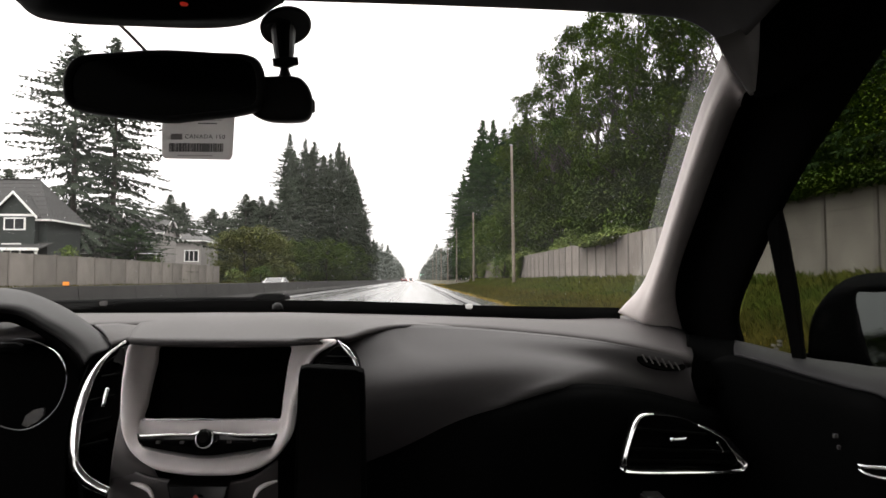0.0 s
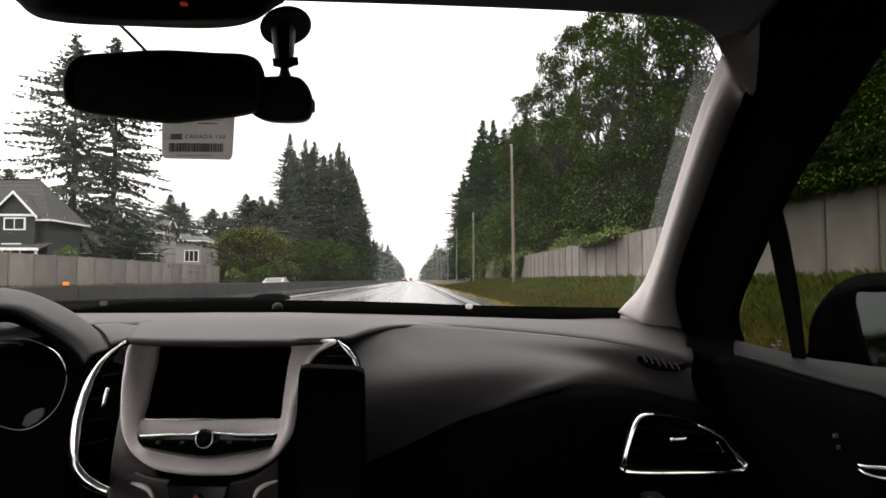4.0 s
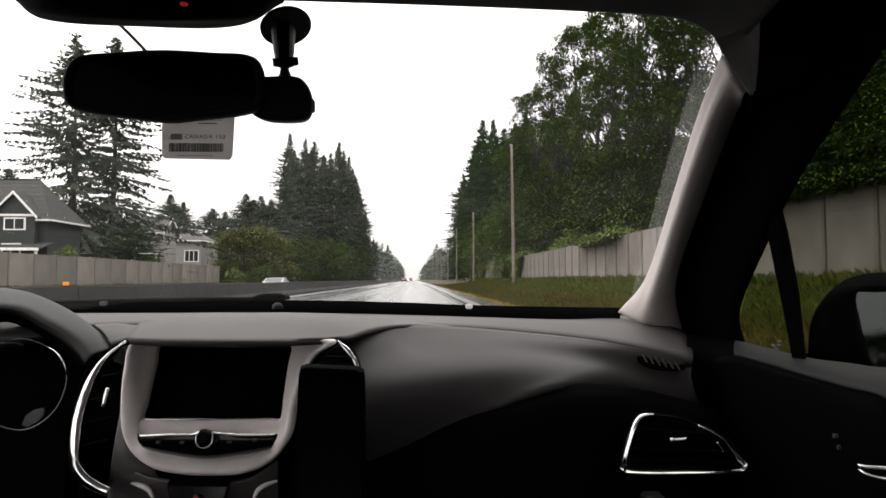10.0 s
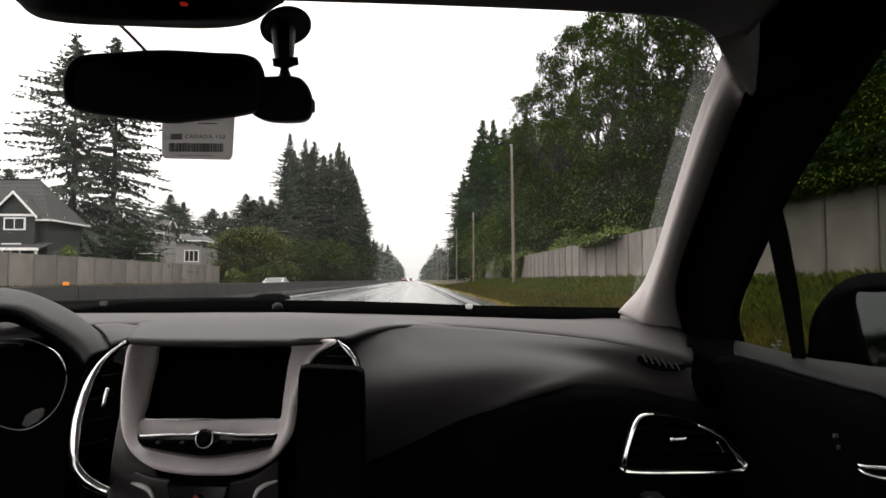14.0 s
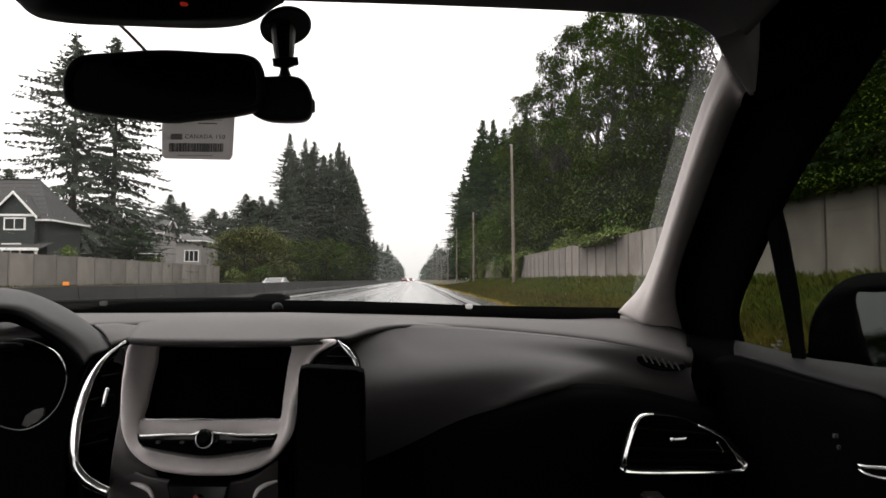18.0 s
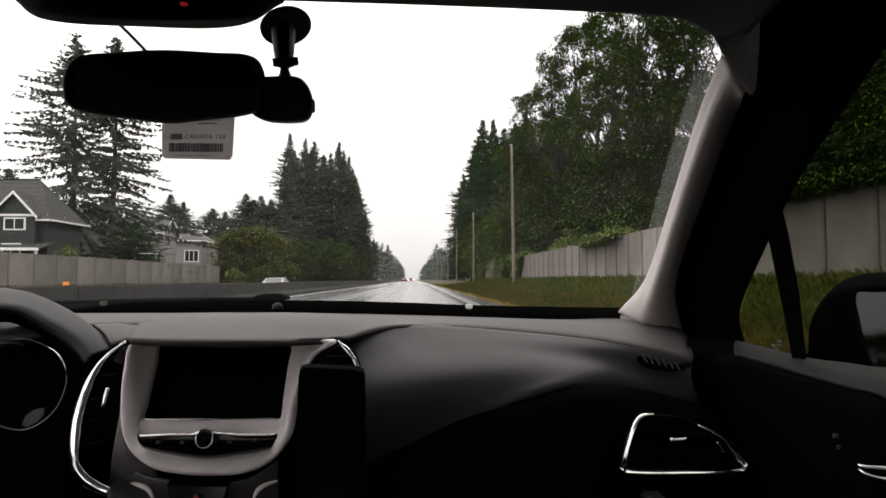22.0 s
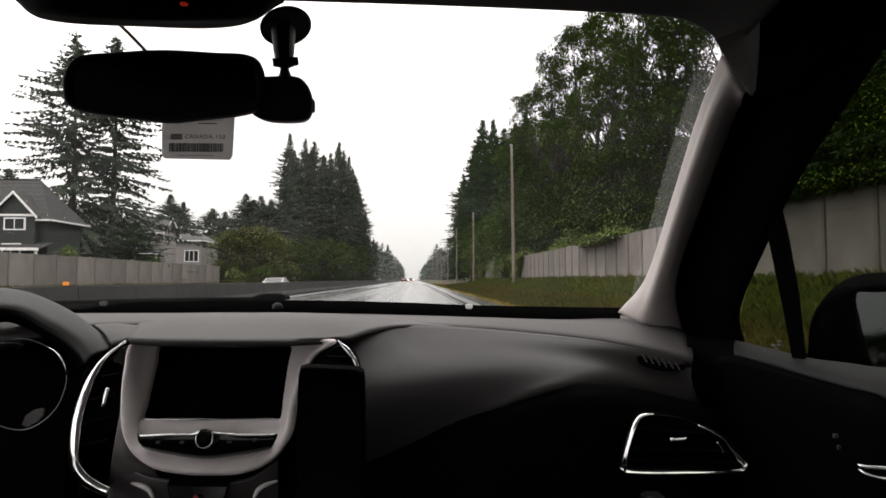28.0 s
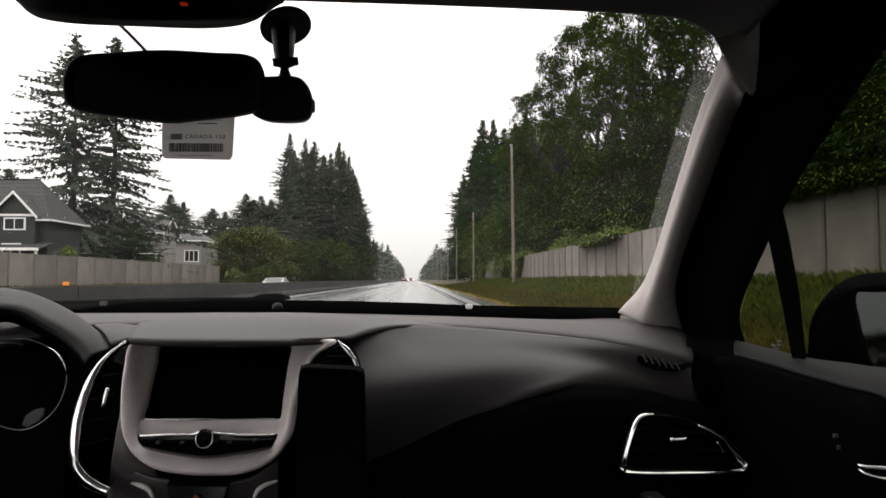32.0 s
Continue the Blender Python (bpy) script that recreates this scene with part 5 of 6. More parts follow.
part("side_wall", box((-0.80, -1.3, 0.2), (-0.755, 1.36, 0.86)), BLACK, shell)
for sx in (-1, 1):
    part("centre_pillar", box((sx * 0.72 - 0.04, -0.32, 0.84), (sx * 0.72 + 0.04, -0.2, 1.32), 0.01), BLACK, shell)
    part("rear_pillar", box((sx * 0.68 - 0.07, -1.36, 0.84), (sx * 0.68 + 0.07, -1.1, 1.30), 0.01), BLACK, shell)
skin("roof_skin", [[(x, y, z + 0.05 - 0.05 * (x / 0.7) ** 2) for x in (-0.78, -0.4, 0, 0.4, 0.78)] for y, z in ((0.86, 1.345), (0.4, 1.44), (-0.3, 1.46), (-1.4, 1.40))], PAINT_GREY, shell, "grey painted roof", 20, 4, thick=0.003)

# ---------------------------------------------------------------- car: outer body
body = thing("car_body", (0, 0, 0), "grey painted outer body of the saloon car", "car", kind="structure")
skin("bonnet", [[(x, 1.44 - 0.10 * (x / 0.8) ** 2, 0.845 - 0.05 * (x / 0.8) ** 2) for x in (-0.8, -0.4, 0, 0.4, 0.8)], [(x, 1.85 - 0.06 * (x / 0.8) ** 2, 0.80 - 0.06 * (x / 0.8) ** 2) for x in (-0.8, -0.4, 0, 0.4, 0.8)],
                [(x * 0.96, 2.22 - 0.12 * (x / 0.8) ** 2, 0.70 - 0.06 * (x / 0.8) ** 2) for x in (-0.8, -0.4, 0, 0.4, 0.8)]], PAINT_GREY, body, "grey bonnet", 24, 5)
skin("front_bumper", [[(x * 0.96, 2.22 - 0.12 * (x / 0.8) ** 2, 0.70 - 0.06 * (x / 0.8) ** 2) for x in (-0.8, -0.4, 0, 0.4, 0.8)], [(x, 2.36 - 0.2 * (x / 0.8) ** 2, 0.5) for x in (-0.84, -0.4, 0, 0.4, 0.84)], [(x, 2.30 - 0.2 * (x / 0.8) ** 2, 0.2) for x in (-0.84, -0.4, 0, 0.4, 0.84)]], PAINT_GREY, body, "grey front bumper", 24, 5)
skin("boot_lid", [[(x, -1.40, 0.93) for x in (-0.7, -0.35, 0, 0.35, 0.7)], [(x, -1.75, 0.96) for x in (-0.72, -0.35, 0, 0.35, 0.72)], [(x, -2.08, 0.93) for x in (-0.72, -0.35, 0, 0.35, 0.72)], [(x, -2.16, 0.6) for x in (-0.76, -0.35, 0, 0.35, 0.76)], [(x, -2.12, 0.22) for x in (-0.76, -0.35, 0, 0.35, 0.76)]], PAINT_GREY, body, "grey boot lid and rear bumper", 24, 4)
for sx in (-1, 1):
    skin("side_panel", [[(sx * 0.80, 2.16, 0.2), (sx * 0.84, 1.2, 0.2), (sx * 0.84, -1.0, 0.2), (sx * 0.76, -2.12, 0.22)], [(sx * 0.84, 2.14, 0.5), (sx * 0.88, 1.2, 0.5), (sx * 0.88, -1.0, 0.5), (sx * 0.78, -2.14, 0.55)],
                        [(sx * 0.77, 2.06, 0.64), (sx * 0.82, 1.3, 0.78), (sx * 0.82, -1.0, 0.82), (sx * 0.72, -2.06, 0.9)]], PAINT_GREY, body, "grey door and wing skin", 30, 5)
    for wy in (1.62, -1.1):
        wh = part("wheel", disc((sx * 0.80, wy, 0.31), (1, 0, 0), 0.31, 0.19, 32, 0.03), RUBBER, body, "black road tyre")
        part("rim", disc((sx * 0.885, wy, 0.31), (1, 0, 0), 0.20, 0.02, 24, 0.004), STEEL, wh, "steel wheel rim")

# ---------------------------------------------------------------- dashboard
dash = thing("dashboard", (0.27, 1.0, 0.6), "dark grey moulded car dashboard with silver centre stack", "dashboard")
cowl = [(-0.747, 1.200, 0.880), (-0.533, 1.270, 0.880), (-0.337, 1.310, 0.879), (-0.117, 1.325, 0.878), (0.114, 1.330, 0.876), (0.382, 1.300, 0.870), (0.565, 1.230, 0.869), (0.668, 1.170, 0.878), (0.733, 1.060, 0.859)]
mid = [(-0.662, 1.100, 0.875), (-0.438, 1.120, 0.880), (-0.287, 1.140, 0.882), (-0.065, 1.150, 0.882), (0.134, 1.160, 0.879), (0.369, 1.140, 0.876), (0.531, 1.090, 0.871), (0.620, 1.030, 0.864), (0.692, 0.955, 0.844)]
lip = [(-0.576, 1.000, 0.861), (-0.348, 0.980, 0.865), (-0.228, 1.020, 0.878), (-0.021, 1.000, 0.881), (0.185, 1.040, 0.877), (0.358, 1.020, 0.873), (0.505, 0.980, 0.863), (0.597, 0.940, 0.852), (0.671, 0.900, 0.837)]
skin("top_pad", [cowl, mid, lip, [(x, y + 0.01, z - 0.012) for x, y, z in lip]], SOFT_PAD, dash, "soft dark grey dash top", 60, 5)
# raised hood over the centre screen
skin("screen_hood", [[(-0.189, 1.120, 0.881), (-0.122, 1.140, 0.887), (-0.026, 1.150, 0.887), (0.076, 1.140, 0.887), (0.178, 1.120, 0.883), (0.258, 1.070, 0.878), (0.331, 1.030, 0.872)],
                     [(-0.147, 0.980, 0.878), (-0.082, 1.000, 0.884), (0.013, 1.000, 0.885), (0.119, 0.990, 0.884), (0.187, 1.010, 0.879), (0.258, 1.030, 0.877), (0.331, 1.025, 0.872)],
                     [(-0.115, 0.880, 0.870), (-0.047, 0.860, 0.870), (0.035, 0.860, 0.869), (0.121, 0.880, 0.867), (0.168, 0.910, 0.867), (0.208, 0.955, 0.875), (0.259, 0.990, 0.877), (0.331, 1.016, 0.871)],
                     [(-0.108, 0.870, 0.867), (-0.045, 0.855, 0.866), (0.036, 0.855, 0.865), (0.122, 0.875, 0.865), (0.169, 0.907, 0.865), (0.209, 0.953, 0.872), (0.259, 0.988, 0.876), (0.331, 1.016, 0.870)],
                     [(-0.116, 0.920, 0.860), (-0.061, 0.920, 0.858), (0.018, 0.920, 0.857), (0.098, 0.920, 0.858), (0.164, 0.950, 0.857), (0.207, 0.985, 0.866), (0.258, 1.010, 0.870), (0.331, 1.030, 0.865)]], SOFT_PAD, dash, "curved hood over the screen", 56, 5)
skin("passenger_panel", [[(0.129, 0.930, 0.853), (0.165, 0.935, 0.860), (0.202, 0.955, 0.870), (0.236, 0.975, 0.875), (0.269, 0.990, 0.876), (0.355, 0.985, 0.872), (0.497, 0.950, 0.861), (0.589, 0.915, 0.850), (0.651, 0.905, 0.838), (0.680, 0.935, 0.828)],
                         [(0.132, 0.903, 0.823), (0.168, 0.906, 0.830), (0.205, 0.919, 0.839), (0.239, 0.933, 0.846), (0.272, 0.944, 0.849), (0.358, 0.944, 0.853), (0.500, 0.925, 0.848), (0.592, 0.909, 0.837), (0.654, 0.906, 0.824), (0.680, 0.935, 0.811)],
                         [(0.140, 0.863, 0.766), (0.200, 0.863, 0.779), (0.244, 0.867, 0.793), (0.346, 0.879, 0.814), (0.482, 0.884, 0.826), (0.584, 0.905, 0.813), (0.668, 0.918, 0.794), (0.685, 0.945, 0.789)],
                         [(0.131, 0.925, 0.664), (0.204, 0.911, 0.692), (0.260, 0.898, 0.719), (0.345, 0.875, 0.762), (0.463, 0.856, 0.806), (0.574, 0.897, 0.797), (0.681, 0.928, 0.769), (0.688, 0.955, 0.768)],
                         [(0.129, 0.937, 0.656), (0.203, 0.923, 0.685), (0.260, 0.910, 0.712), (0.347, 0.887, 0.756), (0.465, 0.869, 0.800), (0.577, 0.907, 0.790), (0.685, 0.935, 0.763), (0.688, 0.960, 0.763)]], PANEL, dash, "grained grey passenger-side panel", 60, 6)
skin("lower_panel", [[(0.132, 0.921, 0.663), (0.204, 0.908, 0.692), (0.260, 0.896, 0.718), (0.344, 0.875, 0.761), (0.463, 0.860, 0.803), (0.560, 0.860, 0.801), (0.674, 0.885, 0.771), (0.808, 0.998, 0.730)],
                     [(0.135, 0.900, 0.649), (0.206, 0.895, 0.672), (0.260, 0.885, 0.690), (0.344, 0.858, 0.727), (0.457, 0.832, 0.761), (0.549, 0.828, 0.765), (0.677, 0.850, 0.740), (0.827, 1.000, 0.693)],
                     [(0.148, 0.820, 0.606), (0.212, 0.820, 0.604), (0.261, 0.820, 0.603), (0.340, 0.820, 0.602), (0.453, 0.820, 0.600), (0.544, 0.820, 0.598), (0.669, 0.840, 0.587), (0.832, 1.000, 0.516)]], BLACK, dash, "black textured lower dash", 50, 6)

part("crease_piping", sweep([(0.244, 0.898, 0.713), (0.311, 0.886, 0.744), (0.368, 0.875, 0.771), (0.422, 0.869, 0.791), (0.465, 0.866, 0.801), (0.512, 0.866, 0.803), (0.565, 0.871, 0.798), (0.614, 0.884, 0.786)], 0.0022, 40, 8), PANEL, dash, "moulded crease along the panel")
part("demister_slot", sweep([(-0.062, 1.258, 0.882), (0.011, 1.262, 0.882), (0.091, 1.262, 0.881)], 0.0016, 16, 6), RUBBER, dash, "thin dark demister slot")
skin("bridge_panel", [[(-0.213, 0.985, 0.878), (-0.181, 0.985, 0.880), (-0.145, 0.975, 0.877)], [(-0.176, 0.940, 0.869), (-0.153, 0.935, 0.871), (-0.132, 0.930, 0.873)], [(-0.148, 0.905, 0.857), (-0.134, 0.900, 0.862), (-0.121, 0.895, 0.866)]], SOFT_PAD, dash, "grey panel between the hoods", 16, 4)
part("seam", sweep([(-0.218, 0.990, 0.880), (-0.177, 0.975, 0.881), (-0.141, 0.962, 0.878)], 0.0008, 12, 6), RUBBER, dash, "dark trim seam")
# centre stack
bez_out = [(-0.107, 0.874, 0.866), (-0.066, 0.890, 0.869), (0.042, 0.890, 0.868), (0.120, 0.885, 0.867), (0.160, 0.885, 0.864), (0.137, 0.876, 0.849), (0.124, 0.862, 0.829), (0.114, 0.835, 0.794), (0.111, 0.815, 0.753), (0.095, 0.799, 0.728), (0.062, 0.795, 0.714), (0.021, 0.794, 0.712), (-0.014, 0.795, 0.714), (-0.046, 0.797, 0.721), (-0.072, 0.803, 0.737), (-0.089, 0.811, 0.761), (-0.100, 0.828, 0.793), (-0.108, 0.853, 0.835)]
bez_in = [(-0.083, 0.895, 0.859), (-0.048, 0.905, 0.863), (0.038, 0.905, 0.863), (0.081, 0.905, 0.861), (0.101, 0.895, 0.856), (0.099, 0.890, 0.837), (0.098, 0.880, 0.819), (0.097, 0.865, 0.791), (0.097, 0.842, 0.767), (0.078, 0.840, 0.766), (0.042, 0.840, 0.766), (0.006, 0.840, 0.766), (-0.030, 0.840, 0.767), (-0.052, 0.840, 0.767), (-0.082, 0.842, 0.767), (-0.083, 0.852, 0.786), (-0.084, 0.868, 0.811), (-0.084, 0.883, 0.835)]
bez_mid = [tuple(0.5 * (a[i] + b[i]) - (0.003 if i == 1 else 0) for i in range(3)) for a, b in zip(bez_out, bez_in)]
def blend(a, b, t, dy=0.0):
    return [tuple(p[i] + (q[i] - p[i]) * t + (dy if i == 1 else 0) for i in range(3)) for p, q in zip(a, b)]


skin("centre_bezel", [blend(bez_out, bez_out, 0, 0.035), blend(bez_out, bez_out, 0, 0.008), blend(bez_out, bez_mid, 0.12, -0.003), blend(bez_out, bez_mid, 0.4, -0.004), blend(bez_out, bez_mid, 0.75, -0.001), blend(bez_mid, bez_in, 0.15, 0.003), blend(bez_mid, bez_in, 0.8), blend(bez_mid, bez_in, 0.96), bez_in, blend(bez_in, bez_in, 0, 0.002), blend(bez_in, bez_in, 0, 0.012)],
     SILVER, dash, "satin silver centre-stack surround", 90, 3, True, 0.002)
part("display", slab([(-0.090, 0.868, 0.759), (0.094, 0.868, 0.757), (0.098, 0.918, 0.865), (-0.097, 0.918, 0.866)], (0, 0.012, 0.004), 0, 0.001), SCREEN, dash, "dark switched-off touch screen")
bar = skin("button_bar", [[(-0.067, 0.800, 0.760), (-0.027, 0.795, 0.762), (0.018, 0.792, 0.765), (0.061, 0.795, 0.761), (0.102, 0.800, 0.758)],
                          [(-0.064, 0.797, 0.756), (-0.026, 0.793, 0.753), (0.018, 0.790, 0.750), (0.062, 0.793, 0.752), (0.101, 0.797, 0.754)],
                          [(-0.060, 0.800, 0.749), (-0.028, 0.797, 0.743), (0.017, 0.794, 0.738), (0.061, 0.797, 0.742), (0.095, 0.800, 0.747)],
                          [(-0.059, 0.815, 0.741), (-0.033, 0.815, 0.735), (0.012, 0.812, 0.730), (0.056, 0.815, 0.734), (0.087, 0.815, 0.739)]], GLOSS_BLACK, dash, "gloss black button strip", 40, 4)
part("strip_trim", ribbon([(-0.063, 0.792, 0.761), (-0.025, 0.788, 0.763), (0.003, 0.785, 0.764), (0.018, 0.783, 0.769), (0.033, 0.785, 0.765), (0.063, 0.788, 0.762), (0.100, 0.792, 0.761)], 0.004, (-0.1, -0.5, 0.85), 40, 0.001), CHROME, bar, "thin chrome line")
kn = (0.022, 0.772, 0.761)
part("knob", disc((kn[0], kn[1] + 0.008, kn[2]), (0, -1, 0.3), 0.0092, 0.024, 32, 0.002), GLOSS_BLACK, bar, "round volume knob")
part("knob_ring", sweep([(kn[0] + 0.0096 * math.cos(a), kn[1] - 0.001 + 0.0028 * math.sin(a), kn[2] + 0.0096 * math.sin(a)) for a in (k * math.pi / 6 for k in range(12))], 0.0012, 36, 8, closed=True), CHROME, bar, "chrome knob ring")
for c in ((-0.038, 0.787, 0.754), (-0.009, 0.785, 0.754), (0.047, 0.785, 0.754), (0.077, 0.787, 0.755)):
    part("icon", box((c[0] - 0.0022, c[1] - 0.001, c[2] - 0.0014), (c[0] + 0.0022, c[1] + 0.006, c[2] + 0.0014)), GREY_SLAT, bar, "small grey button mark")
# Base and flank wear the shade-darkened silver.
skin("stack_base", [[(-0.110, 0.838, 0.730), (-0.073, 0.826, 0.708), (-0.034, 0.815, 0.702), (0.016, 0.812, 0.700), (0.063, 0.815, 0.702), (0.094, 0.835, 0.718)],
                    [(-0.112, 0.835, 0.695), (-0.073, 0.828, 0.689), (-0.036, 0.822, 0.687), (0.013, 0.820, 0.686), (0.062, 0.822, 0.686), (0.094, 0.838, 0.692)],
                    [(-0.119, 0.850, 0.655), (-0.080, 0.845, 0.653), (-0.042, 0.840, 0.650), (0.008, 0.840, 0.649), (0.058, 0.840, 0.649), (0.091, 0.855, 0.650)]], STACK_SHADED, dash, "silver lower centre stack", 30, 5)
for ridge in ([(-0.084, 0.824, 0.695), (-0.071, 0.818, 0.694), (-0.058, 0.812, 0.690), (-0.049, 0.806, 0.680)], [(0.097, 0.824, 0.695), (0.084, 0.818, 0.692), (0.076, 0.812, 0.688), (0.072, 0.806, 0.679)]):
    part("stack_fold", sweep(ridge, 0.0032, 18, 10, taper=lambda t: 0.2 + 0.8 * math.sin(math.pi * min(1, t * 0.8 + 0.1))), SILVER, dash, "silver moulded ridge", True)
skin("stack_flank", [[(-0.104, 0.835, 0.786), (-0.102, 0.822, 0.766), (-0.101, 0.812, 0.744), (-0.109, 0.822, 0.713), (-0.130, 0.860, 0.659)], [(-0.094, 0.828, 0.778), (-0.089, 0.818, 0.756), (-0.085, 0.813, 0.733), (-0.087, 0.826, 0.704), (-0.100, 0.865, 0.655)], [(-0.087, 0.840, 0.765), (-0.077, 0.830, 0.742), (-0.065, 0.826, 0.722), (-0.056, 0.836, 0.693), (-0.067, 0.875, 0.649)]], FLANK_SHADED, dash, "silver lower flank of the stack, darkened for shade", 30, 6)
# Silver lip made of chrome so its highlight shows as a bright line.
part("bezel_lip_glint", ribbon([(-0.076, 0.832, 0.772), (-0.027, 0.831, 0.771), (0.044, 0.831, 0.771), (0.097, 0.832, 0.770)], 0.0026, (-0.05, -0.5, 0.85), 16, 0.0012), CHROME, dash, "lip below the screen, chromed to stand for its highlight")
part("vent_cap", slab([(-0.127, 0.862, 0.842), (-0.121, 0.866, 0.858), (-0.117, 0.867, 0.858), (-0.113, 0.864, 0.846), (-0.111, 0.860, 0.834), (-0.120, 0.861, 0.840)], (0, 0.02, 0), 24, 0.001), HOOD, dash, "dark grey vent cap")
hz = part("hazard_switch", slab([(-0.032, 0.800, 0.699), (0.043, 0.800, 0.698), (0.034, 0.790, 0.654), (-0.017, 0.790, 0.655)], (0, 0.02, 0.005), 0, 0.002), GLOSS_BLACK, dash, "black hazard switch")
raw("triangle_mark", [(0.002, 0.788, 0.686), (0.013, 0.788, 0.686), (0.007, 0.789, 0.691)], [(0, 1, 2)], DIM_RED, hz, "red warning triangle")


def centre_vent(outline, push, louvres, chrome, tab, tab2):
    v = part("centre_vent", slab(outline, push, 40, 0.002), DEEP, dash, "tall black air vent")
    if chrome:
        part("chrome_edge", ribbon(chrome, 0.0150 if tab else 0.0066, (-0.22, -0.87, 0.44), 60, 0.0016, taper=lambda t: 0.2 + 0.8 * min(1, max(0.0, (t - 0.06) * 4.5)) * (1 - 0.35 * max(0, 2 * t - 1))), CHROME, v, "bright chrome vent edge")
    for a, b in louvres:
        part("louvre", sweep([a, b], 0.0025, 4, 6), DEEP, v)
    if tab:
        part("tab", ribbon([tab, tab2], 0.0052, (-0.3, -0.8, 0.5), 6), CHROME, v, "chrome vent tab")
    return v


centre_vent([(-0.125, 0.888, 0.852), (-0.116, 0.882, 0.835), (-0.106, 0.852, 0.788), (-0.099, 0.826, 0.740), (-0.119, 0.846, 0.679), (-0.129, 0.800, 0.712), (-0.146, 0.810, 0.738), (-0.151, 0.820, 0.770), (-0.151, 0.838, 0.802), (-0.143, 0.860, 0.835)], (0, 0.05, 0),
            [((-0.140, 0.830, 0.796), (-0.112, 0.834, 0.802)), ((-0.141, 0.820, 0.770), (-0.110, 0.824, 0.776)), ((-0.138, 0.808, 0.745), (-0.108, 0.812, 0.751)), ((-0.136, 0.850, 0.823), (-0.115, 0.854, 0.826))],
            [(-0.114, 0.868, 0.868), (-0.138, 0.862, 0.847), (-0.150, 0.850, 0.822), (-0.153, 0.828, 0.784), (-0.145, 0.803, 0.750), (-0.140, 0.795, 0.727), (-0.127, 0.791, 0.712), (-0.109, 0.788, 0.702), (-0.094, 0.785, 0.697)], (-0.117, 0.825, 0.813), (-0.119, 0.818, 0.791))
centre_vent([(0.144, 0.862, 0.839), (0.152, 0.868, 0.851), (0.168, 0.872, 0.860), (0.185, 0.868, 0.847), (0.195, 0.858, 0.829), (0.193, 0.850, 0.804), (0.171, 0.850, 0.804), (0.152, 0.850, 0.812)], (0, 0.05, 0),
            [((0.153, 0.860, 0.846), (0.183, 0.860, 0.845)), ((0.150, 0.857, 0.838), (0.189, 0.857, 0.835))],
            [(0.166, 0.875, 0.867), (0.178, 0.868, 0.856), (0.189, 0.862, 0.843), (0.196, 0.855, 0.829)], None, None)

# passenger vent
pv = part("passenger_vent", slab([(0.533, 0.790, 0.716), (0.538, 0.791, 0.742), (0.549, 0.792, 0.769), (0.565, 0.793, 0.779), (0.604, 0.796, 0.776), (0.638, 0.798, 0.763), (0.667, 0.800, 0.744), (0.689, 0.802, 0.713), (0.678, 0.801, 0.708), (0.603, 0.796, 0.709)], (0, 0.03, 0), 60, 0.001), SCREEN, dash, "black passenger air vent")
part("chrome_frame", ribbon([(0.570, 0.786, 0.783), (0.553, 0.784, 0.781), (0.543, 0.783, 0.770), (0.534, 0.782, 0.748), (0.528, 0.781, 0.727), (0.530, 0.781, 0.718), (0.544, 0.782, 0.714), (0.607, 0.788, 0.711), (0.671, 0.793, 0.710), (0.686, 0.794, 0.714), (0.681, 0.794, 0.728), (0.666, 0.793, 0.747), (0.647, 0.791, 0.759), (0.627, 0.790, 0.767)], 0.0108, (-0.52, -0.32, 0.79), 110, 0.0012,
                           taper=lambda t: 0.35 + 0.65 * min(1, 6 * t, 6 * (1 - t))), CHROME, pv, "bright chrome vent frame")
part("tab", ribbon([(0.586, 0.779, 0.753), (0.608, 0.779, 0.754)], 0.0048, (-0.52, -0.32, 0.79), 6), CHROME, pv, "chrome vent tab")
for a, b in (((0.546, 0.787, 0.764), (0.637, 0.790, 0.756)), ((0.538, 0.786, 0.740), (0.667, 0.792, 0.733)), ((0.536, 0.785, 0.726), (0.674, 0.793, 0.720))):
    part("louvre", sweep([a, b], 0.002, 6, 6), DEEP, pv)
part("thumbwheel_edge", ribbon([(0.648, 0.785, 0.747), (0.653, 0.785, 0.742), (0.657, 0.786, 0.735)], 0.0026, (-0.52, -0.32, 0.79), 8), CHROME, pv, "chrome thumbwheel edge")
gb = (0.575, 0.805, 0.671)
part("glove_box_latch", box((gb[0] - 0.013, gb[1] - 0.008, gb[2] - 0.012), (gb[0] + 0.013, gb[1] + 0.02, gb[2] + 0.006), 0.003), GREY_SLAT, dash, "grey glove box latch")
# demister grille at the pillar foot
gr = part("demister_grille", slab([(0.592, 0.906, 0.840), (0.609, 0.904, 0.842), (0.641, 0.902, 0.835), (0.661, 0.902, 0.826), (0.652, 0.898, 0.819), (0.618, 0.894, 0.822), (0.595, 0.898, 0.830)], (0, 0.02, -0.003), 30, 0.001), RUBBER, dash, "black demister grille")
for k in range(6):
    a, b = Vector((0.599, 0.898, 0.838)), Vector((0.645, 0.894, 0.827))
    c = a.lerp(b, k / 5)
    part("slat", sweep([c + Vector((-0.003, 0, 0.005)), c + Vector((0.003, -0.003, -0.006))], 0.0011, 4, 6), GREY_SLAT, gr)

# small items along the glass foot
s1 = thing("sunlight_sensor", (0.006, 1.240, 0.890), "small black domed light sensor on the dash", "sensor")
sc = (0.006, 1.240, 0.899)
dome = bmesh.new()
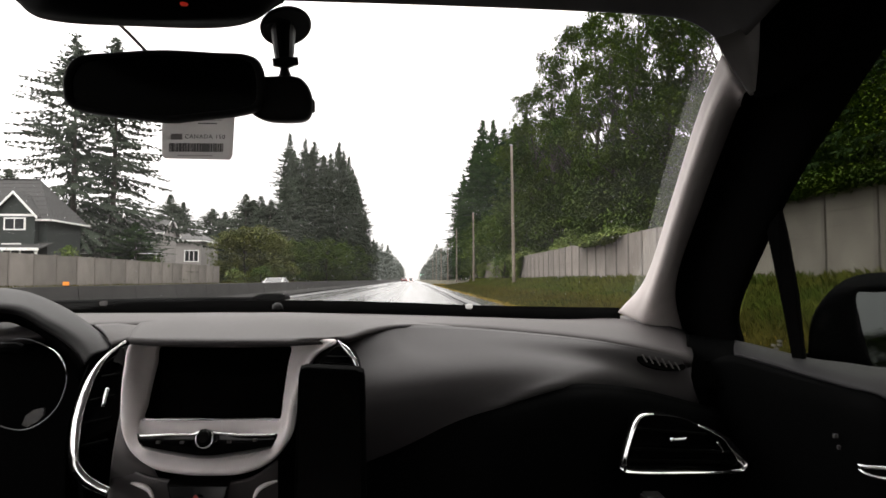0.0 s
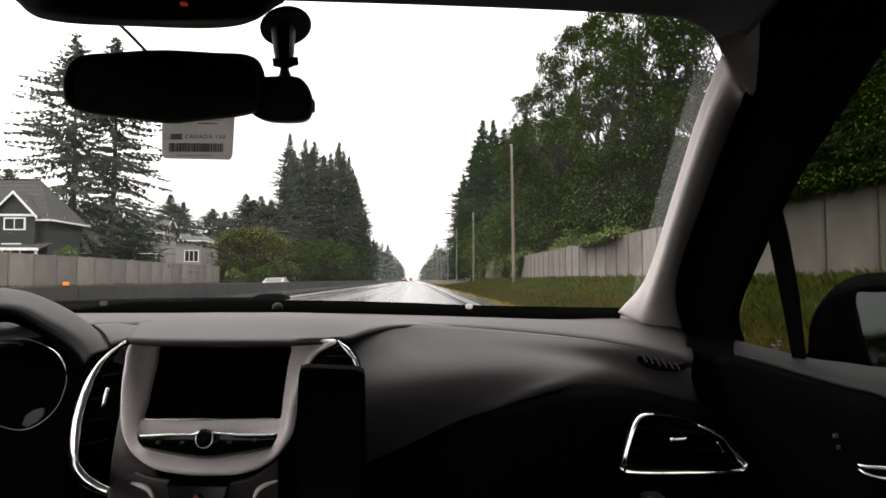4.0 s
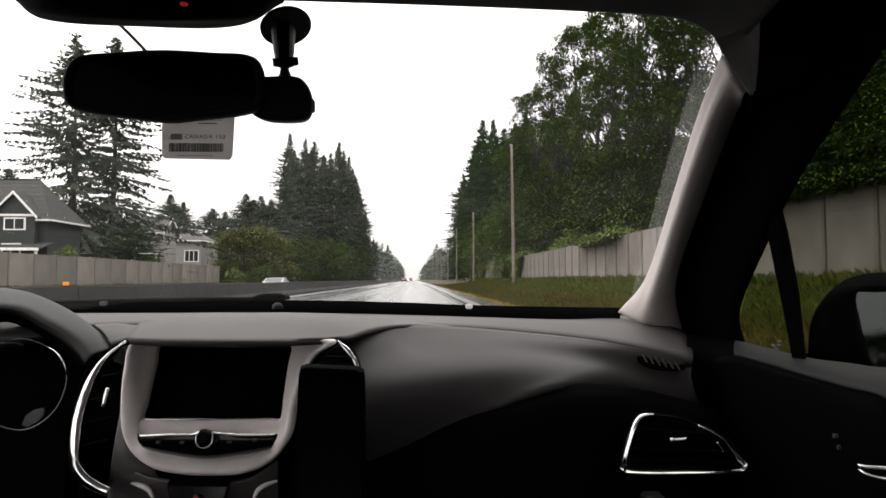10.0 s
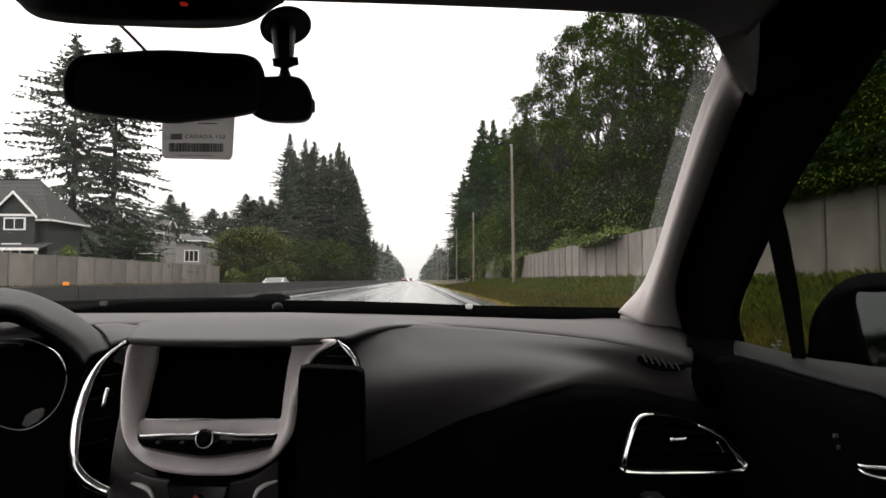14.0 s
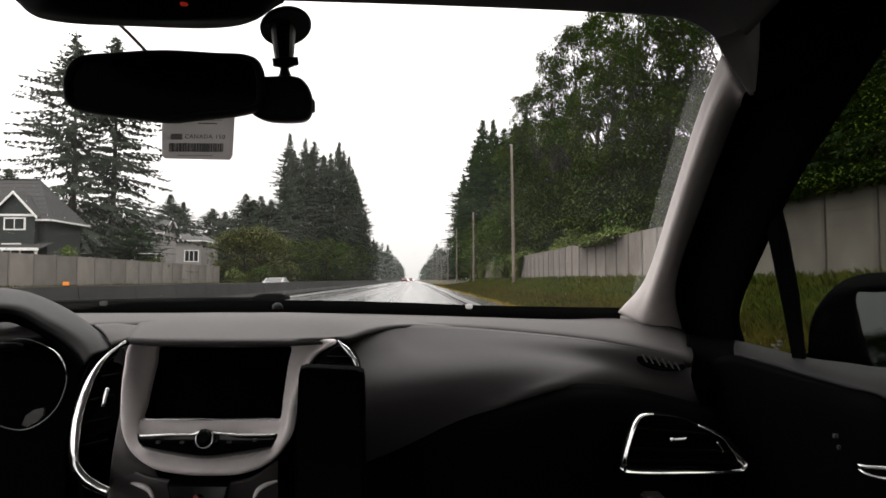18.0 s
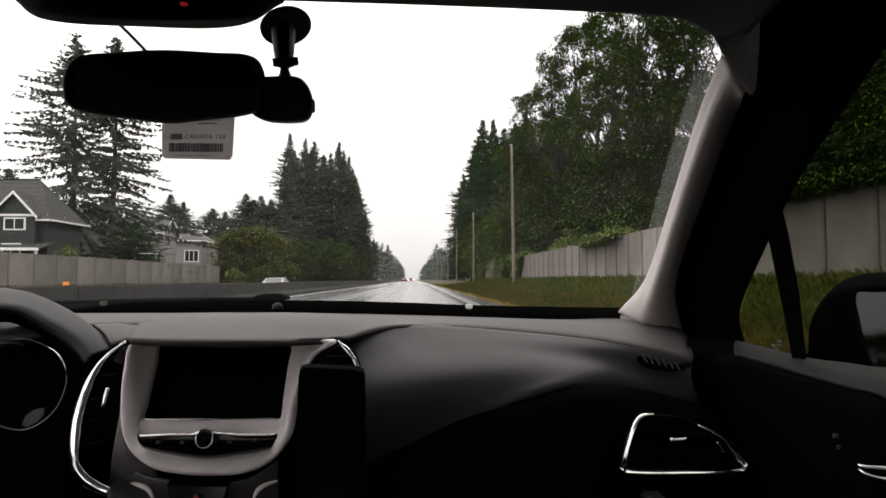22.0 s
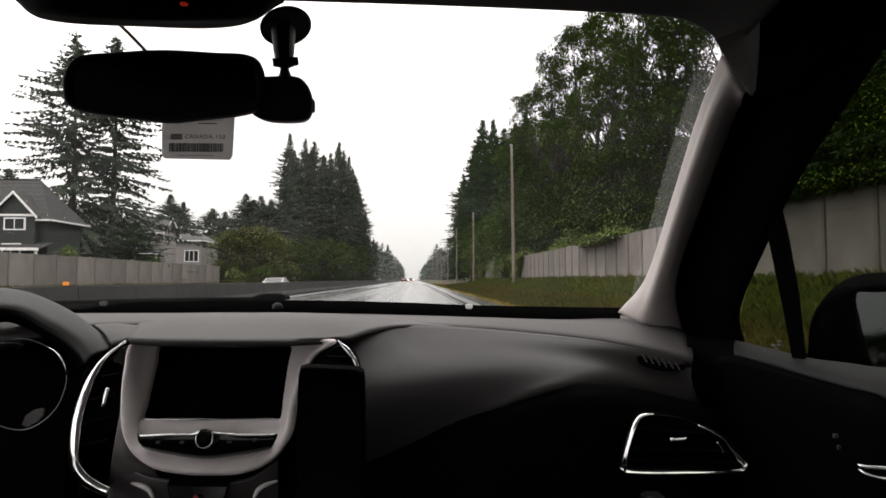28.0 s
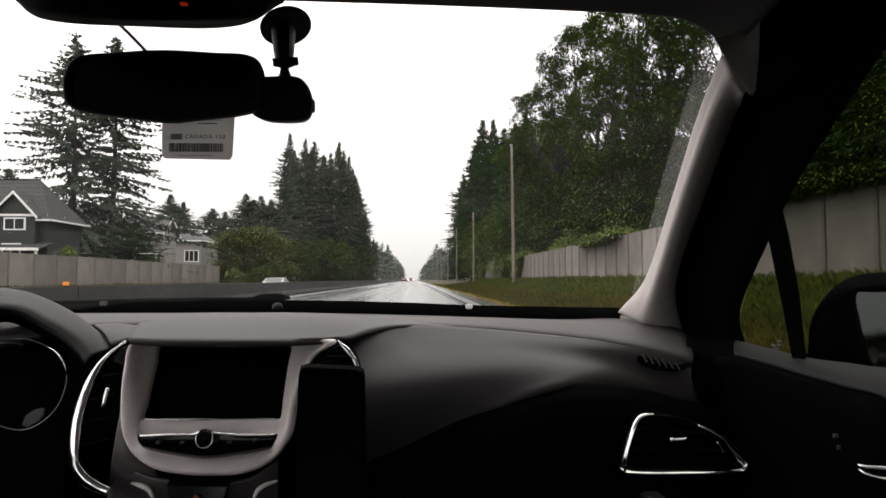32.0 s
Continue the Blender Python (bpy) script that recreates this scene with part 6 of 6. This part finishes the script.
bmesh.ops.create_uvsphere(dome, u_segments=24, v_segments=12, radius=0.0105, matrix=Matrix.Translation((sc[0], sc[1], sc[2] - 0.004)))
part("dome", dome, CAM_PLASTIC, s1, smooth=True)
part("base", disc((sc[0], sc[1], sc[2] - 0.008), (0, 0, 1), 0.013, 0.004, 20), BLACK, s1)
wb = thing("wiper_hub", (-0.061, 1.460, 0.899), "black wiper arm pivot below the windscreen", "wiper")
part("cap", slab([(-0.083, 1.400, 0.907), (-0.071, 1.400, 0.917), (-0.044, 1.400, 0.920), (-0.015, 1.400, 0.918), (-0.010, 1.400, 0.906), (-0.042, 1.400, 0.902)], (0, 0.04, 0), 24, 0.004), BLACK, wb)
part("arm", sweep([(-0.021, 1.450, 0.904), (-0.278, 1.450, 0.902), (-0.574, 1.450, 0.895)], 0.007, 20, 6), BLACK, wb)

# ---------------------------------------------------------------- instrument cluster
clus = thing("instrument_cluster", (-0.3, 0.95, 0.75), "dark instrument cluster under a curved hood", "instrument cluster")
skin("hood", [[(-0.743, 1.120, 0.888), (-0.551, 1.120, 0.920), (-0.408, 1.100, 0.926), (-0.311, 1.060, 0.903), (-0.227, 1.000, 0.875), (-0.168, 0.940, 0.855)],
              [(-0.662, 1.030, 0.897), (-0.485, 1.030, 0.930), (-0.359, 1.020, 0.931), (-0.266, 0.990, 0.905), (-0.192, 0.940, 0.873), (-0.152, 0.900, 0.851)],
              [(-0.579, 0.940, 0.874), (-0.418, 0.940, 0.907), (-0.309, 0.940, 0.913), (-0.242, 0.920, 0.892), (-0.190, 0.900, 0.867), (-0.162, 0.880, 0.846)],
              [(-0.575, 0.935, 0.867), (-0.415, 0.935, 0.899), (-0.309, 0.935, 0.907), (-0.243, 0.915, 0.884), (-0.194, 0.895, 0.859), (-0.165, 0.875, 0.839)],
              [(-0.579, 0.940, 0.864), (-0.418, 0.940, 0.897), (-0.313, 0.940, 0.905), (-0.248, 0.920, 0.882), (-0.198, 0.900, 0.857), (-0.169, 0.880, 0.836)]], HOOD, clus, "soft dark cluster hood", 44, 5)
# Inner face of the hood, its shade put in as near-black.
skin("hood_underside", [[(-0.577, 0.938, 0.865), (-0.417, 0.938, 0.898), (-0.312, 0.938, 0.905), (-0.246, 0.918, 0.883), (-0.197, 0.898, 0.858), (-0.168, 0.878, 0.837)], [(-0.659, 1.030, 0.823), (-0.483, 1.030, 0.857), (-0.374, 1.030, 0.887), (-0.319, 1.030, 0.860), (-0.272, 1.020, 0.829), (-0.231, 0.990, 0.802)]], DEEP, clus, "hood underside, blacked in for its shade", 44, 4)
skin("side_cheek", [[(-0.163, 0.875, 0.840), (-0.169, 0.860, 0.798), (-0.176, 0.850, 0.749), (-0.171, 0.840, 0.659)], [(-0.149, 0.900, 0.854), (-0.172, 0.880, 0.802), (-0.182, 0.870, 0.752), (-0.175, 0.860, 0.652)], [(-0.126, 0.900, 0.863), (-0.163, 0.900, 0.818), (-0.183, 0.890, 0.747), (-0.176, 0.880, 0.645)]], BLACK, clus, "black side cheek", 24, 5)
part("face", slab([(-0.660, 1.030, 0.858), (-0.262, 1.030, 0.856), (-0.218, 0.980, 0.611), (-0.604, 0.980, 0.617)], (0, 0.02, 0), 0, 0.002), BLACK, clus, "black cluster face")
part("gauge_ring", sweep([(-0.385, 0.965, 0.789), (-0.373, 0.970, 0.833), (-0.343, 0.972, 0.855), (-0.310, 0.973, 0.862), (-0.274, 0.972, 0.850), (-0.251, 0.970, 0.829), (-0.241, 0.965, 0.803), (-0.248, 0.958, 0.768), (-0.269, 0.953, 0.743), (-0.297, 0.951, 0.733), (-0.335, 0.953, 0.742), (-0.369, 0.958, 0.762)], 0.0012, 60, 8, closed=True), DARK_CHROME, clus, "thin dark chrome gauge ring")
# Ring stays dark; this thicker bright arc is shaped as its glint.
part("ring_highlight", sweep([(-0.271, 0.966, 0.852), (-0.254, 0.965, 0.841), (-0.244, 0.963, 0.826), (-0.239, 0.960, 0.810)], 0.0036, 16, 6, taper=lambda t: 0.2 + math.sin(math.pi * t)), CHROME, clus, "bright chrome arc standing for the ring glint")
# Grey crescent modelled in place of a reflection in the cluster glass.
part("lens_reflection", slab([(-0.296, 0.952, 0.740), (-0.292, 0.953, 0.753), (-0.281, 0.955, 0.761), (-0.268, 0.957, 0.763), (-0.268, 0.955, 0.753), (-0.276, 0.953, 0.743), (-0.289, 0.951, 0.737)], (0, 0.004, 0), 0, 0), GREY_SLAT, clus, "grey shape standing for a reflection in the cluster lens")
part("stalk", sweep([(-0.287, 0.800, 0.851), (-0.241, 0.800, 0.863), (-0.218, 0.800, 0.866), (-0.209, 0.800, 0.863)], 0.008, 16, 10), BLACK, clus, "black indicator stalk")

# ---------------------------------------------------------------- phone in its holder
ph = thing("phone", (0.180, 0.700, 0.727), "black smartphone upright in a dashboard holder", "phone")
part("case", slab([(0.142, 0.712, 0.842), (0.143, 0.716, 0.850), (0.150, 0.717, 0.852), (0.205, 0.717, 0.849), (0.213, 0.716, 0.846), (0.215, 0.712, 0.839), (0.222, 0.660, 0.689), (0.147, 0.660, 0.690)], (0, 0.011, 0.003), 0, 0.002), BLACK, ph, "black phone case")
part("screen", slab([(0.146, 0.710, 0.840), (0.210, 0.710, 0.836), (0.217, 0.659, 0.692), (0.151, 0.659, 0.694)], (0, 0.002, 0.0005), 0, 0), SCREEN, ph, "dark phone screen")
part("holder", slab([(0.162, 0.700, 0.752), (0.199, 0.700, 0.750), (0.201, 0.680, 0.675), (0.166, 0.680, 0.676)], (0, 0.09, -0.02), 0, 0.004), BLACK, ph, "black phone clamp")

# ---------------------------------------------------------------- passenger door
door = thing("passenger_door", (0.75, 0.3, 0.3), "black front passenger door with pale top trim", "car door")
skin("belt_trim", [[(0.758, 0.949, 0.852), (0.768, 0.874, 0.848), (0.770, 0.788, 0.845), (0.772, 0.717, 0.848), (0.772, 0.656, 0.851), (0.772, 0.57, 0.865), (0.772, 0.49, 0.865), (0.772, 0.40, 0.865), (0.772, 0.30, 0.865), (0.772, 0.15, 0.865), (0.772, -0.05, 0.865), (0.772, -0.30, 0.865), (0.772, -0.60, 0.865), (0.772, -0.90, 0.865), (0.772, -1.20, 0.865)],
                   [(0.735, 0.905, 0.850), (0.742, 0.829, 0.846), (0.745, 0.749, 0.843), (0.746, 0.680, 0.843), (0.746, 0.623, 0.844), (0.747, 0.57, 0.848), (0.747, 0.49, 0.848), (0.747, 0.40, 0.848), (0.747, 0.30, 0.848), (0.747, 0.15, 0.848), (0.747, -0.05, 0.848), (0.747, -0.30, 0.848), (0.747, -0.60, 0.848), (0.747, -0.90, 0.848), (0.747, -1.20, 0.848)],
                   [(0.715, 0.866, 0.843), (0.724, 0.798, 0.839), (0.728, 0.723, 0.835), (0.730, 0.658, 0.833), (0.730, 0.603, 0.832), (0.731, 0.57, 0.822), (0.731, 0.49, 0.822), (0.731, 0.40, 0.822), (0.731, 0.30, 0.822), (0.731, 0.15, 0.822), (0.731, -0.05, 0.822), (0.731, -0.30, 0.822), (0.731, -0.60, 0.822), (0.731, -0.90, 0.822), (0.731, -1.20, 0.822)]], BELT, door, "grey door top trim", 70, 5, thick=0.006)
skin("sail_trim", [[(0.701, 0.990, 0.860), (0.731, 0.970, 0.856), (0.757, 0.942, 0.853)], [(0.687, 0.955, 0.849), (0.714, 0.930, 0.847), (0.736, 0.902, 0.848)], [(0.676, 0.930, 0.787), (0.704, 0.910, 0.790), (0.716, 0.866, 0.798)]], BLACK, door, "black trim at the mirror foot", 20, 4, thick=0.004)
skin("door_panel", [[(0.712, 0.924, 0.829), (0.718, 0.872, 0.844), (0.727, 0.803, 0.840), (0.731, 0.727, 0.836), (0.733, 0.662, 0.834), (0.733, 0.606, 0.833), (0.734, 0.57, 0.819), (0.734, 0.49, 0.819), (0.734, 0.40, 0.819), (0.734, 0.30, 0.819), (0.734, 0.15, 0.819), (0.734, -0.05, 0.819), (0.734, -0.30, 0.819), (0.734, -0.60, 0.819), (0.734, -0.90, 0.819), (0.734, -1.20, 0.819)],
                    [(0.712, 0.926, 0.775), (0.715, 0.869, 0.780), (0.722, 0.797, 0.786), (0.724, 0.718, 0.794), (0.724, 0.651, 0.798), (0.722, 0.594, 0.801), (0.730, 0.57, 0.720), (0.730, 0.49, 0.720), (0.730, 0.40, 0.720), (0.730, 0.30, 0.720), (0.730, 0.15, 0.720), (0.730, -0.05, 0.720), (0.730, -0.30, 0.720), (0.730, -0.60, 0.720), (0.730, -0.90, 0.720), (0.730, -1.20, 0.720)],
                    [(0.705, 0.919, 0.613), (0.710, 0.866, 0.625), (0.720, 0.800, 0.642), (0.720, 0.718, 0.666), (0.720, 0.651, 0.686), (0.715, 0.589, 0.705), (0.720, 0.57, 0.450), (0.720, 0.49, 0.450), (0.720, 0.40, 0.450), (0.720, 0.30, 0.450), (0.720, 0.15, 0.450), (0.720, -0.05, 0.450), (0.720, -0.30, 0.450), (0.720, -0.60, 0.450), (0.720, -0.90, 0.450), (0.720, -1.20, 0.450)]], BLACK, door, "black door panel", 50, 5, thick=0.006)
part("window_divider", slab([(0.734, 0.812, 1.012), (0.734, 0.785, 1.053), (0.743, 0.782, 1.004), (0.753, 0.780, 0.932), (0.757, 0.775, 0.848), (0.751, 0.790, 0.846), (0.743, 0.800, 0.928)], (0.007, 0.006, 0), 0, 0.001), RUBBER, door, "black window divider bar")
wg = part("side_window", slab([(0.79, 1.02, 0.84), (0.79, -0.2, 0.85), (0.745, -0.2, 1.30), (0.745, 0.62, 1.25), (0.757, 0.80, 1.13)], (0.004, 0, 0), 0, 0), SIDE_GLASS, door, "clear side window glass")
wg.visible_shadow = False
for c in ((0.775, 0.854, 0.865), (0.775, 0.854, 0.860), (0.775, 0.869, 0.858), (0.775, 0.862, 0.854)):
    part("glass_mark", box((c[0] - 0.004, c[1] - 0.004, c[2] - 0.0015), (c[0] - 0.001, c[1] + 0.004, c[2] + 0.0015)), CARD_DARK, door, "tiny printed glass mark")
part("grip_trim", sweep([(0.669, 0.560, 0.783), (0.675, 0.550, 0.784), (0.691, 0.540, 0.786)], 0.0016, 8, 6), CHROME, door, "chrome handle recess line")
part("grip_trim", sweep([(0.670, 0.560, 0.779), (0.673, 0.550, 0.777), (0.690, 0.540, 0.775)], 0.0013, 8, 6), CHROME, door, "chrome handle recess line")
for c in ((0.712, 0.655, 0.786), (0.716, 0.655, 0.774)):
    part("switch_mark", box((c[0] - 0.002, c[1] - 0.003, c[2] - 0.002), (c[0] + 0.002, c[1], c[2] + 0.002)), GREY_SLAT, door, "grey lock switch mark")

# ---------------------------------------------------------------- door mirror
dm = thing("door_mirror", (0.872, 0.860, 0.836), "black rain-wet passenger door mirror", "door mirror")
mo = [(0.830, 0.870, 0.867), (0.838, 0.870, 0.902), (0.861, 0.870, 0.932), (0.893, 0.870, 0.951), (0.927, 0.852, 0.956), (0.989, 0.838, 0.954), (1.027, 0.830, 0.900), (1.017, 0.830, 0.832), (0.954, 0.842, 0.813), (0.907, 0.858, 0.821), (0.839, 0.870, 0.834)]
mi = [(0.870, 0.840, 0.900), (0.868, 0.841, 0.919), (0.871, 0.840, 0.932), (0.880, 0.837, 0.938), (0.907, 0.826, 0.939), (0.958, 0.812, 0.937), (0.988, 0.805, 0.902), (0.980, 0.806, 0.842), (0.935, 0.818, 0.828), (0.892, 0.832, 0.828), (0.877, 0.838, 0.862)]
ctr = [sum(p[i] for p in mo) / len(mo) for i in range(3)]
skin("housing", [[(0.3 * x + 0.7 * ctr[0] + 0.13, y + 0.12, 0.3 * z + 0.7 * ctr[2]) for x, y, z in mo], [(0.72 * x + 0.28 * ctr[0] + 0.075, y + 0.07, 0.78 * z + 0.22 * ctr[2]) for x, y, z in mo], [(0.96 * x + 0.04 * ctr[0] + 0.02, y + 0.02, 0.98 * z + 0.02 * ctr[2]) for x, y, z in mo], mo, mi, [(x, y + 0.012, z) for x, y, z in mi]], WET_PLASTIC, dm, "wet black mirror housing", 60, 5, True, 0.003)
part("mirror_glass", slab([(x, 0.849 - 0.24 * (x - mi[0][0]) + 0.085 * (z - 0.88), z) for x, y, z in mi], (0, 0.003, 0), 44, 0), MIRROR, dm, "rain-spotted mirror glass")
part("arm", slab([(0.840, 0.890, 0.842), (0.868, 0.890, 0.839), (0.861, 0.880, 0.811), (0.833, 0.880, 0.815)], (0.0, 0.05, 0), 0, 0.004), WET_PLASTIC, dm)

# ---------------------------------------------------------------- rear-view mirror, tag, dash camera
rv = thing("rear_view_mirror", (-0.020, 0.750, 1.219), "black interior rear-view mirror fixed to the windscreen", "mirror")
ro = [(-0.123, 0.720, 1.162), (-0.121, 0.720, 1.183), (-0.108, 0.720, 1.199), (-0.071, 0.720, 1.204), (-0.014, 0.720, 1.208), (0.042, 0.720, 1.206), (0.081, 0.720, 1.204), (0.094, 0.720, 1.192), (0.098, 0.720, 1.167), (0.095, 0.720, 1.148), (0.075, 0.720, 1.140), (0.037, 0.720, 1.135), (-0.013, 0.720, 1.130), (-0.063, 0.720, 1.135), (-0.100, 0.720, 1.140), (-0.118, 0.720, 1.147)]
rc = [sum(p[i] for p in ro) / len(ro) for i in range(3)]


def toward(pts, c, s, dy):
    return [(c[0] + (x - c[0]) * s, y + dy, c[2] + (z - c[2]) * s) for x, y, z in pts]


skin("housing", [toward(ro, rc, 0.55, 0.034), toward(ro, rc, 0.90, 0.02), toward(ro, rc, 0.995, 0.006), toward(ro, rc, 0.985, -0.002), toward(ro, rc, 0.955, -0.003), toward(ro, rc, 0.95, 0.002)], CAM_PLASTIC, rv, "black mirror housing", 72, 4, True, 0.002)
part("mirror_glass", slab(toward(ro, rc, 0.953, 0.0005), (0, 0.003, 0), 64, 0), DIM_MIRROR, rv, "dark dimmed mirror glass")
part("back_cover", slab(toward(ro, rc, 0.56, 0.034), (0, 0.004, 0), 40, 0), CAM_PLASTIC, rv)
part("stem", sweep([(-0.033, 0.760, 1.183), (-0.061, 0.860, 1.207), (-0.096, 0.990, 1.240)], 0.011, 12, 10), CAM_PLASTIC, rv)
oc = thing("overhead_console", (0.013, 0.620, 1.218), "black overhead console with red indicator", "console")
skin("shell", [[(-0.173, 0.700, 1.294), (-0.094, 0.700, 1.290), (-0.015, 0.700, 1.291), (0.060, 0.700, 1.293), (0.128, 0.700, 1.301)], [(-0.172, 0.700, 1.262), (-0.123, 0.700, 1.238), (-0.026, 0.700, 1.234), (0.061, 0.700, 1.235), (0.125, 0.700, 1.262)],
               [(-0.130, 0.640, 1.233), (-0.106, 0.640, 1.215), (-0.028, 0.640, 1.209), (0.095, 0.640, 1.212), (0.132, 0.640, 1.236)], [(-0.099, 0.600, 1.234), (-0.056, 0.580, 1.204), (0.025, 0.580, 1.201), (0.096, 0.580, 1.203), (0.138, 0.600, 1.240)], [(-0.070, 0.520, 1.262), (-0.013, 0.500, 1.242), (0.057, 0.500, 1.244), (0.119, 0.500, 1.246), (0.169, 0.520, 1.269)]], BLACK, oc, "black console shell", 40, 6)
part("indicator", box(*[tuple((0.060, 0.575, 1.202)[i] + s * (0.0035, 0.002, 0.003)[i] for i in range(3)) for s in (-1, 1)], 0.001), RED_MARK, oc, "small red indicator")
cable = thing("camera_cable", (-0.068, 0.720, 1.241), "thin grey cable from the console to the mirror", "cable")
part("wire", sweep([(-0.062, 0.700, 1.237), (-0.053, 0.715, 1.228), (-0.038, 0.735, 1.211)], 0.0018, 16, 8), material("grey_cable", (0.16, 0.15, 0.15), 0.6), cable)
tag = thing("hang_tag", (0.016, 0.745, 1.142), "white printed hang tag below the rear-view mirror", "tag")
part("card", slab([(-0.025, 0.745, 1.145), (0.059, 0.745, 1.146), (0.057, 0.745, 1.095), (0.054, 0.745, 1.090), (-0.020, 0.745, 1.091), (-0.024, 0.745, 1.095)], (0, 0.0012, 0), 0, 0), CARD, tag, "white card")
tag_marks = (((-0.021, 0.745, 1.133), (-0.002, 0.745, 1.132), CARD_GREY), ((0.017, 0.745, 1.137), (0.044, 0.745, 1.136), CARD_GREY), ((0.017, 0.745, 1.133), (0.039, 0.745, 1.132), CARD_DARK), ((-0.014, 0.745, 1.120), (-0.001, 0.745, 1.113), CARD_GREY), ((-0.006, 0.745, 1.095), (0.034, 0.745, 1.094), CARD_GREY))
for a, b, ink in tag_marks:
    part("print", box((a[0], a[1] - 0.0006, b[2]), (b[0], a[1], a[2])), ink, tag)
ba, bb = (-0.016, 0.745, 1.109), (0.047, 0.745, 1.099)
brng = random.Random(3)
bx = ba[0]
while bx < bb[0] - 0.001:
    w = brng.choice((0.0006, 0.0010, 0.0016, 0.0022))
    part("code_bar", box((bx, ba[1] - 0.0006, bb[2]), (min(bx + w, bb[0]), ba[1], ba[2])), BAR_INK, tag)
    bx += w + brng.choice((0.0003, 0.0005, 0.0008))
txt = bpy.data.curves.new("lettering", "FONT")
txt.body, txt.size, txt.align_x, txt.align_y = "CANADA 150", 0.0071, "LEFT", "BOTTOM"
txt.extrude, txt.space_character = 0.0002, 1.12
tob = bpy.data.objects.new("lettering_source", txt)
scene.collection.objects.link(tob)
bpy.context.view_layer.update()
tme = bpy.data.meshes.new_from_object(tob.evaluated_get(bpy.context.evaluated_depsgraph_get()))
bpy.data.objects.remove(tob)
tp = (0.002, 0.744, 1.113)
tme.transform(Matrix.Translation(tp) @ pose(0, 0, 0, 90, 0, 0))
tme.materials.clear()
put_mesh("lettering", tme, CARD_DARK, tag, "dark lettering reading CANADA 150")

dc = thing("dash_camera", (0.105, 0.800, 1.274), "black dash camera hanging from a suction mount", "dash camera")
part("suction_cup", disc((0.106, 0.800, 1.272), (0.30, -0.36, -0.88), 0.0325, 0.008, 40, 0.003), CAM_PLASTIC, dc, "round suction cup")
part("cup_lever", sweep([(0.085, 0.780, 1.267), (0.100, 0.775, 1.270), (0.117, 0.775, 1.266)], 0.003, 10, 8), CAM_PLASTIC, dc)
part("cup_rim", sweep([(0.090, 0.782, 1.267), (0.100, 0.780, 1.269), (0.113, 0.780, 1.266)], 0.0012, 12, 6), CAM_PLASTIC, dc)
part("neck", sweep([(0.106, 0.785, 1.260), (0.111, 0.765, 1.228), (0.114, 0.755, 1.209)], 0.0128, 12, 16, taper=lambda t: 1.18 - 0.42 * t), CAM_PLASTIC, dc)
part("clamp", slab([(0.102, 0.745, 1.212), (0.132, 0.745, 1.214), (0.133, 0.745, 1.205), (0.119, 0.745, 1.200), (0.103, 0.745, 1.203)], (-0.004, 0.016, 0.004), 0, 0.002), CAM_PLASTIC, dc)
part("stem", sweep([(0.114, 0.755, 1.207), (0.116, 0.750, 1.188)], 0.006, 6, 12, taper=lambda t: 0.8 + 0.7 * t * t), CAM_PLASTIC, dc)
co_ = [(0.085, 0.735, 1.183), (0.097, 0.735, 1.185), (0.129, 0.735, 1.186), (0.142, 0.735, 1.179), (0.149, 0.735, 1.164), (0.149, 0.735, 1.147), (0.141, 0.735, 1.137), (0.117, 0.735, 1.135), (0.094, 0.735, 1.137), (0.081, 0.735, 1.146), (0.080, 0.735, 1.166)]
cc = [sum(p[i] for p in co_) / len(co_) for i in range(3)]
skin("body", [toward(co_, cc, 0.5, 0.03), toward(co_, cc, 0.86, 0.024), toward(co_, cc, 0.98, 0.01), toward(co_, cc, 0.96, -0.003), toward(co_, cc, 0.5, -0.006), toward(co_, cc, 0.0, -0.006)], CAM_PLASTIC, dc, "black camera body", 50, 4, True, 0.001)
part("button", box(*[tuple((0.149, 0.745, 1.155)[i] + s * (0.003, 0.006, 0.007)[i] for i in range(3)) for s in (-1, 1)], 0.001), CAM_PLASTIC, dc)
